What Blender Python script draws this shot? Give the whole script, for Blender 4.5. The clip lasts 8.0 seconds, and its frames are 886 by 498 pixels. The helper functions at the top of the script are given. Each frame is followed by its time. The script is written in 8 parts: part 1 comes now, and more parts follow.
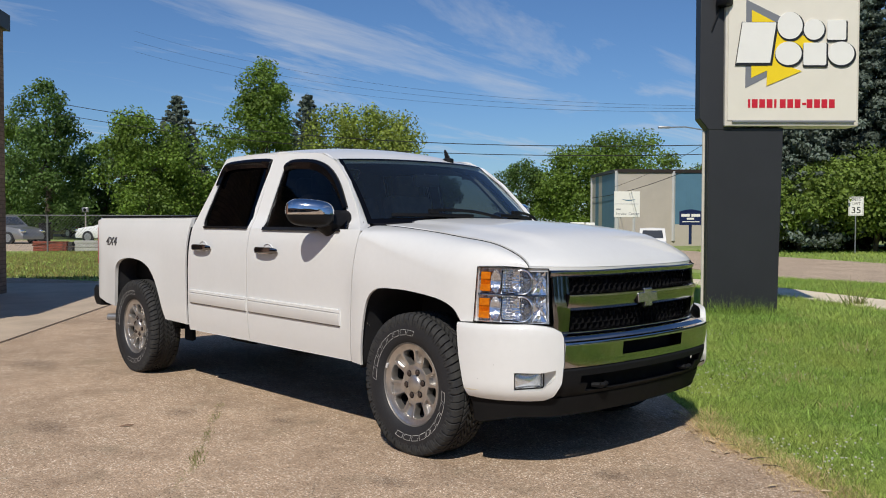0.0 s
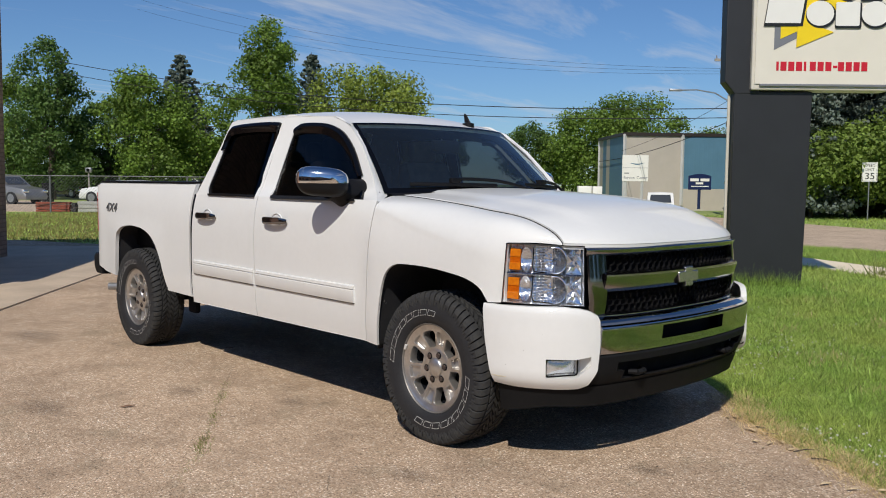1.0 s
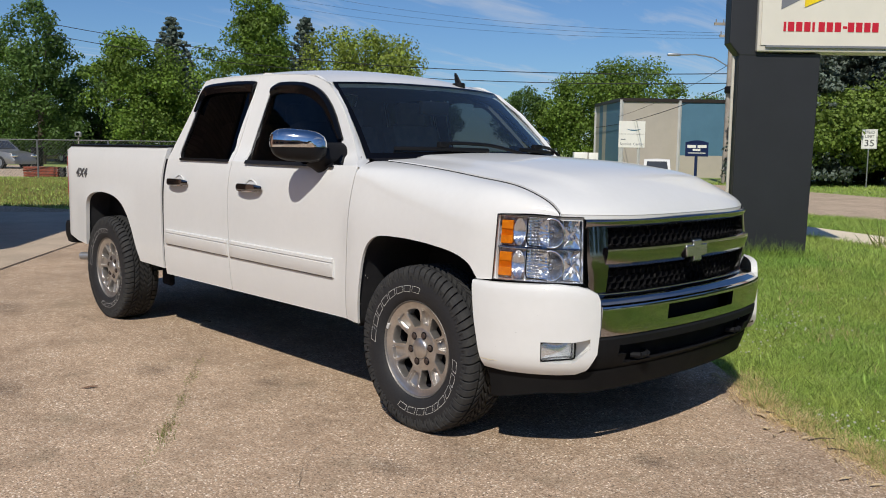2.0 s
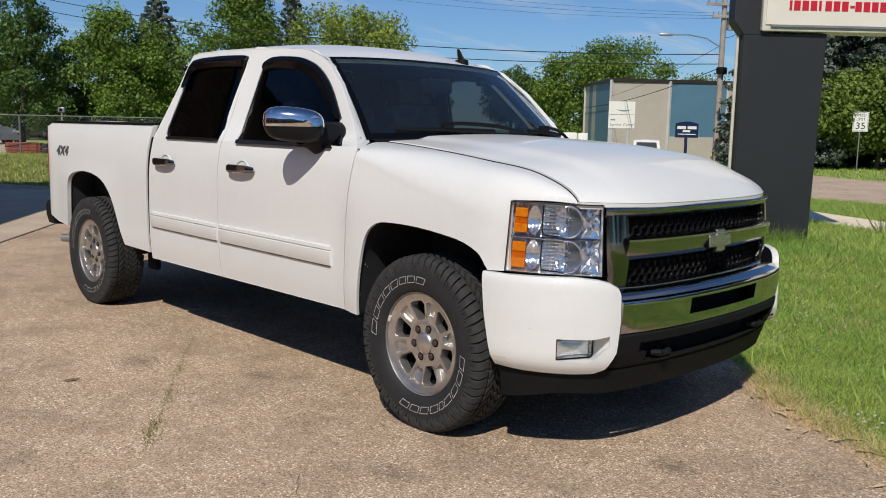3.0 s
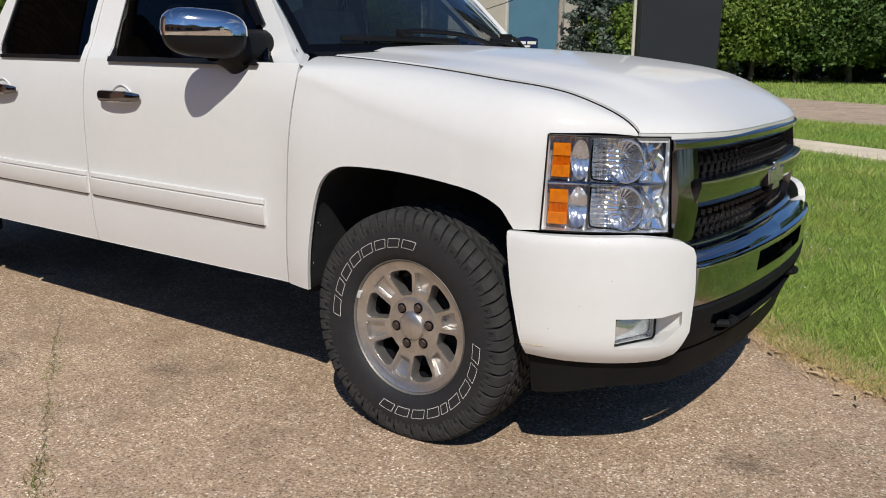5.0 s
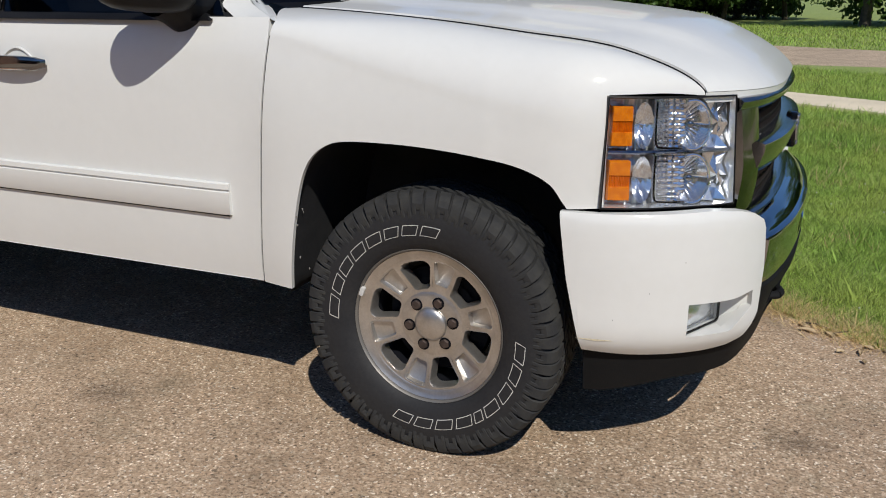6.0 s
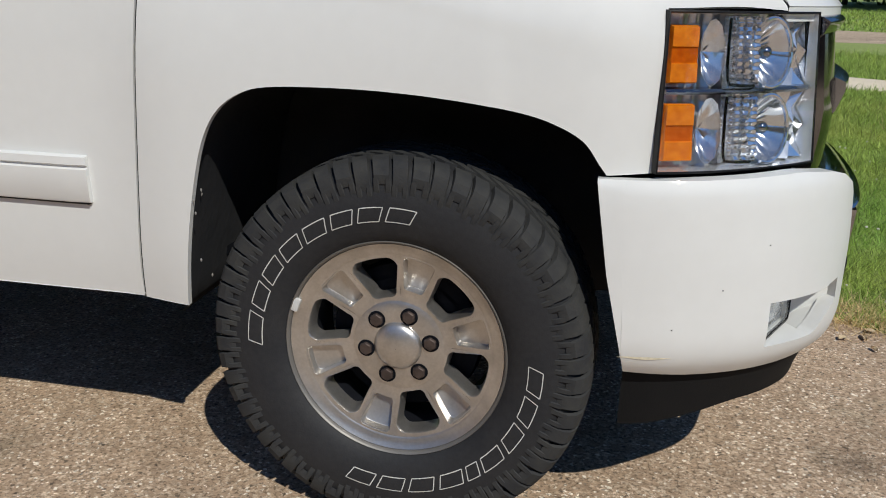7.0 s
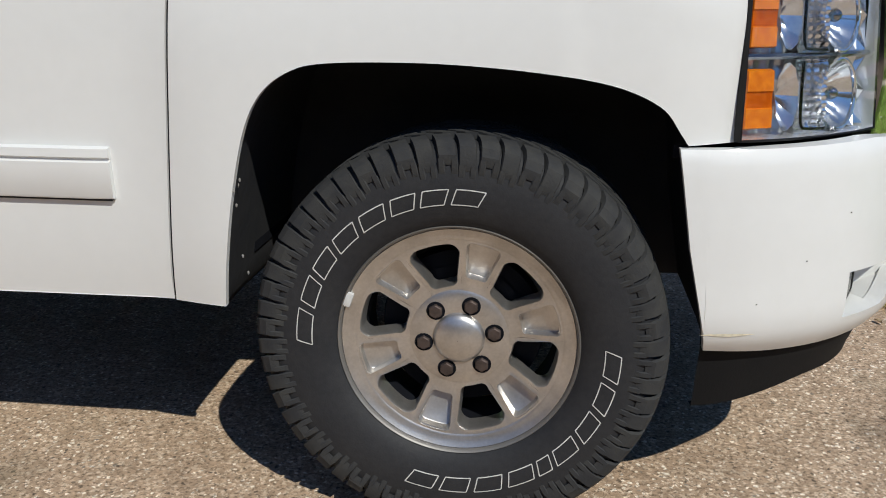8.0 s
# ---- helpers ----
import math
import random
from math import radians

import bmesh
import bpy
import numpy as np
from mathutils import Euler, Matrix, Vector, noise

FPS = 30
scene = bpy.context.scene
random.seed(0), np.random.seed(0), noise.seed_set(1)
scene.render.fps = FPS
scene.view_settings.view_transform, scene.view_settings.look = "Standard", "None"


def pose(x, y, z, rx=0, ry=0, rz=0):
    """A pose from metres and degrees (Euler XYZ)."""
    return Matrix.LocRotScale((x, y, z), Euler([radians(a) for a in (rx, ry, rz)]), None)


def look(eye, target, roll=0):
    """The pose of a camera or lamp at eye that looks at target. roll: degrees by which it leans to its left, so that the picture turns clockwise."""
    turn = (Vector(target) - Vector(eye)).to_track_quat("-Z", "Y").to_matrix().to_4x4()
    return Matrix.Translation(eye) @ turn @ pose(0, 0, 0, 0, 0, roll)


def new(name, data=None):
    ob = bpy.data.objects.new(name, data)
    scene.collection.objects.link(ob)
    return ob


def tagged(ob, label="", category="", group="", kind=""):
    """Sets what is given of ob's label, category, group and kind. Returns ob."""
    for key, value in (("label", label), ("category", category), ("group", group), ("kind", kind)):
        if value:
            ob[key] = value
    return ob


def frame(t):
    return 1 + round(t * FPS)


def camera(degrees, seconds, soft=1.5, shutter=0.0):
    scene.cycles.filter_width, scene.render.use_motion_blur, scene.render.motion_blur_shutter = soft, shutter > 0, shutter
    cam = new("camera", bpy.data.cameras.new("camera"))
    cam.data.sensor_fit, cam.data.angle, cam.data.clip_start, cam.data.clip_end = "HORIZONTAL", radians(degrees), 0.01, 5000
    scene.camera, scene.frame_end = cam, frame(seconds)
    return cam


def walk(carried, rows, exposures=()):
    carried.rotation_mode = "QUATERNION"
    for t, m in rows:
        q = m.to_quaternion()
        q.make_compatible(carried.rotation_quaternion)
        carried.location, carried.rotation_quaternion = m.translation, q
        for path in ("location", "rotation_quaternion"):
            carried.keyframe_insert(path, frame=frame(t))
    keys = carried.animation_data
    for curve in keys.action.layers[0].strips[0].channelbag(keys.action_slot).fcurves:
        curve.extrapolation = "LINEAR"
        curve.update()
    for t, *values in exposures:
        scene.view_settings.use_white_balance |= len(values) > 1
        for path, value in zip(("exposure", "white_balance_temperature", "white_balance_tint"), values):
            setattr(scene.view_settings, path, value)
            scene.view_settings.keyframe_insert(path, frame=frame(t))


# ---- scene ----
cam = camera(53.5, 8.0, soft=1.0)
PATH = [
    (0, (3.699, -4.145, 1.303), (2.229, -2.79, 1.239), 0.1),
    (0.5, (3.532, -4.052, 1.331), (2.057, -2.706, 1.226), 0.2),
    (1, (3.352, -3.967, 1.349), (1.88, -2.622, 1.199), 0.5),
    (1.5, (3.224, -3.801, 1.336), (1.759, -2.454, 1.143), 0.6),
    (2.8, (2.878, -3.569, 1.353), (1.437, -2.209, 1.088), 1.1),
    (3, (2.832, -3.551, 1.349), (1.399, -2.183, 1.076), 1.2),
    (3.5, (2.739, -3.465, 1.34), (1.34, -2.068, 1.04), 1.4),
    (4, (2.518, -3.381, 1.311), (1.176, -1.936, 0.973), 1.4),
    (4.5, (2.096, -3.325, 1.321), (0.848, -1.812, 0.931), 1.2),
    (4.7, (1.948, -3.274, 1.306), (0.746, -1.729, 0.896), 0.9),
    (5.8, (1.135, -3.112, 1.315), (0.259, -1.382, 0.768), 0.1),
    (6, (1.013, -3.115, 1.317), (0.224, -1.36, 0.755), -0.2),
    (6.5, (0.788, -2.704, 1.220), (0.096, -0.923, 0.615), -0.6),
    (7, (0.483, -2.549, 1.125), (0.031, -0.691, 0.525), 0.4),
    (7.5, (0.354, -2.561, 1.105), (-0.047, -0.697, 0.501), -0.3),
    (8, (0.186, -2.518, 1.060), (-0.075, -0.622, 0.469), -0.4),
]
walk(cam, [(t, look(eye, target, roll)) for t, eye, target, roll in PATH],
     exposures=[(0, 0.0, 6500, 10), (4.7, 0.0, 6500, 10), (6, -.10, 6420, 8.3), (7, -.13, 6280, 6.5), (8, .0, 6220, 6)])

# ---- light ----
SUN_DIR = Vector((0.255, -0.356, 0.444)).normalized()   # towards the sun
sun = new("sun", bpy.data.lights.new("sun", "SUN"))
sun.matrix_world = look(SUN_DIR * 40, (0, 0, 0))
sun.data.energy, sun.data.angle, sun.data.color = 3.9, radians(0.53), (1.0, 0.935, 0.84)

world = bpy.data.worlds.new("sky")
scene.world = world
world.use_nodes = True
wt = world.node_tree
wt.nodes.clear()
w_out = wt.nodes.new("ShaderNodeOutputWorld")
w_bg = wt.nodes.new("ShaderNodeBackground")
w_sky = wt.nodes.new("ShaderNodeTexSky")
w_sky.sky_type, w_sky.sun_disc = "NISHITA", False
w_sky.sun_elevation = math.asin(SUN_DIR.z)
w_sky.sun_rotation = math.atan2(SUN_DIR.x, SUN_DIR.y)
w_sky.air_density, w_sky.dust_density, w_sky.ozone_density = 1.0, 0.15, 5.0
w_bg.inputs["Strength"].default_value = 0.066
# thin wisps of high cloud
w_co = wt.nodes.new("ShaderNodeTexCoord")
w_sep = wt.nodes.new("ShaderNodeSeparateXYZ")
wt.links.new(w_co.outputs["Generated"], w_sep.inputs[0])
w_zc = wt.nodes.new("ShaderNodeMath"); w_zc.operation = "MAXIMUM"; w_zc.inputs[1].default_value = 0.03
wt.links.new(w_sep.outputs["Z"], w_zc.inputs[0])
w_dx = wt.nodes.new("ShaderNodeMath"); w_dx.operation = "DIVIDE"
w_dy = wt.nodes.new("ShaderNodeMath"); w_dy.operation = "DIVIDE"
for d, axis in ((w_dx, "X"), (w_dy, "Y")):
    wt.links.new(w_sep.outputs[axis], d.inputs[0]); wt.links.new(w_zc.outputs[0], d.inputs[1])
w_comb = wt.nodes.new("ShaderNodeCombineXYZ")
wt.links.new(w_dx.outputs[0], w_comb.inputs[0]); wt.links.new(w_dy.outputs[0], w_comb.inputs[1])
w_turn = wt.nodes.new("ShaderNodeMapping")      # the wisps run away from the lot, a little to the right
w_turn.inputs["Rotation"].default_value = (0, 0, radians(-112))
wt.links.new(w_comb.outputs[0], w_turn.inputs["Vector"])
w_map = wt.nodes.new("ShaderNodeMapping")
w_map.inputs["Location"].default_value = (.10, .25, 0)
w_map.inputs["Scale"].default_value = (0.16, 0.62, 1)
wt.links.new(w_turn.outputs[0], w_map.inputs["Vector"])
w_no = wt.nodes.new("ShaderNodeTexNoise")
w_no.inputs["Scale"].default_value, w_no.inputs["Detail"].default_value = 1.7, 9.0
w_no.inputs["Roughness"].default_value, w_no.inputs["Distortion"].default_value = 0.62, 0.7
wt.links.new(w_map.outputs[0], w_no.inputs["Vector"])
w_ramp = wt.nodes.new("ShaderNodeValToRGB")
w_ramp.color_ramp.elements[0].position, w_ramp.color_ramp.elements[1].position = 0.52, 0.80
w_ramp.color_ramp.elements[1].color = (0.8, 0.8, 0.8, 1)
wt.links.new(w_no.outputs["Fac"], w_ramp.inputs[0])
w_mix = wt.nodes.new("ShaderNodeMix"); w_mix.data_type = "RGBA"
wt.links.new(w_ramp.outputs[0], w_mix.inputs["Factor"])
w_tint = wt.nodes.new("ShaderNodeMix"); w_tint.data_type = "RGBA"; w_tint.blend_type = "MULTIPLY"
w_tint.inputs["Factor"].default_value, w_tint.inputs["B"].default_value = 1.0, (0.80, 1.01, 1.26, 1)
wt.links.new(w_sky.outputs[0], w_tint.inputs["A"])
wt.links.new(w_tint.outputs["Result"], w_mix.inputs["A"])
w_mix.inputs["B"].default_value = (9.0, 9.3, 9.8, 1)
wt.links.new(w_mix.outputs["Result"], w_bg.inputs["Color"])
wt.links.new(w_bg.outputs[0], w_out.inputs[0])

# ---- materials ----
def mat(name, color, rough=0.5, metal=0.0, vary=0.0, vscale=6.0, grain=0.0, gscale=60.0, bump=0.0, bscale=120.0,
        coat=0.0, alpha_tint=None, second=None, random_tint=0.0, spec=0.5, rvary=0.0):
    """A surface with blotches (vary, second colour), fine grain, relief and changing gloss."""
    m = bpy.data.materials.new(name)
    m.use_nodes = True
    nt = m.node_tree
    b = nt.nodes["Principled BSDF"]
    b.inputs["Roughness"].default_value, b.inputs["Metallic"].default_value = rough, metal
    b.inputs["Specular IOR Level"].default_value = spec
    b.inputs["Coat Weight"].default_value = coat
    b.inputs["Coat Roughness"].default_value = 0.04
    b.inputs["Base Color"].default_value = (*color, 1)
    co = nt.nodes.new("ShaderNodeTexCoord")
    out = None
    base = nt.nodes.new("ShaderNodeRGB"); base.outputs[0].default_value = (*color, 1)
    out = base.outputs[0]
    if vary or second:
        n = nt.nodes.new("ShaderNodeTexNoise")
        n.inputs["Scale"].default_value, n.inputs["Detail"].default_value, n.inputs["Roughness"].default_value = vscale, 6.0, 0.6
        nt.links.new(co.outputs["Object"], n.inputs["Vector"])
        r = nt.nodes.new("ShaderNodeValToRGB")
        r.color_ramp.elements[0].position, r.color_ramp.elements[1].position = 0.36, 0.66
        nt.links.new(n.outputs["Fac"], r.inputs[0])
        x = nt.nodes.new("ShaderNodeMix"); x.data_type = "RGBA"
        nt.links.new(r.outputs[0], x.inputs["Factor"]); nt.links.new(out, x.inputs["A"])
        x.inputs["B"].default_value = (*(second or [c * (1 - vary) for c in color]), 1)
        out = x.outputs["Result"]
        if rvary:
            mr = nt.nodes.new("ShaderNodeMapRange")
            mr.inputs["To Min"].default_value, mr.inputs["To Max"].default_value = max(0.02, rough - rvary), min(1, rough + rvary)
            nt.links.new(n.outputs["Fac"], mr.inputs["Value"]); nt.links.new(mr.outputs[0], b.inputs["Roughness"])
    if grain:
        n = nt.nodes.new("ShaderNodeTexNoise")
        n.inputs["Scale"].default_value, n.inputs["Detail"].default_value = gscale, 3.0
        nt.links.new(co.outputs["Object"], n.inputs["Vector"])
        mr = nt.nodes.new("ShaderNodeMapRange")
        mr.inputs["From Min"].default_value, mr.inputs["From Max"].default_value = 0.25, 0.75
        mr.inputs["To Min"].default_value, mr.inputs["To Max"].default_value = 1 - grain, 1 + grain
        nt.links.new(n.outputs["Fac"], mr.inputs["Value"])
        x = nt.nodes.new("ShaderNodeVectorMath"); x.operation = "SCALE"
        nt.links.new(out, x.inputs[0]); nt.links.new(mr.outputs[0], x.inputs["Scale"])
        out = x.outputs[0]
    if random_tint:
        o = nt.nodes.new("ShaderNodeNewGeometry")
        mr = nt.nodes.new("ShaderNodeMapRange")
        mr.inputs["To Min"].default_value, mr.inputs["To Max"].default_value = 1 - random_tint, 1 + random_tint
        nt.links.new(o.outputs["Random Per Island"], mr.inputs["Value"])
        x = nt.nodes.new("ShaderNodeVectorMath"); x.operation = "SCALE"
        nt.links.new(out, x.inputs[0]); nt.links.new(mr.outputs[0], x.inputs["Scale"])
        out = x.outputs[0]
    nt.links.new(out, b.inputs["Base Color"])
    if bump:
        n = nt.nodes.new("ShaderNodeTexNoise")
        n.inputs["Scale"].default_value, n.inputs["Detail"].default_value = bscale, 4.0
        nt.links.new(co.outputs["Object"], n.inputs["Vector"])
        bu = nt.nodes.new("ShaderNodeBump")
        bu.inputs["Strength"].default_value, bu.inputs["Distance"].default_value = bump, 0.01
        nt.links.new(n.outputs["Fac"], bu.inputs["Height"]); nt.links.new(bu.outputs[0], b.inputs["Normal"])
    return m


def clear(name, tint, gloss_rough=0.02, ior=1.5, dust=0.0):
    """A thin pane: tinted see-through with Fresnel gloss."""
    m = bpy.data.materials.new(name)
    m.use_nodes = True
    nt = m.node_tree
    nt.nodes.clear()
    o = nt.nodes.new("ShaderNodeOutputMaterial")
    t = nt.nodes.new("ShaderNodeBsdfTransparent"); t.inputs[0].default_value = (*tint, 1)
    g = nt.nodes.new("ShaderNodeBsdfGlossy"); g.inputs["Roughness"].default_value = gloss_rough
    lw = nt.nodes.new("ShaderNodeLayerWeight"); lw.inputs[0].default_value = 0.5
    pw = nt.nodes.new("ShaderNodeMath"); pw.operation = "POWER"; pw.inputs[1].default_value = 5.0
    nt.links.new(lw.outputs["Facing"], pw.inputs[0])
    f0 = ((ior - 1) / (ior + 1)) ** 2
    f = nt.nodes.new("ShaderNodeMath"); f.operation = "MULTIPLY_ADD"
    f.inputs[1].default_value, f.inputs[2].default_value = 1 - f0, f0
    nt.links.new(pw.outputs[0], f.inputs[0])
    x = nt.nodes.new("ShaderNodeMixShader")
    nt.links.new(f.outputs[0], x.inputs[0]); nt.links.new(t.outputs[0], x.inputs[1]); nt.links.new(g.outputs[0], x.inputs[2])
    top = x
    if dust:
        df = nt.nodes.new("ShaderNodeBsdfDiffuse"); df.inputs[0].default_value = (.50, .60, .60, 1)
        top = nt.nodes.new("ShaderNodeMixShader"); top.inputs[0].default_value = dust
        nt.links.new(x.outputs[0], top.inputs[1]); nt.links.new(df.outputs[0], top.inputs[2])
    nt.links.new(top.outputs[0], o.inputs[0])
    return m


WHITE = mat("white car paint", (0.712, 0.719, 0.704), 0.55, spec=.3, coat=0.6, vary=0.03, vscale=2.5, grain=0.012, gscale=30)
CHROME = mat("chrome", (0.80, 0.80, 0.80), 0.06, 1.0, vary=0.06, vscale=9, rvary=0.03)
DARK_CHROME = mat("chrome in need of a polish", (0.42, 0.42, 0.43), 0.10, 1.0, vary=0.2, vscale=14, rvary=0.04)
BLACK = mat("black moulded plastic", (0.006, 0.006, 0.007), 0.5, vary=0.3, vscale=12, bump=0.05, bscale=400, spec=.25)
GLOSS_BLACK = mat("smoked black acrylic", (0.003, 0.003, 0.0035), 0.16, vary=0.2, vscale=12, spec=.28)
GREY_PLASTIC = mat("weathered dark grey plastic", (0.0115, 0.012, 0.0135), 0.7, vary=0.3, vscale=7, bump=0.06, bscale=300, spec=.15)
SCUFFED = mat("scuffed dark grey plastic", (0.010, 0.0103, 0.011), 0.65, vary=0.4, vscale=9, bump=0.08, bscale=200, spec=.10, second=(0.012, 0.012, 0.0125))
# underbody black; in gaps, slots and wheel openings it stands for shade
VOID = mat("black underbody and gap shade", (0.006, 0.007, 0.011), 0.85, vary=0.4, vscale=10, bump=0.1, bscale=60, spec=.15)
RUBBER = mat("black tyre rubber", (0.0195, 0.0205, 0.0235), 0.66, spec=.3, vary=0.25, vscale=9, grain=0.15, gscale=90, bump=0.08, bscale=250, second=(0.025, 0.0255, 0.0275))
TREAD = mat("dusty tread rubber", (0.029, 0.030, 0.0325), 0.85, spec=.25, vary=0.35, vscale=20, bump=0.12, bscale=200, second=(0.044, 0.044, 0.042))
ALLOY = mat("dull machined alloy", (0.61, 0.59, 0.565), 0.34, 0.88, vary=0.18, vscale=14, grain=0.06, gscale=180, bump=0.03, bscale=300, rvary=0.08, second=(0.46, 0.44, 0.415))
ALLOY_LIP = mat("alloy lip", (0.24, 0.23, 0.215), 0.5, 0.6, vary=0.15, vscale=20, rvary=0.06)
RUST = mat("rusty lug steel", (0.10, 0.075, 0.065), 0.6, 0.6, vary=0.4, vscale=60)
LETTER = mat("white tyre letter", (0.62, 0.62, 0.60), 0.7, vary=0.2, vscale=40)
AMBER = mat("amber reflector", (0.78, 0.225, 0.007), 0.22, coat=0.5, second=(0.60, 0.135, 0.004), vscale=70)
LAMP_CHROME = mat("satin lamp chrome", (0.82, 0.83, 0.85), 0.24, 0.7, vary=0.08, vscale=25, rvary=0.08)
GRILLE_CHROME = mat("tarnished grille chrome", (0.36, 0.355, 0.37), 0.15, 1.0, vary=0.1, vscale=8, rvary=0.03)
HANDLE = mat("smoky chrome", (0.24, 0.24, 0.245), 0.10, 1.0, vary=0.2, vscale=14)
REFLECTOR = mat("lamp reflector", (0.92, 0.92, 0.93), 0.13, 0.95, rvary=0.05, vary=0.08, vscale=25)
LENS = clear("clear lamp lens", (0.93, 0.95, 0.97))
TINT = clear("dark tinted window", (0.030, 0.032, 0.035))
SCREEN = clear("windshield glass", (0.76, 0.86, 0.83), ior=2.0, dust=.012)
TINT_FRONT = clear("lightly tinted window", (0.15, 0.16, 0.17))
SEAT = mat("dark grey seat cloth", (0.14, 0.14, 0.15), 0.9, vary=0.3, vscale=15, bump=0.1, bscale=300)
DASH = mat("charcoal dashboard", (0.07, 0.072, 0.078), 0.7, vary=0.2, vscale=10, bump=0.05, bscale=400)
RED = mat("red lamp lens", (0.35, 0.01, 0.012), 0.15, coat=0.5, vary=0.2, vscale=30)
STEEL = mat("galvanised steel", (0.42, 0.43, 0.44), 0.45, 0.8, vary=0.25, vscale=12, rvary=0.1)

BUMPER_CHROME = mat("bumper chrome", (0.45, 0.45, 0.465), 0.07, 1.0, vary=0.08, vscale=8, rvary=0.03)
WHITE.node_tree.nodes["Principled BSDF"].inputs["Coat Roughness"].default_value = 0.07

# ---- mesh helpers ----
def world_of(ob):
    return (world_of(ob.parent) @ ob.matrix_parent_inverse if ob.parent else Matrix.Identity(4)) @ ob.matrix_basis


def part(name, bm, material, parent=None, label="", smooth=True, angle=38, bevel=0.0):
    """One mesh object, given in world metres, under a thing or a part."""
    me = bpy.data.meshes.new(name)
    bm.normal_update()
    if smooth:
        for f in bm.faces:
            f.smooth = True
        for e in bm.edges:
            if len(e.link_faces) != 2 or e.calc_face_angle(0) > radians(angle):
                e.smooth = False
    bm.to_mesh(me)
    bm.free()
    me.materials.append(material)
    ob = new(name, me)
    if parent:
        ob.parent = parent
        ob.matrix_parent_inverse = world_of(parent).inverted()
    if label:
        tagged(ob, label)
    if bevel:
        md = ob.modifiers.new("edge", "BEVEL")
        md.width, md.segments, md.limit_method, md.angle_limit = bevel, 2, "ANGLE", radians(40)
    return ob


def empty(name, at, label, category, group="", kind=""):
    ob = new(name)
    ob.location = at
    return tagged(ob, label, category, group, kind)


def curve(knots):
    """Smooth function of one number through the knots (x, y...), x rising."""
    ks = sorted(knots)
    xs = np.array([k[0] for k in ks], float)
    ys = np.array([k[1:] for k in ks], float)
    d = np.diff(ys, axis=0) / np.diff(xs)[:, None]
    m = np.vstack([d[:1], (d[:-1] + d[1:]) / 2, d[-1:]])
    flat = d[:-1] * d[1:] <= 0
    m[1:-1][flat] = 0

    def at(x):
        x = min(max(x, xs[0]), xs[-1])
        i = min(max(int(np.searchsorted(xs, x)) - 1, 0), len(xs) - 2)
        h = xs[i + 1] - xs[i]
        t = (x - xs[i]) / h
        v = ((2 * t**3 - 3 * t**2 + 1) * ys[i] + (t**3 - 2 * t**2 + t) * h * m[i] + (-2 * t**3 + 3 * t**2) * ys[i + 1] + (t**3 - t**2) * h * m[i + 1])
        return float(v[0]) if len(v) == 1 else v
    return at


def dense(line, step):
    """The polyline with every stretch cut into pieces of about step, as many for each as counts says."""
    out = []
    for a, b, k in zip(line[:-1], line[1:], step):
        for j in range(k):
            out.append(tuple(np.array(a) + (np.array(b) - np.array(a)) * j / k))
    out.append(tuple(line[-1]))
    return out


def pair(a, b, step=0.05):
    """Two polylines with as many points each, both cut at the same shares."""
    k = [max(1, int(math.ceil(max(math.dist(p, q), math.dist(r, s)) / step))) for p, q, r, s in zip(a[:-1], a[1:], b[:-1], b[1:])]
    return dense(a, k), dense(b, k)


def skin(bm, grid, close=False, drop=None):
    """Faces over a grid of points (rows of columns). Returns the vertex grid."""
    vs = [[bm.verts.new(p) for p in row] for row in grid]
    n = len(vs)
    for i in range(n if close else n - 1):
        r, s = vs[i], vs[(i + 1) % n]
        for j in range(len(r) - 1):
            q = (r[j], r[j + 1], s[j + 1], s[j])
            if drop and drop(i, j):
                continue
            try:
                bm.faces.new(q)
            except ValueError:
                pass
    return vs


def hem(bm, off, skip=None):
    """Folds every open edge inwards by off (a vector or a function of the place)."""
    edges = [e for e in bm.edges if len(e.link_faces) == 1 and not (skip and skip(e))]
    made = {}
    for e in edges:
        for v in e.verts:
            if v not in made:
                o = off(v.co) if callable(off) else Vector(off)
                made[v] = bm.verts.new(v.co + o)
    for e in edges:
        a, b = e.verts
        try:
            bm.faces.new((a, b, made[b], made[a]))
        except ValueError:
            pass


def face_out(bm, ref):
    """Turns every face away from the place ref."""
    bm.normal_update()
    bad = [f for f in bm.faces if f.normal.dot(f.calc_center_median() - Vector(ref)) < 0]
    bmesh.ops.reverse_faces(bm, faces=bad)


def flip_y(bm):
    for v in bm.verts:
        v.co.y = -v.co.y
    bmesh.ops.reverse_faces(bm, faces=bm.faces[:])


def box(bm, c, s, turn=None, bevel=0.0):
    """A box of size s round c."""
    r = bmesh.ops.create_cube(bm, size=1)
    m = Matrix.Translation(c) @ (turn or Matrix.Identity(4)) @ Matrix.Diagonal((*s, 1))
    bmesh.ops.transform(bm, matrix=m, verts=r["verts"])
    if bevel:
        es = list({e for v in r["verts"] for e in v.link_edges})
        bmesh.ops.bevel(bm, geom=es, offset=bevel, segments=2, affect="EDGES", profile=0.5)
    return bm


def tube(bm, a, b, r, r2=None, seg=12, cap=True):
    a, b = Vector(a), Vector(b)
    d = b - a
    q = d.to_track_quat("Z", "Y").to_matrix().to_4x4()
    bmesh.ops.create_cone(bm, cap_ends=cap, segments=seg, radius1=r, radius2=r if r2 is None else r2, depth=d.length,
                          matrix=Matrix.Translation((a + b) / 2) @ q)
    return bm


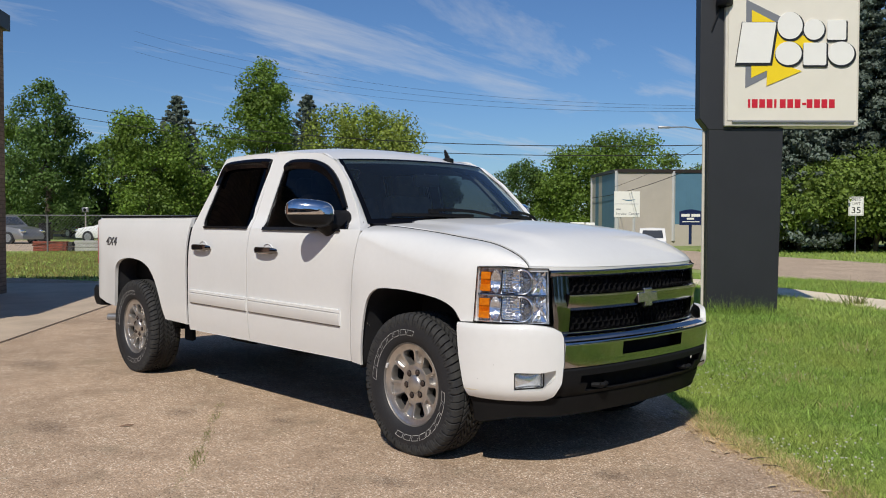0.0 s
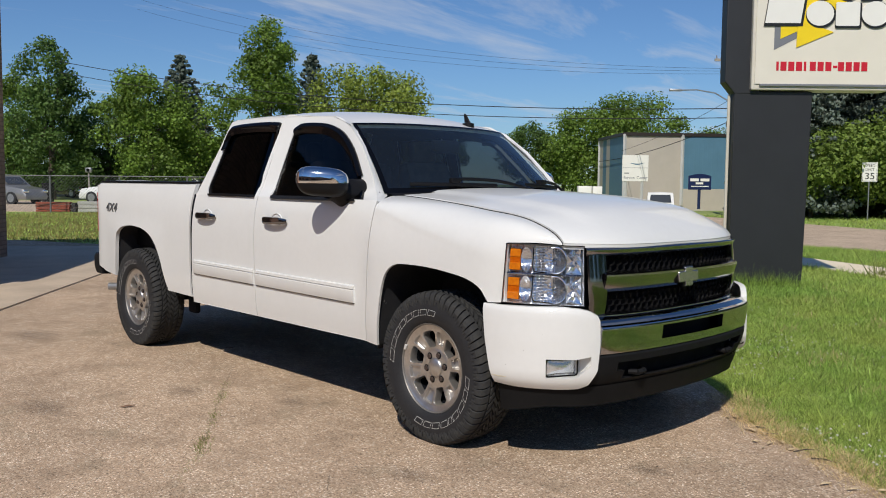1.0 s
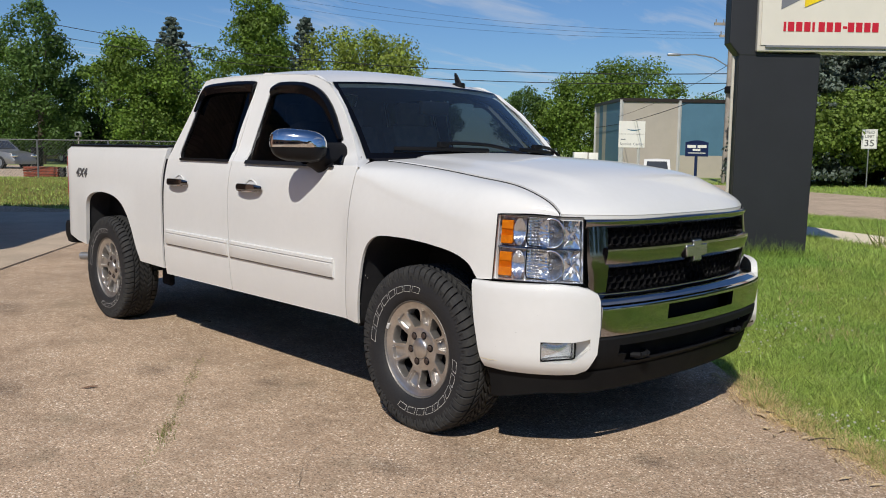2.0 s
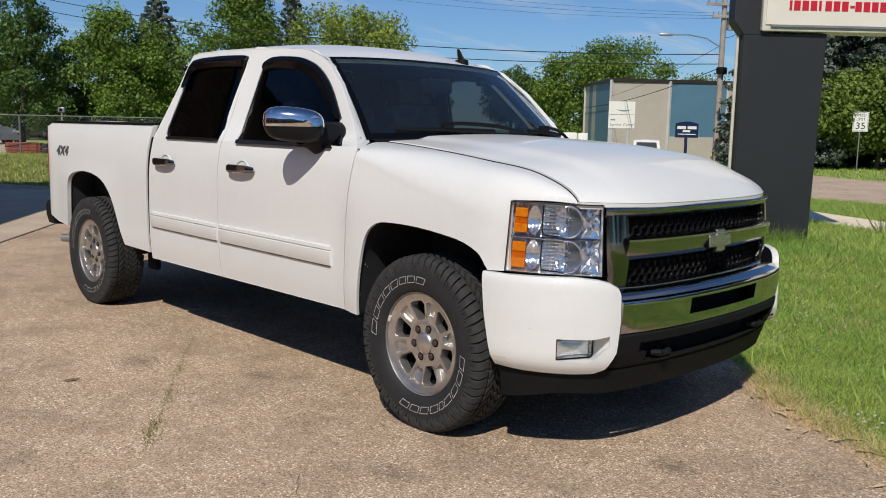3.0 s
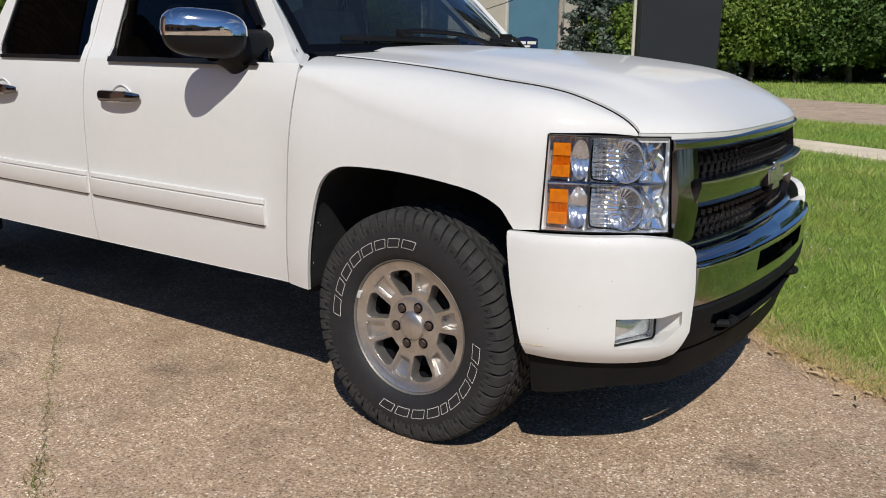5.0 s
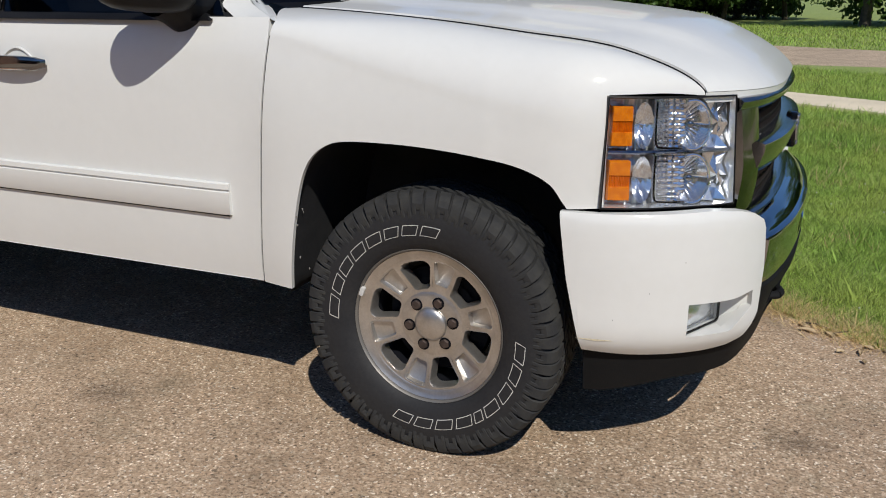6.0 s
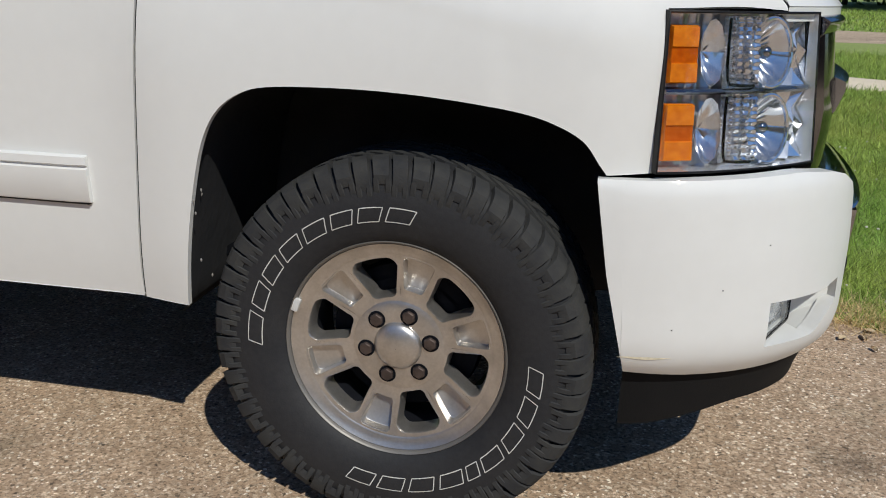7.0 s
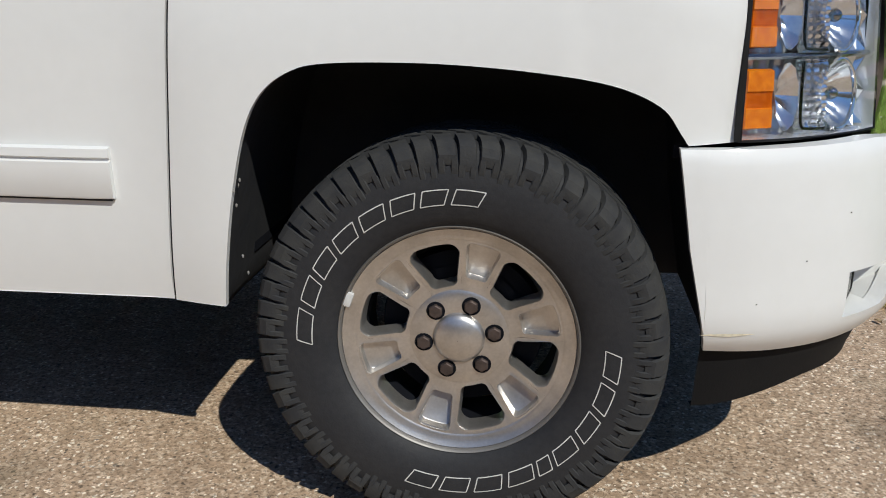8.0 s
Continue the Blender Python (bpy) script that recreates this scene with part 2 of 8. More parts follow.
def sweep(bm, line, profile, cap=True):
    """A closed profile of (out, up) along a line of (x, y, z); out is the level normal to the right of the line's way."""
    rows = []
    n = len(line)
    for i, p in enumerate(line):
        a, b = Vector(line[max(i - 1, 0)]), Vector(line[min(i + 1, n - 1)])
        t = (b - a); t.z = 0; t.normalize()
        o = Vector((t.y, -t.x, 0))
        rows.append([Vector(p) + o * u + Vector((0, 0, v)) for u, v in profile])
    vs = [[bm.verts.new(p) for p in r] for r in rows]
    k = len(profile)
    for i in range(n - 1):
        for j in range(k):
            bm.faces.new((vs[i][j], vs[i][(j + 1) % k], vs[i + 1][(j + 1) % k], vs[i + 1][j]))
    if cap:
        bm.faces.new(vs[0]); bm.faces.new(vs[-1][::-1])
    bmesh.ops.recalc_face_normals(bm, faces=bm.faces[:])


def revolve(bm, profile, centre, seg=64, close=False):
    """A profile of (y, r) turned about the y axis through centre."""
    c = Vector(centre)
    grid = [[c + Vector((r * math.sin(a), y, r * math.cos(a))) for y, r in profile] for a in (2 * math.pi * i / seg for i in range(seg))]
    return skin(bm, grid, close=True)


def round_rect(w, h, r, k=4):
    """Outline of a rounded rectangle about the origin."""
    out = []
    for cx, cy, a0 in ((w / 2 - r, h / 2 - r, 0), (-w / 2 + r, h / 2 - r, 90), (-w / 2 + r, -h / 2 + r, 180), (w / 2 - r, -h / 2 + r, 270)):
        for i in range(k + 1):
            a = radians(a0 + 90 * i / k)
            out.append((cx + r * math.cos(a), cy + r * math.sin(a)))
    return out

# ---- ground ----
def ground_z(x, y):
    """Gentle swell of the lawn under the sign; level elsewhere."""
    dip = -.9 * smooth01((-(.88 * x - .475 * y) - 37) / 11) * smooth01((.475 * x + .88 * y - 19) / 4)
    if dip < 0:
        return dip
    return .16 * math.exp(-(((x + 1.5) / 9.0) ** 2)) * smooth01((y - 1.2) / 5.0) * (1 - smooth01((y - 11.5) / 4.0)) if -12 < x < 12 else 0.0


def smooth01(t):
    t = min(max(t, 0), 1)
    return t * t * (3 - 2 * t)


def asphalt_mat(name, color, second, speck):
    """Worn asphalt: pale stone chips in a dark binder, stains and cracks."""
    m = mat(name, color, 0.9, vary=0.3, vscale=0.8, grain=0.30, gscale=70, second=second, spec=.12)
    nt = m.node_tree
    b = nt.nodes["Principled BSDF"]
    src = b.inputs["Base Color"].links[0].from_socket
    co = nt.nodes.new("ShaderNodeTexCoord")
    v = nt.nodes.new("ShaderNodeTexVoronoi"); v.inputs["Scale"].default_value = 125
    wn = nt.nodes.new("ShaderNodeTexNoise"); wn.inputs["Scale"].default_value, wn.inputs["Detail"].default_value = 160, 4
    nt.links.new(co.outputs["Object"], wn.inputs["Vector"])
    ws = nt.nodes.new("ShaderNodeVectorMath"); ws.operation = "SCALE"; ws.inputs["Scale"].default_value = 0.018
    nt.links.new(wn.outputs["Color"], ws.inputs[0])
    wa_ = nt.nodes.new("ShaderNodeVectorMath"); wa_.operation = "ADD"
    nt.links.new(co.outputs["Object"], wa_.inputs[0]); nt.links.new(ws.outputs[0], wa_.inputs[1])
    nt.links.new(wa_.outputs[0], v.inputs["Vector"])
    hs = nt.nodes.new("ShaderNodeSeparateColor")
    nt.links.new(v.outputs["Color"], hs.inputs[0])
    r = nt.nodes.new("ShaderNodeMapRange")
    r.inputs["From Min"].default_value, r.inputs["From Max"].default_value = 0.60, 0.95
    r.inputs["To Min"].default_value, r.inputs["To Max"].default_value = 0.0, speck
    nt.links.new(hs.outputs[0], r.inputs["Value"])
    x = nt.nodes.new("ShaderNodeMix"); x.data_type = "RGBA"
    nt.links.new(r.outputs[0], x.inputs["Factor"]); nt.links.new(src, x.inputs["A"])
    x.inputs["B"].default_value = (0.72, 0.57, 0.42, 1)
    # larger pale stones
    v2 = nt.nodes.new("ShaderNodeTexVoronoi"); v2.inputs["Scale"].default_value = 76
    wn2 = nt.nodes.new("ShaderNodeTexNoise"); wn2.inputs["Scale"].default_value, wn2.inputs["Detail"].default_value = 75, 3
    nt.links.new(co.outputs["Object"], wn2.inputs["Vector"])
    ws2 = nt.nodes.new("ShaderNodeVectorMath"); ws2.operation = "SCALE"; ws2.inputs["Scale"].default_value = 0.016
    nt.links.new(wn2.outputs["Color"], ws2.inputs[0])
    wb_ = nt.nodes.new("ShaderNodeVectorMath"); wb_.operation = "ADD"
    nt.links.new(co.outputs["Object"], wb_.inputs[0]); nt.links.new(ws2.outputs[0], wb_.inputs[1])
    nt.links.new(wb_.outputs[0], v2.inputs["Vector"])
    # where more of the binder has worn away
    cn = nt.nodes.new("ShaderNodeTexNoise"); cn.inputs["Scale"].default_value, cn.inputs["Detail"].default_value = 3.2, 6
    cn.inputs["Roughness"].default_value = .7
    nt.links.new(co.outputs["Object"], cn.inputs["Vector"])
    ct = nt.nodes.new("ShaderNodeMapRange")
    ct.inputs["From Min"].default_value, ct.inputs["From Max"].default_value = 0.38, 0.62
    ct.inputs["To Min"].default_value, ct.inputs["To Max"].default_value = 0.91, 0.66
    nt.links.new(cn.outputs["Fac"], ct.inputs["Value"])
    h2 = nt.nodes.new("ShaderNodeSeparateColor"); nt.links.new(v2.outputs["Color"], h2.inputs[0])
    g2 = nt.nodes.new("ShaderNodeMath"); g2.operation = "GREATER_THAN"; g2.inputs[1].default_value = 0.82
    nt.links.new(h2.outputs[2], g2.inputs[0]); nt.links.new(ct.outputs[0], g2.inputs[1])
    l2 = nt.nodes.new("ShaderNodeMath"); l2.operation = "LESS_THAN"; l2.inputs[1].default_value = 0.36
    nt.links.new(v2.outputs["Distance"], l2.inputs[0])
    a2 = nt.nodes.new("ShaderNodeMath"); a2.operation = "MULTIPLY"; nt.links.new(g2.outputs[0], a2.inputs[0]); nt.links.new(l2.outputs[0], a2.inputs[1])
    b2 = nt.nodes.new("ShaderNodeMath"); b2.operation = "MULTIPLY"; b2.inputs[1].default_value = speck
    nt.links.new(a2.outputs[0], b2.inputs[0])
    x2 = nt.nodes.new("ShaderNodeMix"); x2.data_type = "RGBA"
    nt.links.new(b2.outputs[0], x2.inputs["Factor"]); nt.links.new(x.outputs["Result"], x2.inputs["A"])
    x2.inputs["B"].default_value = (0.95, 0.84, 0.69, 1)
    # sparse dark stones
    g3 = nt.nodes.new("ShaderNodeMath"); g3.operation = "LESS_THAN"; g3.inputs[1].default_value = 0.075
    nt.links.new(h2.outputs[1], g3.inputs[0])
    a3 = nt.nodes.new("ShaderNodeMath"); a3.operation = "MULTIPLY"; nt.links.new(g3.outputs[0], a3.inputs[0]); nt.links.new(l2.outputs[0], a3.inputs[1])
    b3 = nt.nodes.new("ShaderNodeMath"); b3.operation = "MULTIPLY"; b3.inputs[1].default_value = speck * .8
    nt.links.new(a3.outputs[0], b3.inputs[0])
    x3 = nt.nodes.new("ShaderNodeMix"); x3.data_type = "RGBA"
    nt.links.new(b3.outputs[0], x3.inputs["Factor"]); nt.links.new(x2.outputs["Result"], x3.inputs["A"])
    x3.inputs["B"].default_value = (0.11, 0.085, 0.065, 1)
    x2 = x3
    # grey-green mossy patches
    gs = nt.nodes.new("ShaderNodeTexNoise"); gs.inputs["Scale"].default_value = 2.6; gs.inputs["Detail"].default_value = 5
    gs.inputs["Roughness"].default_value = 0.65
    nt.links.new(co.outputs["Object"], gs.inputs["Vector"])
    gr = nt.nodes.new("ShaderNodeMapRange")
    gr.inputs["From Min"].default_value, gr.inputs["From Max"].default_value = 0.56, 0.74
    gr.inputs["To Min"].default_value, gr.inputs["To Max"].default_value = 0.0, 0.55
    nt.links.new(gs.outputs["Fac"], gr.inputs["Value"])
    x = nt.nodes.new("ShaderNodeMix"); x.data_type = "RGBA"
    nt.links.new(gr.outputs[0], x.inputs["Factor"]); nt.links.new(x2.outputs["Result"], x.inputs["A"])
    x.inputs["B"].default_value = (color[0] * .62, color[1] * .72, color[2] * .72, 1)
    # dark pits
    r2 = nt.nodes.new("ShaderNodeMapRange")
    r2.inputs["From Min"].default_value, r2.inputs["From Max"].default_value = 0.36, 0.50
    r2.inputs["To Min"].default_value, r2.inputs["To Max"].default_value = 0.30, 1.03
    pn = nt.nodes.new("ShaderNodeTexNoise"); pn.inputs["Scale"].default_value, pn.inputs["Detail"].default_value = 105, 6
    pn.inputs["Roughness"].default_value = .7
    nt.links.new(co.outputs["Object"], pn.inputs["Vector"])
    nt.links.new(pn.outputs["Fac"], r2.inputs["Value"])
    # oil and tyre stains
    st = nt.nodes.new("ShaderNodeTexNoise"); st.inputs["Scale"].default_value = 1.6; st.inputs["Detail"].default_value = 7
    st.inputs["Roughness"].default_value = 0.7
    nt.links.new(co.outputs["Object"], st.inputs["Vector"])
    r3 = nt.nodes.new("ShaderNodeMapRange")
    r3.inputs["From Min"].default_value, r3.inputs["From Max"].default_value = 0.30, 0.55
    r3.inputs["To Min"].default_value, r3.inputs["To Max"].default_value = 0.66, 1.03
    nt.links.new(st.outputs["Fac"], r3.inputs["Value"])
    mu = nt.nodes.new("ShaderNodeMath"); mu.operation = "MULTIPLY"
    nt.links.new(r2.outputs[0], mu.inputs[0]); nt.links.new(r3.outputs[0], mu.inputs[1])
    mm = nt.nodes.new("ShaderNodeTexNoise"); mm.inputs["Scale"].default_value, mm.inputs["Detail"].default_value = 20, 5
    mm.inputs["Roughness"].default_value = .75
    nt.links.new(co.outputs["Object"], mm.inputs["Vector"])
    mr_ = nt.nodes.new("ShaderNodeMapRange")
    mr_.inputs["From Min"].default_value, mr_.inputs["From Max"].default_value = 0.30, 0.70
    mr_.inputs["To Min"].default_value, mr_.inputs["To Max"].default_value = 0.80, 1.16
    nt.links.new(mm.outputs["Fac"], mr_.inputs["Value"])
    mu2 = nt.nodes.new("ShaderNodeMath"); mu2.operation = "MULTIPLY"
    nt.links.new(mu.outputs[0], mu2.inputs[0]); nt.links.new(mr_.outputs[0], mu2.inputs[1])
    mu = mu2
    sc = nt.nodes.new("ShaderNodeVectorMath"); sc.operation = "SCALE"
    nt.links.new(x.outputs["Result"], sc.inputs[0]); nt.links.new(mu.outputs[0], sc.inputs["Scale"])
    nt.links.new(sc.outputs[0], b.inputs["Base Color"])
    bu = nt.nodes.new("ShaderNodeBump"); bu.inputs["Strength"].default_value = 0.45; bu.inputs["Distance"].default_value = 0.004
    nt.links.new(wn.outputs["Fac"], bu.inputs["Height"])
    nt.links.new(bu.outputs[0], b.inputs["Normal"])
    return m


ASPHALT = asphalt_mat("worn tan asphalt", (0.52, 0.372, 0.252), (0.385, 0.276, 0.186), 0.98)
ROAD = asphalt_mat("pale road asphalt", (0.60, 0.47, 0.345), (0.50, 0.39, 0.285), 0.3)
CONCRETE = mat("pale concrete", (0.56, 0.45, 0.33), 0.85, vary=0.2, vscale=1.5, grain=0.15, gscale=90, bump=0.2, bscale=150)
EARTH = mat("grassy earth", (0.25, 0.33, 0.085), 0.95, vary=0.4, vscale=1.2, grain=0.3, gscale=25, bump=0.3, bscale=60, second=(0.31, 0.36, 0.11))

# one sheet of grassy ground to the horizon, finer near the truck
xs = sorted(set([-900, -500, -300, -200, -140, -100, -70, -50, -40] + list(range(-60, -30, 3)) + list(range(-30, 14, 1)) + [16, 20, 30, 50, 80, 140, 300, 600]))
ys = sorted(set([-600, -300, -140, -80, -50, -30, -20, -12, -6, -3] + list(range(-2, 22, 1)) + list(range(22, 60, 2)) + [66, 75, 100, 140, 200, 300, 500, 900]))
bm = bmesh.new()
skin(bm, [[(x, y, ground_z(x, y) - .012) for y in ys] for x in xs])
tagged(part("ground", bm, EARTH), "green mown grass ground", "ground", kind="structure")


def slab(name, outline, z, thick, material, label, category, bevel=0.0):
    """A flat piece of paving with an edge."""
    bm = bmesh.new()
    top = [bm.verts.new((x, y, z)) for x, y in outline]
    low = [bm.verts.new((x, y, z - thick)) for x, y in outline]
    f = bm.faces.new(top)
    if f.normal.z < 0 or f.calc_area() and (f.normal_update() or f.normal.z < 0):
        f.normal_flip()
    n = len(top)
    for i in range(n):
        bm.faces.new((top[i], low[i], low[(i + 1) % n], top[(i + 1) % n]))
    bmesh.ops.recalc_face_normals(bm, faces=bm.faces[:])
    bmesh.ops.triangulate(bm, faces=[f])
    return tagged(part(name, bm, material, smooth=False, bevel=bevel), label, category, kind="structure")


rnd = random.Random(11)


def ragged(line, amp, step=0.12):
    """The line with a broken, uneven edge."""
    out = []
    for a, b in zip(line[:-1], line[1:]):
        k = max(1, int(math.dist(a, b) / step))
        for j in range(k):
            t = j / k
            out.append((a[0] + (b[0] - a[0]) * t + rnd.uniform(-amp, amp), a[1] + (b[1] - a[1]) * t + rnd.uniform(-amp, amp)))
    out.append(line[-1])
    return out


LAWN_EDGE = [(40, -6.5), (16, -3.6), (8, -2.2), (5.0, -1.45), (3.2, -.68), (2.4, -.28), (1.92, -.02), (1.60, .23), (1.35, .36), (1.13, .50), (.92, .64), (.72, .84), (.45, 1.15), (0, 1.55), (-1.2, 2.0), (-4, 2.3), (-8.5, 2.6), (-12.5, 4.2)]
lot = ragged(LAWN_EDGE[:4], .0, 40) + ragged(LAWN_EDGE[4:13], .022) + LAWN_EDGE[13:] + [(-17.5, 2.2), (-18, -40), (40, -40)]
slab("asphalt_lot", lot, .0, .08, ASPHALT, "worn tan asphalt lot with cracks and stains", "parking lot")

# ---- surroundings: survey axes from the lot's edge, right and ahead ----
def spot(right, ahead, z=0.0):
    """A place by its bearing: ahead metres deep, right as a share of that depth."""
    return Vector((3.70 + ahead * (-.735 + .678 * right), -4.145 + ahead * (.678 + .735 * right), z))


ROAD_E, ROAD_N = Vector((.88, -.475, 0)), Vector((.475, .88, 0))


def strip(d0, d1, u0=-220, u1=120):
    return [tuple((ROAD_E * u + ROAD_N * d)[:2]) for u, d in ((u0, d0), (u1, d0), (u1, d1), (u0, d1))]


def draped(name, d0, d1, u0, u1, lift, material, label, category):
    """A band beside the road that follows the ground."""
    bm = bmesh.new()
    n = 60
    rows = []
    for i in range(n + 1):
        u = u0 + (u1 - u0) * i / n
        row = []
        for d, dz in ((d0, -.05), (d0, 0), ((d0 + d1) / 2, .0), (d1, 0), (d1, -.05)):
            p = ROAD_E * u + ROAD_N * d
            row.append((p.x, p.y, ground_z(p.x, p.y) + lift + dz))
        rows.append(row)
    skin(bm, rows)
    bmesh.ops.recalc_face_normals(bm, faces=bm.faces[:])
    return tagged(part(name, bm, material), label, category, kind="structure")


slab("road", strip(10.7, 18.0), .012, .06, ROAD, "pale worn two-lane road", "road")
SIDEWALK = mat("sandy concrete", (0.84, 0.73, 0.54), 0.9, vary=0.2, vscale=1.5, grain=0.15, gscale=60, bump=0.2, bscale=100)
draped("pavement", 6.45, 7.40, -90, 60, .02, SIDEWALK, "pale concrete footpath beside the lawn", "footpath")

# concrete apron along the brick building
U_B = Vector((-.80, .60, 0)); N_B = Vector((.60, .80, 0))
PAD0 = Vector((-6.28, -1.31, 0))


def pad_pt(u, d):
    p = PAD0 + U_B * u - N_B * d
    return (p.x, p.y)


slab("concrete_apron", [pad_pt(-12, 0), pad_pt(9.0, 0), pad_pt(9.0, 6.0), pad_pt(-12, 6.0)], .018, .08, CONCRETE, "pale concrete apron beside the building", "pavement", bevel=.006)

# brick building with a flat roof edge
def brick_mat():
    m = mat("brown brick", (0.40, 0.24, 0.17), 0.9, vary=0.3, vscale=3, grain=0.2, gscale=60)
    nt = m.node_tree
    b = nt.nodes["Principled BSDF"]
    src = b.inputs["Base Color"].links[0].from_socket
    co = nt.nodes.new("ShaderNodeTexCoord")
    mp = nt.nodes.new("ShaderNodeMapping")
    mp.inputs["Rotation"].default_value = (radians(90), 0, 0)
    nt.links.new(co.outputs["Object"], mp.inputs["Vector"])
    br = nt.nodes.new("ShaderNodeTexBrick")
    br.inputs["Scale"].default_value, br.inputs["Brick Width"].default_value, br.inputs["Row Height"].default_value = 1.0, .21, .075
    br.inputs["Mortar Size"].default_value = .008
    br.inputs["Color1"].default_value, br.inputs["Color2"].default_value, br.inputs["Mortar"].default_value = (1, 1, 1, 1), (.7, .7, .7, 1), (.55, .5, .45, 1)
    nt.links.new(mp.outputs[0], br.inputs["Vector"])
    x = nt.nodes.new("ShaderNodeMix"); x.data_type = "RGBA"; x.blend_type = "MULTIPLY"; x.inputs["Factor"].default_value = 1
    nt.links.new(src, x.inputs["A"]); nt.links.new(br.outputs["Color"], x.inputs["B"])
    nt.links.new(x.outputs["Result"], b.inputs["Base Color"])
    bu = nt.nodes.new("ShaderNodeBump"); bu.inputs["Strength"].default_value = .6; bu.inputs["Distance"].default_value = .01
    nt.links.new(br.outputs["Color"], bu.inputs["Height"]); nt.links.new(bu.outputs[0], b.inputs["Normal"])
    return m


BRICK = brick_mat()
DARK_TRIM = mat("dark brown metal trim", (0.03, 0.022, 0.018), 0.5, vary=0.2, vscale=8)
shop = empty("brick_building", (-12.9, -4, 0), "single-storey brown brick building with a flat roof edge", "building")
D_B = Vector((-12.95, .70, 0))
bm = bmesh.new()
ub, nb = Vector((-.82, .572, 0)), Vector((.572, .82, 0))
corner = [D_B, D_B - ub * 8.2, D_B - ub * 8.2 - nb * 11, D_B - nb * 11]
vs0 = [bm.verts.new(p) for p in corner]; vs1 = [bm.verts.new(p + Vector((0, 0, 4.75))) for p in corner]
for i in range(4):
    bm.faces.new((vs0[i], vs0[(i + 1) % 4], vs1[(i + 1) % 4], vs1[i]))
bm.faces.new(vs1)
bmesh.ops.recalc_face_normals(bm, faces=bm.faces[:])
part("wall", bm, BRICK, shop, smooth=False)
bm = bmesh.new()
sweep(bm, [p + Vector((0, 0, 4.80)) for p in [D_B + ub * .05 - nb * 11, D_B + ub * .05, D_B - ub * 8.25, D_B - ub * 8.25 - nb * 11]][::-1], [(-.12, -.16), (.12, -.16), (.12, .12), (-.12, .12)])
part("roof_edge", bm, DARK_TRIM, shop)


# ---- trees ----
def leafy(name, centres, radii, per, size, material, parent, seed, flat=0.0):
    """Leaves in clumps round the centres: one small bent leaf each."""
    g = np.random.default_rng(seed)
    c = np.repeat(np.array(centres, float), per, axis=0)
    r = np.repeat(np.array(radii, float), per)[:, None]
    n = len(c)
    d = g.normal(size=(n, 3)); d /= np.linalg.norm(d, axis=1)[:, None]
    p = c + d * r * (g.random((n, 1)) ** .45) * np.array([1, 1, .8 - flat])
    out = d + g.normal(scale=.7, size=(n, 3)) + np.array([0, 0, .35])
    out /= np.linalg.norm(out, axis=1)[:, None]
    t = np.cross(out, g.normal(size=(n, 3))); t /= np.linalg.norm(t, axis=1)[:, None]
    b = np.cross(out, t)
    s = size * g.uniform(.6, 1.25, size=(n, 1))
    bend = out * s * .18
    v = np.stack([p - t * s * .5, p - b * s * .33 + bend, p + t * s * .5, p + b * s * .33 + bend], 1).reshape(-1, 3)
    me = bpy.data.meshes.new(name)
    me.vertices.add(len(v)); me.vertices.foreach_set("co", v.ravel())
    me.loops.add(4 * n); me.loops.foreach_set("vertex_index", np.arange(4 * n))
    me.polygons.add(n); me.polygons.foreach_set("loop_start", np.arange(0, 4 * n, 4))
    me.update(calc_edges=True)
    me.materials.append(material)
    ob = new(name, me)
    ob.parent = parent
    ob.matrix_parent_inverse = world_of(parent).inverted()
    return ob


def leaf_mat(name, color, tint=.35, light=.35, second=None, vscale=0.35):
    m = mat(name, color, 0.55, vary=0.4, vscale=vscale, random_tint=tint, spec=.3, second=second)
    b = m.node_tree.nodes["Principled BSDF"]
    nt = m.node_tree
    tr = nt.nodes.new("ShaderNodeBsdfTranslucent")
    nt.links.new(b.inputs["Base Color"].links[0].from_socket, tr.inputs[0])
    mx = nt.nodes.new("ShaderNodeMixShader"); mx.inputs[0].default_value = light
    nt.links.new(b.outputs[0], mx.inputs[1]); nt.links.new(tr.outputs[0], mx.inputs[2])
    nt.links.new(mx.outputs[0], nt.nodes["Material Output"].inputs[0])
    return m


LEAF_MID = leaf_mat("mid green leaves", (0.19, 0.30, 0.048))
LEAF_DARK = leaf_mat("dark green leaves", (0.115, 0.20, 0.048))
LEAF_LIGHT = leaf_mat("light yellow-green leaves", (0.32, 0.40, 0.075))
LEAF_HEDGE = leaf_mat("bright shrub leaves", (0.205, 0.295, 0.056))
NEEDLE = leaf_mat("blue-green needles", (0.15, 0.19, 0.15), .35, .15)
BARK = mat("grey brown bark", (0.10, 0.08, 0.06), 0.9, vary=0.4, vscale=6, bump=0.5, bscale=30)


def limb(bm, a, b, r0, r1):
    tube(bm, a, b, r0, r1, 8, cap=False)


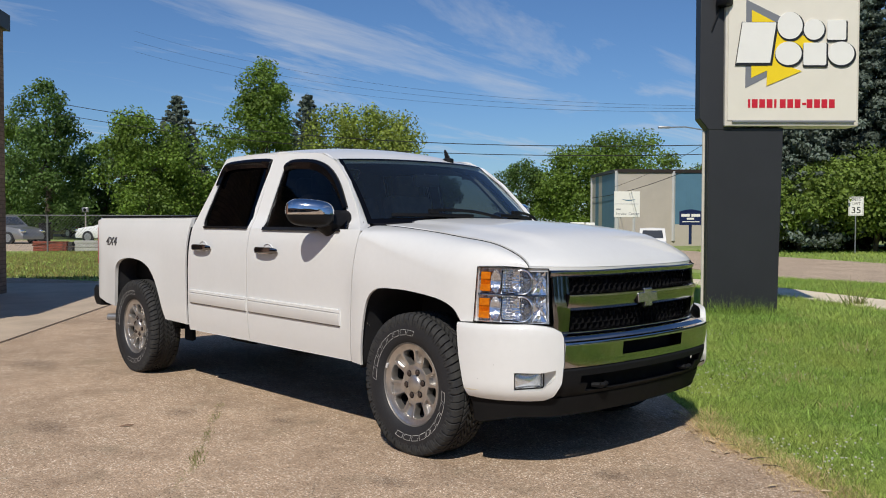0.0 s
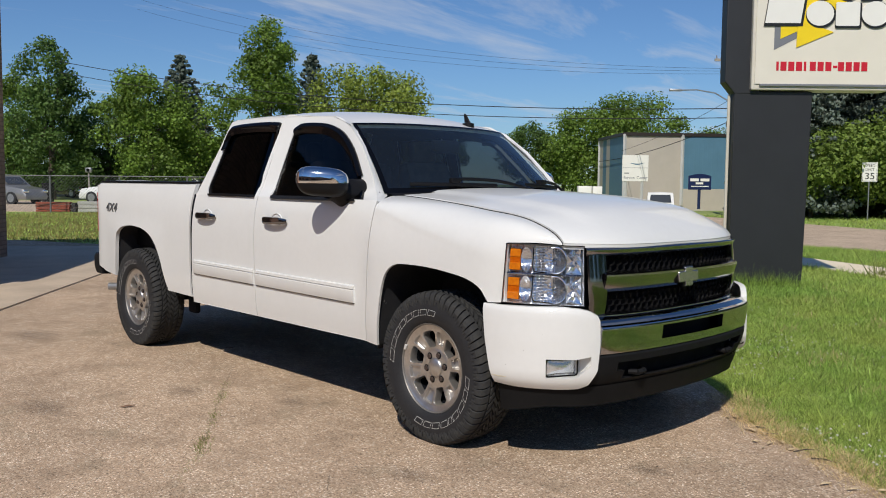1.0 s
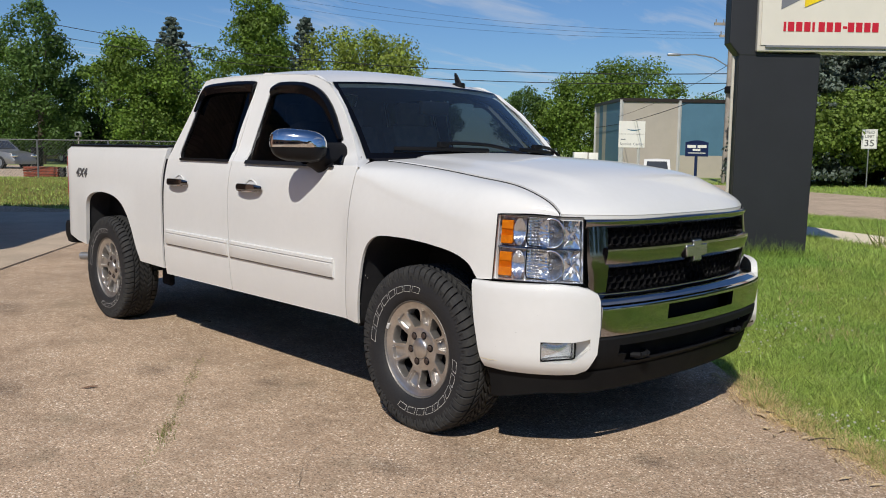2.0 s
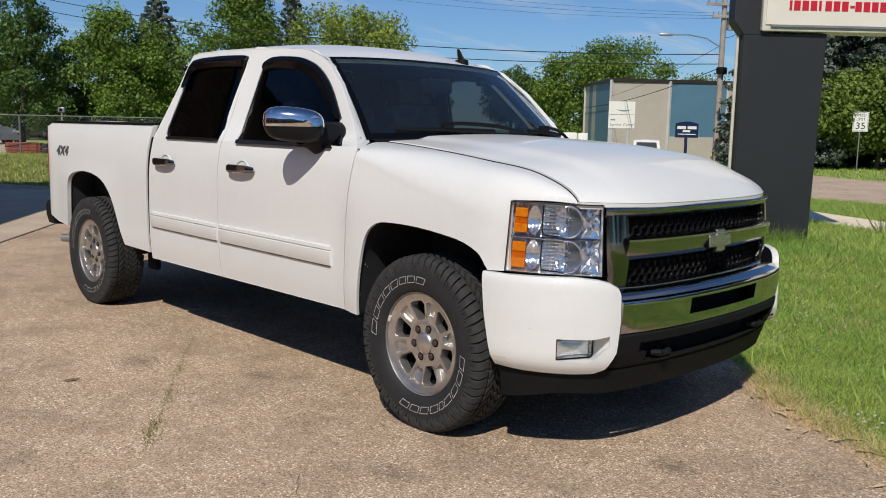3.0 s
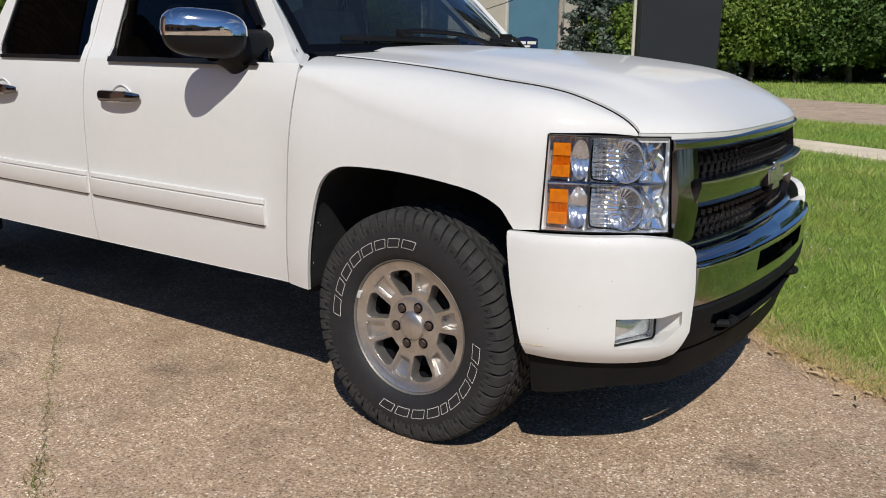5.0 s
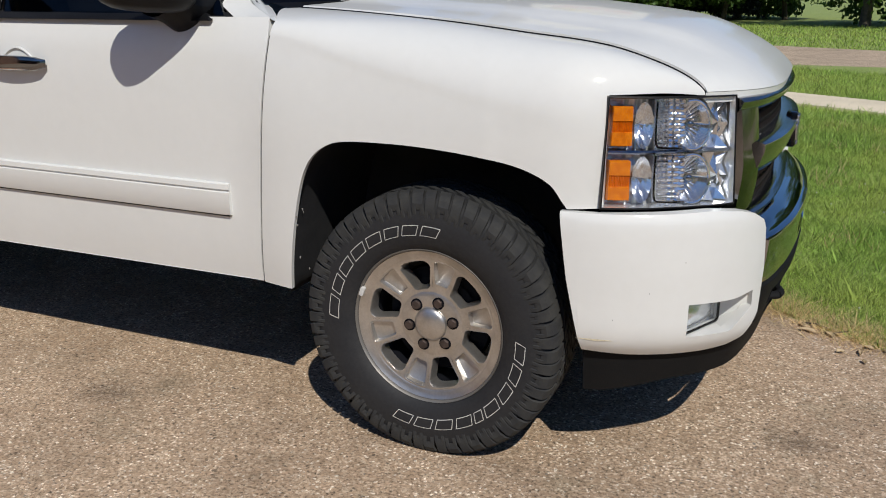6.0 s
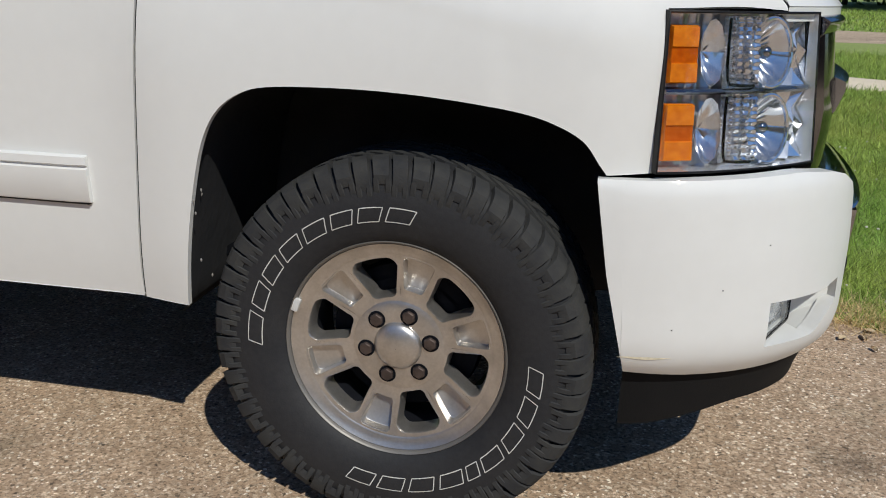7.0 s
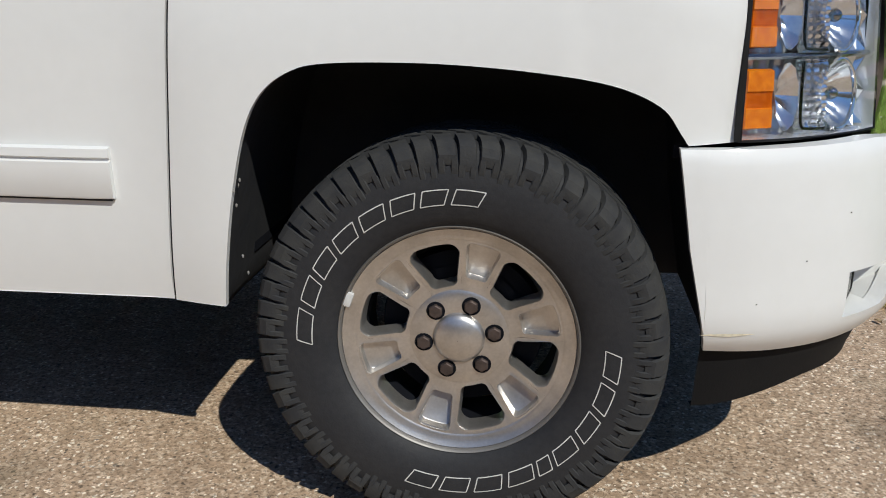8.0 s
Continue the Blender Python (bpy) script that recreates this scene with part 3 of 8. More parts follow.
def tree(base, height, width, material, seed, label, lift=.22, clumps=70, per=140, size=.225, lobes=None, depth=None):
    """A broadleaf tree: tapered trunk, limbs, and a crown of leaf clumps with an uneven outline."""
    g = random.Random(seed)
    t = empty("tree", base, label, "tree", "trees behind the lot")
    depth = depth or width
    bm = bmesh.new()
    top = Vector(base) + Vector((0, 0, height * .72))
    mid = Vector(base) + Vector((g.uniform(-.2, .2), g.uniform(-.2, .2), height * .36))
    limb(bm, base, mid, height * .028, height * .021); limb(bm, mid, top, height * .021, height * .006)
    lobes = lobes or [(0, 0, .60, .50, .40)]
    centres, radii = [], []
    for k in range(clumps):
        lx, lz, lh, rw, rh = lobes[k % len(lobes)] if len(lobes[0]) == 5 else lobes[0]
        a, e = g.uniform(0, 2 * math.pi), math.asin(g.uniform(-.9, 1))
        f = g.uniform(.62, 1.0)
        p = Vector((lx * width + rw * width * f * math.cos(a) * math.cos(e), rw * depth * f * math.sin(a) * math.cos(e), height * (lh + lz) + height * rh * f * math.sin(e)))
        # leaves hang across the line of sight: turn the lobes to face the lot
        q = Vector(base) + Vector((.678 * p.x - .735 * p.y, .735 * p.x + .678 * p.y, max(p.z, height * lift * .6)))
        centres.append(q); radii.append(g.uniform(.09, .16) * min(width, height) + .15)
        if k % 6 == 0:
            o = mid.lerp(top, g.uniform(0, .8))
            limb(bm, o, o.lerp(q, .85), height * .008, height * .002)
    part("trunk", bm, BARK, t)
    leafy("crown", centres, radii, per, size, material, t, seed)
    return t


def conifer(base, height, width, material, seed, label, per=22, size=.34, bare=.04):
    """A spruce: straight trunk with drooping tiers of needled branches."""
    g = random.Random(seed)
    t = empty("conifer", base, label, "tree", "trees behind the lot")
    bm = bmesh.new()
    limb(bm, base, Vector(base) + Vector((0, 0, height)), height * .018, .02)
    centres, radii = [], []
    z = height * bare
    while z < height * .985:
        f = 1 - z / height
        reach = width * .5 * f ** .8 * g.uniform(.8, 1.1) + .12
        n = max(4, int(5 + reach * 3.2))
        for k in range(n):
            a = 2 * math.pi * (k + g.random()) / n
            for s in np.linspace(.25, 1, max(2, int(reach * 2.0))):
                rr = reach * s
                centres.append(Vector(base) + Vector((rr * math.cos(a), rr * math.sin(a), z - rr * .22 + g.uniform(-.1, .1))))
                radii.append(.20 + .22 * f * min(reach, 2) * (1.1 - .5 * s))
            if k % 2 == 0 and reach > .6:
                limb(bm, Vector(base) + Vector((0, 0, z)), Vector(base) + Vector((reach * .9 * math.cos(a), reach * .9 * math.sin(a), z - reach * .2)), .03, .008)
        z += height * .022 + .06
    part("trunk", bm, BARK, t)
    leafy("crown", centres, radii, per, size, material, t, seed, flat=.35)
    return t


def k_of(b):
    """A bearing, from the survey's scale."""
    return (b - 784) / 1558


G = "green broadleaf tree behind the chain-link fence"
tree(spot(k_of(84), 60), 10.4, 5.6, LEAF_DARK, 1, "tall dark green tree behind the chain-link fence", clumps=110, lobes=[(0, 0, .52, .46, .46), (-.05, .1, .62, .38, .33), (.05, -.15, .45, .50, .36)])
tree(spot(k_of(22), 66), 9.0, 4.5, LEAF_MID, 21, G, clumps=70)
tree(spot(k_of(180), 66), 7.6, 5.0, LEAF_DARK, 2, "low dark green tree behind the fence", clumps=80, lobes=[(0, 0, .50, .55, .44)])
tree(spot(k_of(262), 58), 8.6, 5.4, LEAF_MID, 3, G, clumps=110, lobes=[(-.1, 0, .55, .50, .42), (.15, -.1, .45, .50, .36), (-.18, .12, .62, .25, .26)])
tree(spot(k_of(345), 62), 8.0, 5.6, LEAF_MID, 4, G, clumps=90, lobes=[(0, 0, .55, .52, .44), (.1, -.15, .42, .55, .34)])
conifer(spot(k_of(314), 78), 12.4, 8.4, NEEDLE, 5, "dark pointed spruce behind broadleaf trees")
tree(spot(k_of(462), 64), 12.6, 5.6, LEAF_MID, 6, "tall green tree with a narrow top", clumps=110, lobes=[(.02, 0, .80, .30, .20), (.05, 0, .66, .36, .20), (-.05, 0, .45, .58, .30)])
conifer(spot(k_of(543), 82), 13.2, 7.0, NEEDLE, 7, "grey-green pointed spruce behind broadleaf trees")
tree(spot(k_of(640), 62), 9.7, 7.4, LEAF_LIGHT, 8, "wide light yellow-green tree", clumps=150, per=170, lobes=[(-.1, .0, .60, .46, .38), (.15, -.02, .58, .45, .36), (0, -.2, .45, .60, .34)])
tree(spot(k_of(520), 70), 7.5, 6.0, LEAF_DARK, 9, G, clumps=70)
tree(spot(k_of(760), 72), 5.2, 6.0, LEAF_DARK, 10, G, clumps=60)
tree(spot(k_of(920), 78), 6.4, 4.8, LEAF_DARK, 11, "small dark green tree beside the metal building", clumps=60)
tree(spot(k_of(1078), 72), 8.1, 11.0, LEAF_MID, 12, "broad round green tree behind the metal building", clumps=210, per=150, size=.24, lobes=[(-.12, 0, .55, .38, .45), (.14, .02, .60, .38, .42), (.0, -.15, .48, .50, .40)])
tree(spot(k_of(985), 76), 5.6, 5.0, LEAF_MID, 13, G, clumps=70)
tree(spot(k_of(1250), 90), 7.0, 7.0, LEAF_MID, 14, G, clumps=60)
for i, b in enumerate((10, 60, 120, 175, 230, 290, 350, 410, 470)):
    tree(spot(k_of(b), 67 + i % 3), 4.6 + .5 * (i % 2), 5.0, LEAF_DARK, 140 + i, "dark undergrowth tree behind the fence", clumps=60, per=80, lobes=[(0, 0, .45, .60, .46)])
# far side of the road: spruces with shrubs under them
H_ = "bluish green spruce beside the road"
for i, (b, d, h, w) in enumerate(((1376, 38, 11.5, 4.8), (1440, 44, 16.0, 8.0), (1530, 41, 17.0, 8.5), (1640, 45, 15.0, 8.0), (1760, 44, 16, 8), (1900, 42, 13, 8))):
    conifer(spot(k_of(b), d), h, w, NEEDLE, 30 + i, H_, per=48, size=.20, bare=.08)
for i, (b, d, h, w) in enumerate(((1415, 37, 3.4, 3.8), (1478, 38, 3.9, 4.0), (1550, 37.5, 4.3, 4.4), (1630, 37, 4.2, 4.4), (1720, 37, 4.4, 4.6), (1830, 36, 4.5, 5.0), (1960, 36, 4.6, 5.0), (2120, 36, 4.8, 5.4))):
    tree(spot(k_of(b), d), h, w, LEAF_HEDGE if i < 4 else LEAF_DARK, 50 + i, "bright leafy shrub beside the road" if i < 4 else "dark leafy shrub beside the road", clumps=120, per=130, size=.18, lobes=[(0, 0, .62, .52, .36), (.1, .1, .60, .45, .30), (-.12, -.05, .55, .45, .34)])
    if i % 2 == 0:
        tree(spot(k_of(b + 40), d + 3.5), h * .8, w * 1.4, LEAF_DARK, 80 + i, "dark undergrowth behind the shrubs", clumps=80, per=70, size=.28, lobes=[(0, 0, .42, .6, .42)])
# dark woods across the road
for i in range(9):
    q = ROAD_E * (-15 + 3.6 * i) + ROAD_N * (31 + 2.2 * (i % 3))
    tree((q.x, q.y, 0), 7.5 + (i * 1.7) % 3, 6.0, LEAF_DARK, 170 + i, "dark leafy tree across the road", clumps=80, per=90, size=.26, lobes=[(0, 0, .58, .50, .40), (.1, -.1, .50, .5, .36)])
    q = q + ROAD_N * 4
    tree((q.x, q.y, 0), 4.2, 6.5, LEAF_DARK, 190 + i, "dark undergrowth across the road", clumps=60, per=80, size=.28, lobes=[(0, 0, .45, .6, .46)])
# behind the camera: an unseen brick shop and trees, added to shape reflections
row = empty("brick_shop", (4, -20, 0), "long brown brick shop added unseen across the lot for reflections", "building")
bm = bmesh.new()
box(bm, (2, -21, 2.3), (44, 8, 4.6))
part("wall", bm, BRICK, row, smooth=False)
bm = bmesh.new()
box(bm, (2, -20.9, 4.75), (44.6, 8.6, .4), bevel=.04)
part("roof_edge", bm, DARK_TRIM, row, smooth=False)
for x in (-14, -8, -2, 4, 10, 16):
    bm = bmesh.new()
    box(bm, (x, -16.97, 1.7), (3.2, .08, 2.0), bevel=.02)
    part("shop_window", bm, DARK_TRIM, row, smooth=False)
# added to darken reflections; seen only in paint, chrome and glass
for i, (x, y, h) in enumerate(((10, -34, 9), (22, -30, 10), (-4, -38, 9), (34, -22, 11), (-16, -40, 10), (42, -8, 10), (46, 2, 10), (44, 11, 9), (47, 19, 11), (42, 27, 10), (34, 36, 11), (24, 42, 11))):
    tree((x, y, 0), h, 8, LEAF_DARK, 100 + i, "green tree added unseen across the lot to darken reflections", clumps=60, per=60, size=.5)

# ---- sign on its pylon ----
SLATE = mat("dark slate painted metal", (0.019, 0.0205, 0.024), 0.5, vary=0.15, vscale=2.5, grain=0.06, gscale=40, bump=0.03, bscale=60)
IVORY = mat("ivory sign plastic", (0.74, 0.70, 0.60), 0.35, vary=0.04, vscale=3)
FRAME_W = mat("cream painted sign frame", (0.66, 0.62, 0.53), 0.45, vary=0.1, vscale=8)
YELLOW = mat("yellow sign film", (0.85, 0.62, 0.01), 0.4, vary=0.05, vscale=5)
SGREY = mat("grey sign film", (0.19, 0.20, 0.22), 0.4, vary=0.05, vscale=5)
SBLACK = mat("black sign film", (0.012, 0.012, 0.012), 0.4, vary=0.1, vscale=5)
SWHITE = mat("white sign film", (0.80, 0.79, 0.74), 0.4, vary=0.03, vscale=5)
SRED = mat("red sign film", (0.55, 0.012, 0.03), 0.4, vary=0.05, vscale=5)
DS = 10.8
sign_o = spot(k_of(1252), DS)
SX = Vector((.678, .735, 0))                 # to the right along the sign's face
SB = Vector((-.735, .678, 0))                # into the pylon


def s_pt(u, v, w=0.0):
    """u metres right of the pylon's left edge, v up, w back."""
    return sign_o + SX * u + SB * w + Vector((0, 0, v))


def prism(bm, outline, w0, w1):
    a = [bm.verts.new(s_pt(u, v, w0)) for u, v in outline]
    b = [bm.verts.new(s_pt(u, v, w1)) for u, v in outline]
    bm.faces.new(a); bm.faces.new(b[::-1])
    n = len(a)
    for i in range(n):
        bm.faces.new((a[i], b[i], b[(i + 1) % n], a[(i + 1) % n]))
    bmesh.ops.recalc_face_normals(bm, faces=bm.faces[:])


def to_uv(b, e):
    return ((b - 1252) / 1558 * DS, 1.303 + (393 - e) / 1558 * DS)


sign = empty("pylon_sign", s_pt(.4, .1), "ivory shop sign with a yellow arrow on a dark slate pylon", "sign")
bm = bmesh.new()
prism(bm, [(0, -.1), (.865, -.1), (.915, 2.40), (.915, 2.45), (0, 2.45)], 0, .18)
part("pylon", bm, SLATE, sign, smooth=False, bevel=.012)
bm = bmesh.new()
prism(bm, [(0, 2.42), (-.115, 2.56), (-.115, 4.5), (.30, 4.5), (.30, 2.42)], -.004, .20)
part("pylon_head", bm, SLATE, sign, smooth=False, bevel=.012)
u0, v0 = to_uv(1277, 226); u1, v1 = to_uv(1512, -40)
bm = bmesh.new()
prism(bm, [(u0, v0), (u1, v0), (u1, 4.4), (u0, 4.4)], -.06, .24)
part("cabinet", bm, FRAME_W, sign, smooth=False, bevel=.015)
bm = bmesh.new()
prism(bm, [(u0 + .035, v0 + .07), (u1 - .035, v0 + .07), (u1 - .035, 4.36), (u0 + .035, 4.36)], -.072, -.05)
part("sign_face", bm, IVORY, sign, smooth=False)
bm = bmesh.new()
prism(bm, [(u0 + .09, v0 + .045), (u1 - .06, v0 + .045), (u1 - .06, v0 + .068), (u0 + .09, v0 + .068)], -.085, -.05)
part("face_trim", bm, SGREY, sign, smooth=False)


def film(outline, level, material, name):
    bm = bmesh.new()
    prism(bm, [to_uv(x, y) for x, y in outline], -.072 - .004 * level, -.068)
    part(name, bm, material, sign, smooth=False)


film([(1312, 6), (1402, 50), (1450, 88), (1312, 160)], 1, SGREY, "grey_arrow")
film([(1322, 24), (1376, 52), (1432, 78), (1412, 100), (1322, 142)], 2, YELLOW, "yellow_arrow")
film([(1350, 110), (1410, 130), (1349, 156)], 3, YELLOW, "yellow_arrow")
# plain shapes in the place of the two words: a slanted block, then discs and bars
def disc(x0, x1, y0, y1):
    return [((x0 + x1) / 2 + (x1 - x0) / 2 * math.cos(a), (y0 + y1) / 2 + (y1 - y0) / 2 * math.sin(a)) for a in (2 * math.pi * k / 28 for k in range(28))]


def block(x0, x1, y0, y1):
    return [((x0 + x1) / 2 + a, (y0 + y1) / 2 + b) for a, b in round_rect(x1 - x0, y1 - y0, 3)]


SHAPES = [[(1305, 46), (1364, 46), (1354, 116), (1295, 116)], disc(1366, 1410, 28, 75), disc(1412, 1448, 40, 76), block(1453, 1486, 42, 76),
          disc(1363, 1409, 79, 120), block(1412, 1452, 81, 120), disc(1455, 1501, 79, 120)]
for outline in SHAPES:
    mx, my = sum(p[0] for p in outline) / len(outline), sum(p[1] for p in outline) / len(outline)
    film([(mx + (x - mx) * 1.09 + 1.6, my + (y - my) * 1.08 + 2.0) for x, y in outline], 4, SBLACK, "shape_shadow")
    film(outline, 5, SWHITE, "shape")
x = 1317
for wch in (7, 13, 13, 13, 7, 3, 13, 13, 13, 8, 13, 13, 13, 13):
    if wch != 3:
        if wch == 8:
            film([(x, 185), (x + 7, 185), (x + 7, 189), (x, 189)], 1, SRED, "red_bar")
        else:
            film([(x, 179), (x + wch - 3, 179), (x + wch - 3, 194), (x, 194)], 1, SRED, "red_bar")
    x += wch
# conduit and lamp bracket on the pylon's edge
bm = bmesh.new()
tube(bm, s_pt(-.03, -.05, .1), s_pt(-.03, 2.42, .1), .018, seg=8)
part("conduit", bm, FRAME_W, sign)
bm = bmesh.new()
box(bm, s_pt(.15, 3.98, -.09), (.16, .16, .16), bevel=.03)
tube(bm, s_pt(.15, 4.0, -.05), s_pt(.02, 3.62, -.02), .008, seg=6)
part("flood_lamp", bm, BLACK, sign, "small black flood lamp on a bracket")

# ---- speed limit sign ----
sl = spot(k_of(1514), 35.2)
post_sign = empty("speed_sign", sl, "white speed limit sign on a thin steel post", "road sign")
bm = bmesh.new()
tube(bm, sl, sl + Vector((0, 0, 2.25)), .025, seg=8)
part("post", bm, STEEL, post_sign)
FACE = Matrix(((.678, 0, .735, 0), (.735, 0, -.678, 0), (0, 1, 0, 0), (0, 0, 0, 1)))
bm = bmesh.new()
box(bm, (0, 0, 0), (.61, .76, .006), bevel=.002)
bmesh.ops.transform(bm, matrix=Matrix.Translation(sl + Vector((0, 0, 1.92)) + Vector((.735, -.678, 0)) * .03) @ FACE, verts=bm.verts[:])
part("plate", bm, SWHITE, post_sign, smooth=False)
bm = bmesh.new()
for cx, cy, w, h in ((0, .35, .56, .012), (0, -.35, .56, .012), (.274, 0, .012, .70), (-.274, 0, .012, .70)):
    box(bm, (cx, cy, 0), (w, h, .004))
bmesh.ops.transform(bm, matrix=Matrix.Translation(sl + Vector((0, 0, 1.92)) + Vector((.735, -.678, 0)) * .034) @ FACE, verts=bm.verts[:])
part("border", bm, SBLACK, post_sign, smooth=False)

# ---- the pickup truck: x runs forward, the front axle at 0, the ground at 0 ----
truck = empty("pickup_truck", (-1.8, 0, 0), "white crew-cab pickup truck parked on worn asphalt", "pickup truck")

W_Z = curve([(.38, .945), (.455, .962), (.55, .976), (.70, .984), (.82, .987), (.95, .989), (1.05, .987), (1.15, .977), (1.25, .955), (1.33, .932)])
W_FRONT = curve([(.20, 1.03), (.33, 1.005), (.42, .975), (.50, .940), (.58, .892), (.66, .828), (.72, .767), (.77, .700), (.82, .60), (.86, .47), (.885, .30), (.90, 0)])
W_REAR = curve([(-4.75, .80), (-4.62, .90), (-4.50, .955), (-4.35, 1.0)])


def half(x, z):
    """Half the body's width."""
    if z > 1.25:
        w = .955 - (z - 1.25) * .352
    else:
        w = W_Z(z)
    up = 1 - smooth01((z - .86) / .22)
    w += .016 * (1 - smooth01((z - .90) / .30)) * math.exp(-abs(x / .535) ** 14)
    w += .020 * up * math.exp(-abs((x + 3.645) / .50) ** 5)
    if x > .20:
        f = W_FRONT(x)
        h = max(.05 - abs(w - f), 0) / .05
        w = min(w, f) - h * h * .05 * .25
    if x < -4.35 and z < 1.35:
        w = min(w, W_REAR(x))
    return w


def side_grid(a, b, step=0.045, rows=None, proud=0.0):
    """Points on the right side between the lines a (below) and b (above) of (x, z)."""
    a, b = pair(a, b, step)
    n = rows or max(2, int(max(math.dist(p, q) for p, q in zip(a, b)) / step))
    grid = []
    for p, q in zip(a, b):
        col = []
        for j in range(n + 1):
            x, z = p[0] + (q[0] - p[0]) * j / n, p[1] + (q[1] - p[1]) * j / n
            col.append((x, -half(x, z) - proud, z))
        grid.append(col)
    return grid


def both(name, build, material, parent=truck, label="", bevel=0.0, angle=38):
    """The part on the right side and its mirror image on the left."""
    out = []
    for left in (False, True):
        bm = bmesh.new()
        build(bm)
        if left:
            flip_y(bm)
        out.append(part(name, bm, material, parent[left] if isinstance(parent, list) else parent, label, bevel=bevel, angle=angle))
    return out


# front fender, with the wheel arch and the shoulder up to the hood
HOOD_LINE = curve([(.708, .780, 1.066), (.695, .782, 1.080), (.672, .779, 1.098), (.63, .773, 1.120), (.56, .768, 1.147), (.45, .767, 1.179), (.2, .772, 1.212), (0, .778, 1.236), (-.28, .784, 1.262), (-.50, .790, 1.276)])
ARCH_F = [(-.457, .446), (-.440, .556), (-.417, .680), (-.385, .800), (-.346, .868), (-.29, .906), (-.225, .919), (-.1, .921), (.01, .917), (.125, .907), (.23, .892), (.30, .873), (.357, .842), (.388, .80), (.402, .780)]


def spline(line, k=5):
    """A smooth line through the points."""
    p = [np.array(q, float) for q in line]
    p = [2 * p[0] - p[1]] + p + [2 * p[-1] - p[-2]]
    out = []
    for a, b, c, d in zip(p[:-3], p[1:-2], p[2:-1], p[3:]):
        for j in range(k):
            t = j / k
            out.append(tuple(.5 * (2 * b + (c - a) * t + (2 * a - 5 * b + 4 * c - d) * t * t + (3 * b - a - 3 * c + d) * t ** 3)))
    return out + [tuple(p[-2])]


SHOULDER = curve([(-.6, 1.205), (-.45, 1.19), (-.2, 1.12), (.1, 1.05), (.35, 1.0), (.5, .97), (.8, .97)])


def section(x, z):
    """Half width of the fender, over its shoulder up to the hood."""
    zs, (y1, z1) = SHOULDER(x), HOOD_LINE(x)
    if z <= zs:
        return half(x, z)
    s = min(1, ((z - zs) / max(z1 - zs, .001)) ** (1 / 1.1))
    soft = .85 - .30 * smooth01((x - .10) / .40)
    y = y1 + (half(x, zs) - y1) * max(0, 1 - s * s) ** (soft / 2)
    return min(y, W_FRONT(x)) if x > .45 else y


def upper(x0, x1, zm, n=14):
    """Points of one column from zm up to the hood's edge."""
    out = []
    for j in range(n + 1):
        x = x0 + (x1 - x0) * j / n
        zs, z1 = SHOULDER(x), HOOD_LINE(x)[1]
        a = math.asin(min(1, max(0, (zm - zs) / max(z1 - zs, .001)) ** (1 / 1.1)))
        z = zs + (z1 - zs) * math.sin(a + (math.pi / 2 - a) * j / n) ** 1.1
        out.append(Vector((x, -section(x, z), max(z, zm))))
    return out


LAMP_TOP = curve([(.46, 1.070), (.491, 1.070), (.60, 1.072), (.706, 1.064)])


def fender(bm):
    arch = spline(ARCH_F, 5)
    a = [(-.563, .452)] + arch + [(.488, .784)]
    b = [-.483] + [p[0] * .985 for p in arch] + [.488]
    a, b = pair(a, [(x, 1.2) for x in b], 0.03)
    grid = []
    for p, q in zip(a, b):
        xm = p[0] + (q[0] - p[0]) * .7
        zs = SHOULDER(xm)
        zm = zs + max(0, 1.07 - zs) * smooth01((xm - .1) / .3)
        xm = p[0] + (q[0] - p[0]) * (zm - p[1]) / (HOOD_LINE(q[0])[1] - p[1])
        col = []
        for j in range(14):
            t = j / 14
            x, z = p[0] + (xm - p[0]) * t, p[1] + (zm - p[1]) * t
            col.append(Vector((x, -section(x, z), z)))
        grid.append(col + upper(xm, q[0], zm))
    skin(bm, grid)
    skin(bm, [upper(x, x, LAMP_TOP(x)) for x in np.linspace(.488, .706, 14)])
    bmesh.ops.remove_doubles(bm, verts=bm.verts[:], dist=0.0006)
    hem(bm, lambda c: Vector((0, .014 if c.x > -.47 else .03, 0)) if c.z < 1.07 else Vector((-.01, .02, -.004)) if c.x > .47 and c.z < LAMP_TOP(c.x) + .008 else Vector((0, .01, -.03)))


both("front_fender", fender, WHITE, bevel=0.0015)


# doors: a lower panel and a frame round the window
IN_F = [(-.615, 1.25), (-.70, 1.372), (-.85, 1.535), (-1.0, 1.640), (-1.157, 1.694), (-1.30, 1.712), (-1.477, 1.714), (-1.555, 1.690), (-1.585, 1.5), (-1.61, 1.25)]
OUT_F = [(-.491, 1.25), (-.615, 1.395), (-.78, 1.568), (-.955, 1.695), (-1.14, 1.757), (-1.30, 1.772), (-1.50, 1.777), (-1.722, 1.778), (-1.735, 1.5), (-1.752, 1.25)]
IN_R = [(-1.80, 1.25), (-1.775, 1.5), (-1.737, 1.70), (-1.752, 1.73), (-1.9, 1.737), (-2.1, 1.737), (-2.33, 1.727), (-2.392, 1.695), (-2.42, 1.55), (-2.455, 1.38), (-2.47, 1.29), (-2.44, 1.25)]
OUT_R = [(-1.7590, 1.25), (-1.740, 1.5), (-1.727, 1.70), (-1.73, 1.778), (-1.9, 1.782), (-2.1, 1.782), (-2.35, 1.778), (-2.42, 1.755), (-2.48, 1.58), (-2.555, 1.40), (-2.60, 1.30), (-2.62, 1.25)]


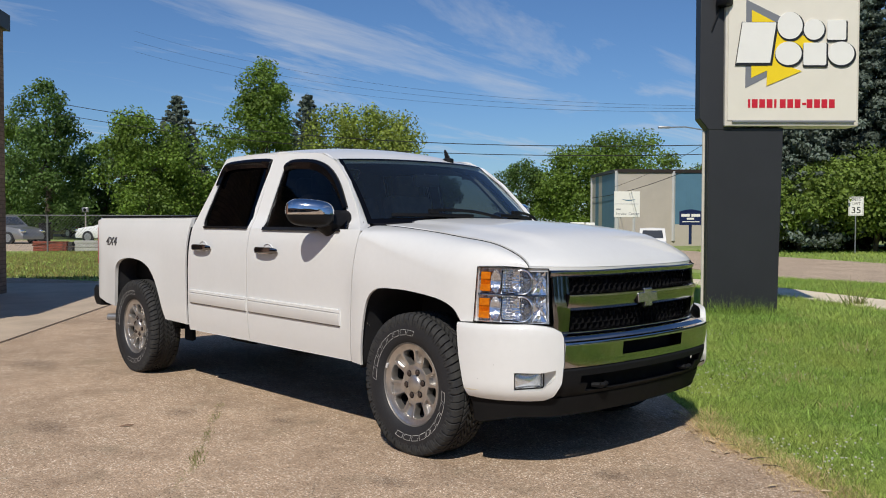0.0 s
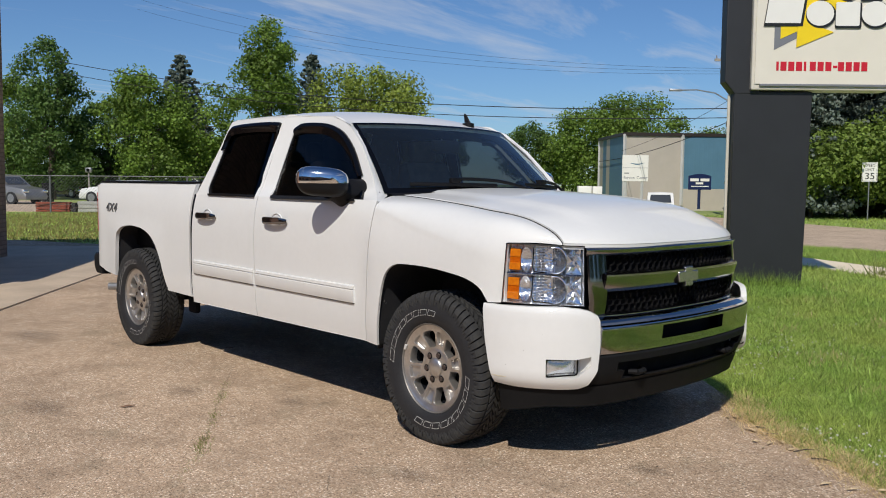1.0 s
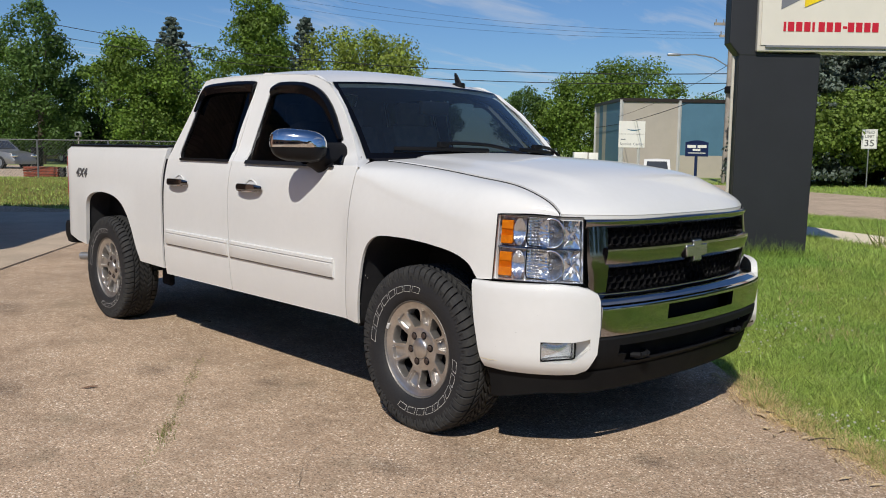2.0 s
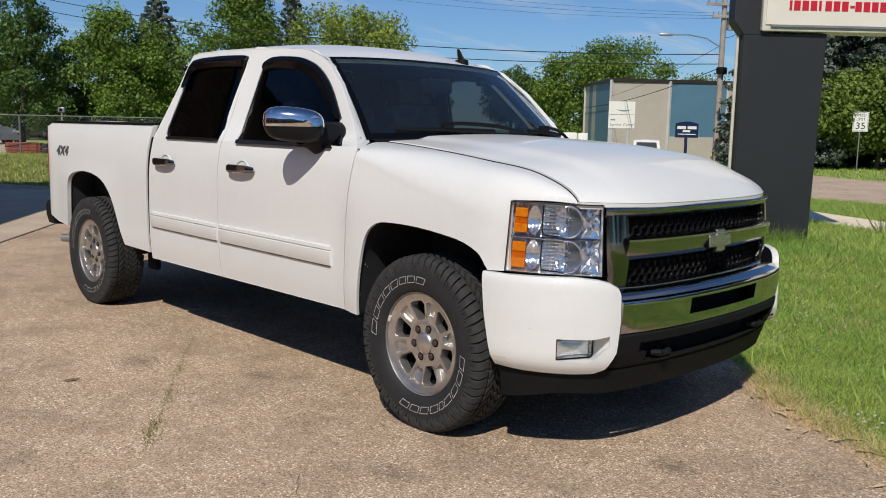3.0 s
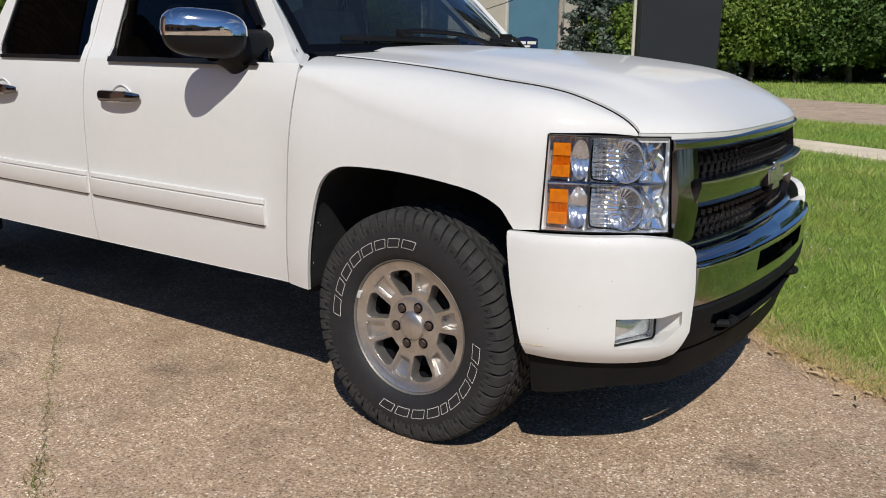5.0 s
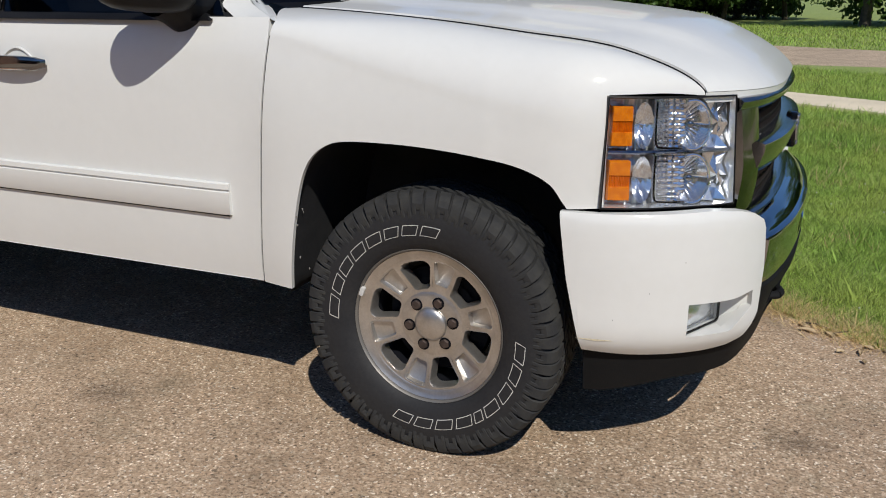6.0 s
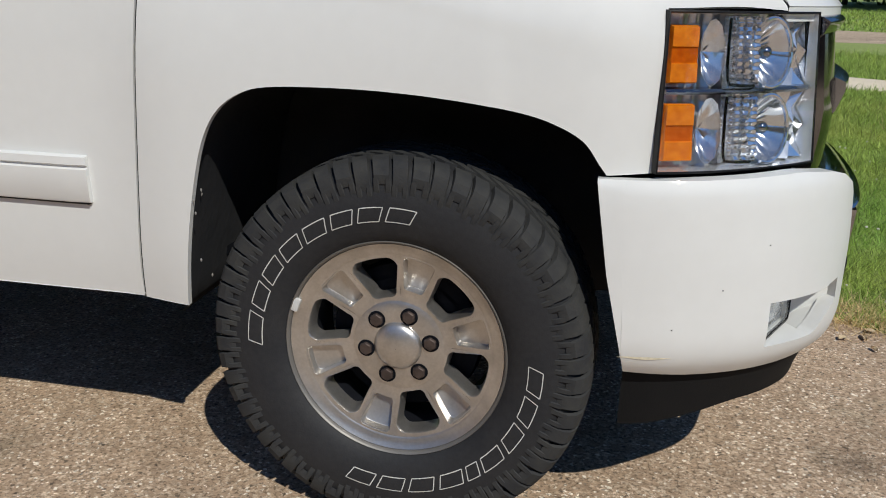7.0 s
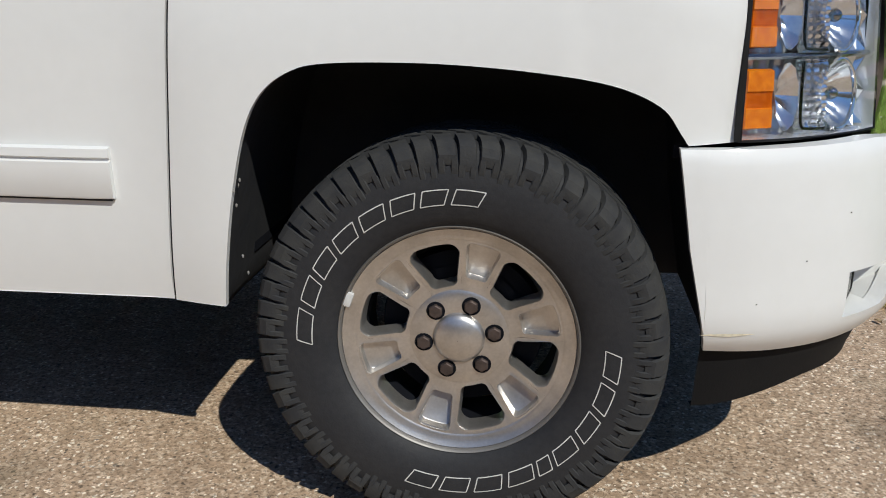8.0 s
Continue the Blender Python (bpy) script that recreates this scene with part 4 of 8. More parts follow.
def door_f(bm):
    grid = side_grid([(-1.752, .455), (-.568, .455)], [(-1.752, 1.25), (-.491, 1.25)], 0.05)
    skin(bm, grid)
    skin(bm, side_grid(spline(OUT_F, 4), spline(IN_F, 4), 0.08, rows=3))
    bmesh.ops.remove_doubles(bm, verts=bm.verts[:], dist=0.0005)
    hem(bm, (0, .03, 0), lambda e: all(abs(v.co.z - 1.25) < .001 for v in e.verts))


def door_r(bm):
    skin(bm, side_grid([(-2.665, .455), (-1.7590, .455)], [(-2.62, 1.25), (-1.7590, 1.25)], 0.05))
    skin(bm, side_grid(spline(OUT_R, 4), spline(IN_R, 4), 0.08, rows=3))
    bmesh.ops.remove_doubles(bm, verts=bm.verts[:], dist=0.0005)
    hem(bm, (0, .03, 0), lambda e: all(abs(v.co.z - 1.25) < .001 for v in e.verts))


def grown(line, d):
    cx, cz = sum(p[0] for p in line) / len(line), sum(p[1] for p in line) / len(line)
    return [(cx + (x - cx) * (1 + d / abs(x - cx) if abs(x - cx) > .05 else 1), cz + (z - cz) * (1 + d / abs(z - cz) if abs(z - cz) > .05 else 1)) for x, z in line]


def frame_trim(outer, inner):
    """Dark lining inside a door's window frame."""
    def build(bm):
        skin(bm, side_grid(spline(outer, 4), spline(inner, 4), 0.08, rows=3, proud=-.034))
    return build


doors_f = both("front_door", door_f, WHITE, bevel=0.0015)
doors_r = both("rear_door", door_r, WHITE, bevel=0.0015)
both("frame_trim", frame_trim(grown(OUT_F, -.02), grown(IN_F, -.012)), DASH, doors_f, "charcoal inner window trim")
both("frame_trim", frame_trim(grown(OUT_R, -.02), grown(IN_R, -.012)), DASH, doors_r, "charcoal inner window trim")


def window(line):
    def build(bm):
        mid = (sum(p[0] for p in line) / len(line), 1.25)
        c = [(mid[0] + (p[0] - mid[0]) * .02, 1.45) for p in line]
        a, b = pair([*line, line[0]], [*c, c[0]], 0.06)
        vs = [bm.verts.new((x, -half(x, z) + .016, z)) for x, z in a[:-1]]
        bm.faces.new(vs)
        bmesh.ops.triangulate(bm, faces=bm.faces[:])
        face_out(bm, (-1.6, 0, 1.4))
    return build


for lines, doors in ((IN_F, doors_f), (IN_R, doors_r)):
    both("side_window", window(grown(spline(lines, 4), .012)), TINT_FRONT if lines is IN_F else TINT, doors, "dark tinted side window glass")

    def seal(bm, line=lines):
        inner = [(x + (-1.15 - x if lines is IN_F else -2.1 - x) * .035, z + (1.47 - z) * .055) for x, z in line]
        wide, inner = spline(grown(line, .002), 4), spline(inner, 4)
        skin(bm, [[(x, -half(x, z) + .006, z) for x, z in (p, q)] for p, q in zip([*wide, wide[0]], [*inner, inner[0]])])
        hem(bm, (0, .012, 0))
    both("window_seal", seal, BLACK, doors)

    # black strip along the window's foot
    def belt(bm, ends=(-.70, -1.592, 1.0) if lines is IN_F else (-1.802, -2.43, .45)):
        k = ends[2]
        sweep(bm, [(x, -half(x, 1.249) - .001, 1.249) for x in np.linspace(ends[0], ends[1], 24)], [(-.012, -.010 * k), (.003, -.010 * k), (.007, -.004 * k), (.005, .009), (-.012, .011)])
    both("belt_strip", belt, BLACK, doors)

    # smoked rain visor over the window's top
    def visor(bm, line=lines, first=lines is IN_F):
        top = line[1:8] if first else line[1:9]
        lo = [(x + (-1.25 - x) * .06, z - .052) for x, z in top] if first else [(x + (-2.07 - x) * .05, z - .05) for x, z in top]
        if first:
            lo[0] = (top[0][0] - .045, top[0][1] + .005)
            lo[1] = (top[1][0] - .05, top[1][1] - .03)
        else:
            top, lo = top[1:], lo[1:]
            lo[-1] = (top[-1][0] + .03, top[-1][1] + .03)
        hi = [(x + (.012 if first else 0), z + .016) for x, z in top]
        a, b = pair(spline(lo, 4), spline(hi, 4), 0.06)
        skin(bm, [[(p[0] + (q[0] - p[0]) * t, -half(q[0], p[1] + (q[1] - p[1]) * t) - .022 * math.sin(math.pi * min(1, 1.15 - t)) - .004, p[1] + (q[1] - p[1]) * t) for t in (0, .25, .5, .75, 1)] for p, q in zip(a, b)])
        hem(bm, (0, .012, 0))
    both("window_visor", visor, GLOSS_BLACK, doors, "smoked black rain visor")

    # body-side moulding
    def moulding(bm, first=lines is IN_F):
        a, b = ((-1.738, -.655) if first else (-2.615, -1.768))
        n = 26
        rows = []
        for i in range(n + 1):
            x = a + (b - a) * i / n
            top = .774 - (x + 2.6) * .006
            k = 0 if 0 < i < n else .004
            prof = [(-.101, 0), (-.101, .012), (-.097, .015), (-.034, .0155), (-.030, .0155), (-.0265, .009), (-.0235, .009), (-.020, .0155), (-.004, .014), (0, 0)]
            rows.append([(x, -half(x, top + dz) - max(dy - k, 0) + (.004 if dy == 0 else 0), top + dz) for dz, dy in prof])
        vs = skin(bm, rows)
        bm.faces.new(vs[0]); bm.faces.new(vs[-1][::-1])
        bmesh.ops.recalc_face_normals(bm, faces=bm.faces[:])
    both("side_moulding", moulding, WHITE, doors)

    # thin black line painted as the shadow under the moulding
    def moulding_foot(bm, first=lines is IN_F):
        a, b = ((-1.73, -.66) if first else (-2.60, -1.776))
        top = [(x, .774 - (x + 2.6) * .006 - .101) for x in np.linspace(a, b, 22)]
        sweep(bm, [(x, -half(x, z) - .004, z - .002) for x, z in top], [(-.006, -.0022), (.005, -.0022), (.005, .0022), (-.006, .0022)])
    both("moulding_seal", moulding_foot, BLACK, doors)

    # chrome door handle with its cup
    hx = -1.485 if lines is IN_F else -2.405

    def cup(bm, hx=hx):
        ring = lambda w, h, d: [(hx + w / 2 * math.cos(t) * (1 - .42 * max(0, math.sin(t)) ** .5), -half(hx, 1.10) - d, 1.106 + h / 2 * math.sin(t)) for t in (2 * math.pi * k / 28 for k in range(28))]
        rows = [ring(.178, .090, -.004), ring(.175, .088, .002), ring(.166, .080, .003), ring(.150, .070, -.003), ring(.09, .045, -.014), ring(.01, .005, -.018)]
        skin(bm, [list(c) + [c[0]] for c in rows])
        bmesh.ops.remove_doubles(bm, verts=bm.verts[:], dist=0.0004)
        bmesh.ops.recalc_face_normals(bm, faces=bm.faces[:])

    def handle(bm, hx=hx):
        """Squared grip across the cup."""
        rows = []
        for i in range(21):
            t = i / 20
            x = hx - .136 + .274 * t
            e = min(1, min(t, 1 - t) / .06) ** .5
            bow = .014 + .022 * math.sin(math.pi * t) ** .4
            h = .050 * max(.25, 1 - abs(2 * t - 1) ** 7) ** .5 * (1 - .08 * t)
            row = []
            for k in range(13):
                a = 2 * math.pi * k / 12
                c, s = math.cos(a), math.sin(a)
                row.append((x, -half(x, 1.10) - bow - .011 * math.copysign(abs(c) ** .6, c) * e, 1.100 + h / 2 * math.copysign(abs(s) ** .6, s)))
            rows.append(row)
        skin(bm, rows)
        bmesh.ops.remove_doubles(bm, verts=bm.verts[:], dist=0.0004)
        bmesh.ops.holes_fill(bm, edges=bm.edges[:])
        bmesh.ops.recalc_face_normals(bm, faces=bm.faces[:])

    # bright tube modelled as the highlight line along the grip
    def highlight_line(bm, hx=hx):
        for i in range(12):
            q = []
            for t in (i / 12, (i + 1) / 12):
                x = hx - .116 + .232 * t
                q.append((x, -half(x, 1.10) - .022 - .022 * math.sin(math.pi * min(max(t, .02), .98)) ** .4, 1.082))
            tube(bm, q[0], q[1], .0035, seg=6)
    both("handle_cup", cup, WHITE, doors, "white recessed handle cup")
    both("door_handle", handle, HANDLE, doors, "smoky chrome door handle")
    both("handle_strip", highlight_line, CHROME, doors)


# bed side with the rear arch
ARCH_R = [(-3.07, .50), (-3.115, .591), (-3.18, .748), (-3.247, .85), (-3.33, .915), (-3.464, .958), (-3.65, .978), (-3.811, .972), (-3.93, .945), (-3.995, .88), (-4.025, .70), (-4.055, .54)]


def bed_side(bm):
    arch = spline(ARCH_R, 4)
    bt = [-3.0, -3.08, -3.15, -3.22, -3.32, -3.46, -3.65, -3.81, -3.92, -3.99, -4.05, -4.12]
    top = curve([(i, x) for i, x in enumerate(bt)])
    a = [(-2.695, .49)] + arch + [(-4.27, .555), (-4.45, .60), (-4.57, .69), (-4.63, .82)]
    b = [-2.675] + [top(i / 4) for i in range(len(arch))] + [-4.30, -4.46, -4.57, -4.63]
    crest = lambda x: 1.318 - .045 * smooth01((-4.46 - x) / .17) ** 1.5
    skin(bm, side_grid(a, [(x, crest(x)) for x in b], 0.05, rows=18))
    # folded top rail
    top = [(x, -half(x, crest(x)), crest(x)) for x in np.linspace(-2.675, -4.63, 30)]
    skin(bm, [[(x, y, z), (x, y + .012, z + .008), (x, y + .09, z + .008), (x, -.80, z - .012)] for x, y, z in top])
    bmesh.ops.remove_doubles(bm, verts=bm.verts[:], dist=0.0008)
    hem(bm, (0, .03, 0))


both("bed_side", bed_side, WHITE, bevel=0.003)


def rail(bm):
    sweep(bm, [(x, -half(x, 1.318) + .055, 1.332) for x in np.linspace(-2.69, -4.48, 20)], [(-.05, -.006), (.052, -.006), (.048, .008), (.0, .012), (-.05, .008)])


both("bed_rail_cap", rail, BLACK, label="black plastic bed rail cap")


# hood
def hood(bm):
    grid = []
    crown = curve([(0, .002), (.04, .014), (.09, .026), (.16, .037), (.4, .053), (1, .040)])
    for i in range(45):
        s = i / 44
        s = s ** 1.25
        xe = .706 + (-.50 - .706) * s
        ye, ze = HOOD_LINE(xe)
        row = []
        for j in range(41):
            q = -1 + 2 * j / 40
            xf = .706 + .168 * (1 - abs(q) ** 4.2)
            xr = -.50 + .15 * (1 - q * q)
            x = xf + (xr - xf) * s
            k = 1 - abs(q) ** 2.2
            ridge = .016 * smooth01((.80 - abs(q)) / .12) * smooth01(s * 4) * (1 - .3 * s)
            z = ze + .003 + (crown(s) - .012) * k + ridge
            row.append((x, q * (ye - .007), z + .003))
        grid.append(row)
    skin(bm, grid)
    bmesh.ops.recalc_face_normals(bm, faces=bm.faces[:])
    hem(bm, (0, 0, -.03))


bm = bmesh.new()
hood(bm)
part("hood", bm, WHITE, truck, bevel=0.003)

# seam shade as black strips: hood edge, door's front edge, gap before the bed
def hood_seal(bm):
    pts = [(x, -HOOD_LINE(x)[0] - .001, HOOD_LINE(x)[1] + .0005) for x in np.linspace(.704, -.48, 60)]
    sweep(bm, pts, [(-.0022, -.012), (.0022, -.012), (.0022, .003), (-.0022, .003)])


both("hood_seal", hood_seal, VOID)


def door_seal(bm):
    grid = []
    for z in np.linspace(.46, 1.20, 24):
        xc = -.528 + (z - .85) * .098
        grid.append([(xc - .016, -half(xc - .016, z) + .004, z), (xc + .016, -half(xc + .016, z) + .004, z)])
    skin(bm, grid)


both("door_seal", door_seal, VOID)


def bed_gap(bm):
    skin(bm, [[(x, -half(x, z) + .012, z) for x in (-2.74, -2.60)] for z in np.linspace(.50, 1.25, 16)])


both("bed_gap", bed_gap, VOID)

# inner body: floor, firewall, cab shell behind the panels, engine bay walls
bm = bmesh.new()
for x0, x1, y, z0, z1 in ((-2.62, -.60, .90, .47, .95), (-.62, -.46, .78, .50, 1.17), (-.6, .70, .50, .52, 1.02), (-4.58, -2.72, .55, .55, .80)):
    box(bm, ((x0 + x1) / 2, 0, (z0 + z1) / 2), (x1 - x0, 2 * y, z1 - z0))
for s in (-1, 1):
    box(bm, (-1.9, s * .46, .47), (5.3, .09, .15))
    box(bm, (-2.63, s * .88, .9), (.03, .12, .7))
part("underbody", bm, VOID, truck, "black underbody and gap shade and frame")


def well(bm, cx=0.0, line=None):
    """Dark liner of a wheel arch."""
    grid = []
    for x, z in line:
        dx, dz = x - cx, z - .40
        k = 1.02
        grid.append([(cx + dx * k, -half(x, z) + .012, .40 + dz * k), (cx + dx * 1.03, -.80, .40 + dz * 1.05), (cx + dx * 1.03, -.52, .40 + dz * 1.05)])
    skin(bm, grid)
    vs = [bm.verts.new(g[2]) for g in grid]
    bm.faces.new(vs)
    bmesh.ops.remove_doubles(bm, verts=bm.verts[:], dist=0.0005)


LINER = mat("wheel arch liner", (0.026, 0.027, 0.030), 0.75, vary=0.5, vscale=14, bump=0.15, bscale=50, second=(0.034, 0.034, 0.036), spec=.2)
both("wheel_arch_liner", lambda b: well(b, 0.0, [(-.475, .42)] + spline(ARCH_F, 3) + [(.42, .60), (.455, .40)]), LINER)
both("wheel_arch_liner", lambda b: well(b, -3.645, spline(ARCH_R, 3)), LINER)

# roof
bm = bmesh.new()
zr = curve([(0, 1.712), (.10, 1.740), (.25, 1.765), (.5, 1.780), (.85, 1.782), (.96, 1.768), (1, 1.735)])
cr = curve([(0, .016), (.08, .036), (.2, .052), (.5, .068), (.85, .070), (1, .060)])
ye_r = curve([(0, .757), (.15, .768), (.3, .770), (1, .768)])
grid = []
for i in range(41):
    s = i / 40
    row = []
    for j in range(37):
        q = -1 + 2 * j / 36
        k = (1 - abs(q) ** 2.4)
        xf, xr = -.978 + .083 * (1 - abs(q) ** 2.6), -2.42 - .03 * (1 - q * q)
        row.append((xf + (xr - xf) * s, q * ye_r(s), zr(s) + cr(s) * k))
    grid.append(row)
skin(bm, grid)
bmesh.ops.recalc_face_normals(bm, faces=bm.faces[:])
hem(bm, (0, 0, -.03))
part("roof", bm, WHITE, truck, bevel=0.003)


# front pillar between door and windshield, cowl corner, gutter along the roof
def pillar(bm):
    out = [(-.489, 1.245), (-.609, 1.400), (-.775, 1.574), (-.950, 1.702), (-1.14, 1.764), (-1.5, 1.784), (-2.1, 1.789), (-2.35, 1.785), (-2.42, 1.765)]
    inn = [(-.518, -.886, 1.282), (-.620, -.858, 1.392), (-.752, -.819, 1.520), (-.905, -.773, 1.665)]
    inn += [(x, -ye_r((-1 - x) / 1.42) + .002, zr((-1 - x) / 1.42) - .001) for x in (-1.0, -1.42, -2.05, -2.33, -2.42)]
    a = [(x, -half(x, z) + .001, z) for x, z in out]
    a, b = pair(a, inn, 0.05)
    grid = []
    for p, q in zip(a, b):
        p, q = Vector(p), Vector(q)
        bulge = Vector((.35, -.5, .8)).normalized() * min(.022, (p - q).length * (.06 if q.x > -.96 else .09))
        grid.append([p + (q - p) * t + bulge * math.sin(math.pi * t) for t in (0, .15, .35, .55, .75, .9, 1)])
    skin(bm, grid)
    hem(bm, (0, .03, -.01))


both("roof_pillar", pillar, WHITE)


def pillar_trim(bm):
    low = [(-.60, -.815, 1.262), (-.70, -.790, 1.372), (-.83, -.752, 1.500), (-.98, -.708, 1.635), (-1.09, -.70, 1.655)]
    skin(bm, [[(x - .03, y - .03, z - .02), (x, y, z), (x - .005, y + .02, z - .012), (x - .045, y - .02, z - .03)] for x, y, z in spline(low, 4)])


both("pillar_trim", pillar_trim, DASH, label="charcoal windshield pillar trim")


def back_pillar(bm):
    """Rear cab wall beside the back window."""
    grid = []
    for t in np.linspace(0, 1, 12):
        z = .50 + (1.76 - .50) * t
        x = -2.662 if z < .5 else np.interp(z, [.455, 1.25, 1.30, 1.40, 1.58, 1.755], [-2.665, -2.62, -2.60, -2.555, -2.48, -2.42]) - .003
        w = half(-2.6, z) - .004
        grid.append([(x, -w, z), (x - .02, -w + .03, z), (x - .03, -.55, z), (x - .035, 0, z)])
    skin(bm, grid, drop=lambda i, j: j == 2 and 7 <= i < 11)


both("cab_back", back_pillar, WHITE)


def back_trim(bm):
    """Dark lining inside the rear cab wall."""
    back_pillar(bm)
    bmesh.ops.translate(bm, vec=(.034, .012, -.006), verts=bm.verts[:])


both("back_trim", back_trim, DASH, label="charcoal rear cab trim")

bm = bmesh.new()
skin(bm, [[(x - .032, y, z) for y in (-.56, 0, .56)] for x, z in ((-2.60, 1.29), (-2.53, 1.47), (-2.412, 1.77))])
part("back_window", bm, TINT, truck, "dark tinted back window glass")

# windshield
bm = bmesh.new()
grid = []
for i in range(33):
    t = i / 32
    row = []
    for j in range(57):
        q = -1 + 2 * j / 56
        x0, x1 = -.512 + .202 * (1 - abs(q) ** 2.6), -.978 + .083 * (1 - abs(q) ** 2.6)
        y0, y1 = .888 * q, .757 * q
        z0, z1 = 1.285 + .012 * (1 - q * q), 1.715 + .014 * (1 - abs(q) ** 2.4)
        b = .018 * math.sin(math.pi * t)
        row.append((x0 + (x1 - x0) * t + b, y0 + (y1 - y0) * t, z0 + (z1 - z0) * t + b * .5))
    grid.append(row)
skin(bm, grid)
face_out(bm, (-1.6, 0, 1.2))
part("windshield", bm, SCREEN, truck, "clear windshield glass").visible_shadow = True
# black frit band round the glass
bm = bmesh.new()
g = [[Vector(p) + Vector((.006, 0, .004)) for p in row] for row in grid]
skin(bm, [[g[i][j] - Vector((.004, 0, .003)) for j in range(57)] for i in range(33)], drop=lambda i, j: 2 <= i < 31 and 1 <= j < 55)
part("windshield_border", bm, GLOSS_BLACK, truck)

# cowl with two wipers
bm = bmesh.new()
rows = []
for j in range(25):
    q = -1 + 2 * j / 24
    rows.append([(-.512 + .202 * (1 - abs(q) ** 2.6) + .03, .885 * q, 1.288 + .010 * (1 - q * q)), (-.50 + .15 * (1 - q * q) + .03, .80 * q, 1.262 + .030 * (1 - q * q)), (-.50 + .15 * (1 - q * q) + .05, .80 * q, 1.18)])
skin(bm, rows)
part("cowl_grille", bm, BLACK, truck, "black plastic cowl")
def glass_pt(q, t, off=.022):
    """A place over the windshield: q across, t up."""
    x0, x1 = -.512 + .202 * (1 - abs(q) ** 2.6), -.978 + .083 * (1 - abs(q) ** 2.6)
    z0, z1 = 1.285 + .012 * (1 - q * q), 1.715 + .014 * (1 - abs(q) ** 2.4)
    b = .018 * math.sin(math.pi * t)
    return Vector((x0 + (x1 - x0) * t + b + off * .66, (.888 + (.757 - .888) * t) * q, z0 + (z1 - z0) * t + b * .5 + off * .75))


for blade, arm in ((((-.82, .085), (-.05, .055)), ((.32, -.03), (.10, .055), (-.06, .095), (-.34, .115), (-.46, .105))), (((.33, .075), (.93, .045)), ((.97, -.03), (.90, .045), (.78, .085), (.58, .095)))):
    round_prof = lambda r, h: [(r * math.cos(a), h * math.sin(a)) for a in (2 * math.pi * k / 8 for k in range(9))]
    bm = bmesh.new()
    sweep(bm, [glass_pt(u, t, .034) for u, t in spline(arm, 3)], round_prof(.010, .010))
    bmesh.ops.remove_doubles(bm, verts=bm.verts[:], dist=0.0004)
    wiper = part("wiper", bm, BLACK, truck, "black windshield wiper")
    bm = bmesh.new()
    sweep(bm, [glass_pt(blade[0][0] + (blade[1][0] - blade[0][0]) * k / 10, blade[0][1] + (blade[1][1] - blade[0][1]) * k / 10, .016) for k in range(11)], round_prof(.007, .012))
    bmesh.ops.remove_doubles(bm, verts=bm.verts[:], dist=0.0004)
    part("wiper_blade", bm, BLACK, wiper)
    bm = bmesh.new()
    box(bm, glass_pt(*arm[-1], .028), (.035, .075, .032), bevel=.006)
    part("blade_clip", bm, BLACK, wiper)


# side mirrors: chrome upper shell, black lower shell and foot
def shell(z0, z1, low):
    def build(bm):
        c = Vector((-.778, -1.125, 1.350))
        rows = []
        for i in range(13):
            ph = -math.pi / 2 + math.pi * i / 12
            row = []
            for k in range(33):
                th = 2 * math.pi * k / 32
                e = lambda v, p: math.copysign(abs(v) ** p, v)
                y = e(math.cos(th), .62) * math.cos(ph) ** .62 * .153
                x = e(math.sin(th), .75) * math.cos(ph) ** .62 * .095
                z = e(math.sin(ph), .70) * .086
                p = Vector((x * (1.0 if x > 0 else .45), y, z + .012 * (-y / .165)))
                p = Matrix.Rotation(radians(-42), 3, "Z") @ p
                row.append(c + p)
            rows.append(row)
        grid = [[Vector((p.x, p.y, min(max(p.z, z0), z1))) for p in r] for r in rows]
        if low:
            grid = [[Vector((c.x + (p.x - c.x) * .97, c.y + (p.y - c.y) * .97, p.z)) for p in r] for r in grid]
        skin(bm, grid)
        bmesh.ops.remove_doubles(bm, verts=bm.verts[:], dist=0.0015)
        bmesh.ops.recalc_face_normals(bm, faces=bm.faces[:])
    return build


mirrors = both("side_mirror", shell(1.18, 1.346, True), BLACK, truck, "black mirror housing with chrome cap")
both("mirror_cap", shell(1.341, 1.60, False), CHROME, mirrors, "chrome mirror cap")


def mirror_foot(bm):
    rows = []
    for t, (x, y, z, hx, hz) in enumerate(((-.800, -1.075, 1.300, .062, .050), (-.775, -1.035, 1.294, .062, .066), (-.758, -.995, 1.280, .066, .086), (-.758, -.865, 1.275, .078, .094))):
        rows.append([(x + hx * math.cos(a), y, z + hz * math.sin(a)) for a in (2 * math.pi * k / 20 for k in range(21))])
    skin(bm, rows)
    bmesh.ops.recalc_face_normals(bm, faces=bm.faces[:])


both("mirror_foot", mirror_foot, BLACK, mirrors)

# roof aerial: a round foot with a slim raked fin
bm = bmesh.new()
aerial_at = Vector((-.975, .385, 1.752))
for r0, r1, z0, z1 in ((.046, .044, -.03, .010), (.044, .022, .010, .017)):
    tube(bm, aerial_at + Vector((0, 0, z0)), aerial_at + Vector((0, 0, z1)), r0, r1, seg=20)
rows = []
for t in (0, .25, .5, .75, .93, 1):
    c, w = -.004 - .030 * t, (.031 - .019 * t) * (1 if t < .9 else .72)
    rows.append([aerial_at + Vector((c + w * math.cos(a), .010 * (1 - .6 * t) * math.sin(a), 0.014 + .066 * t)) for a in (2 * math.pi * k / 12 for k in range(13))])
skin(bm, rows)
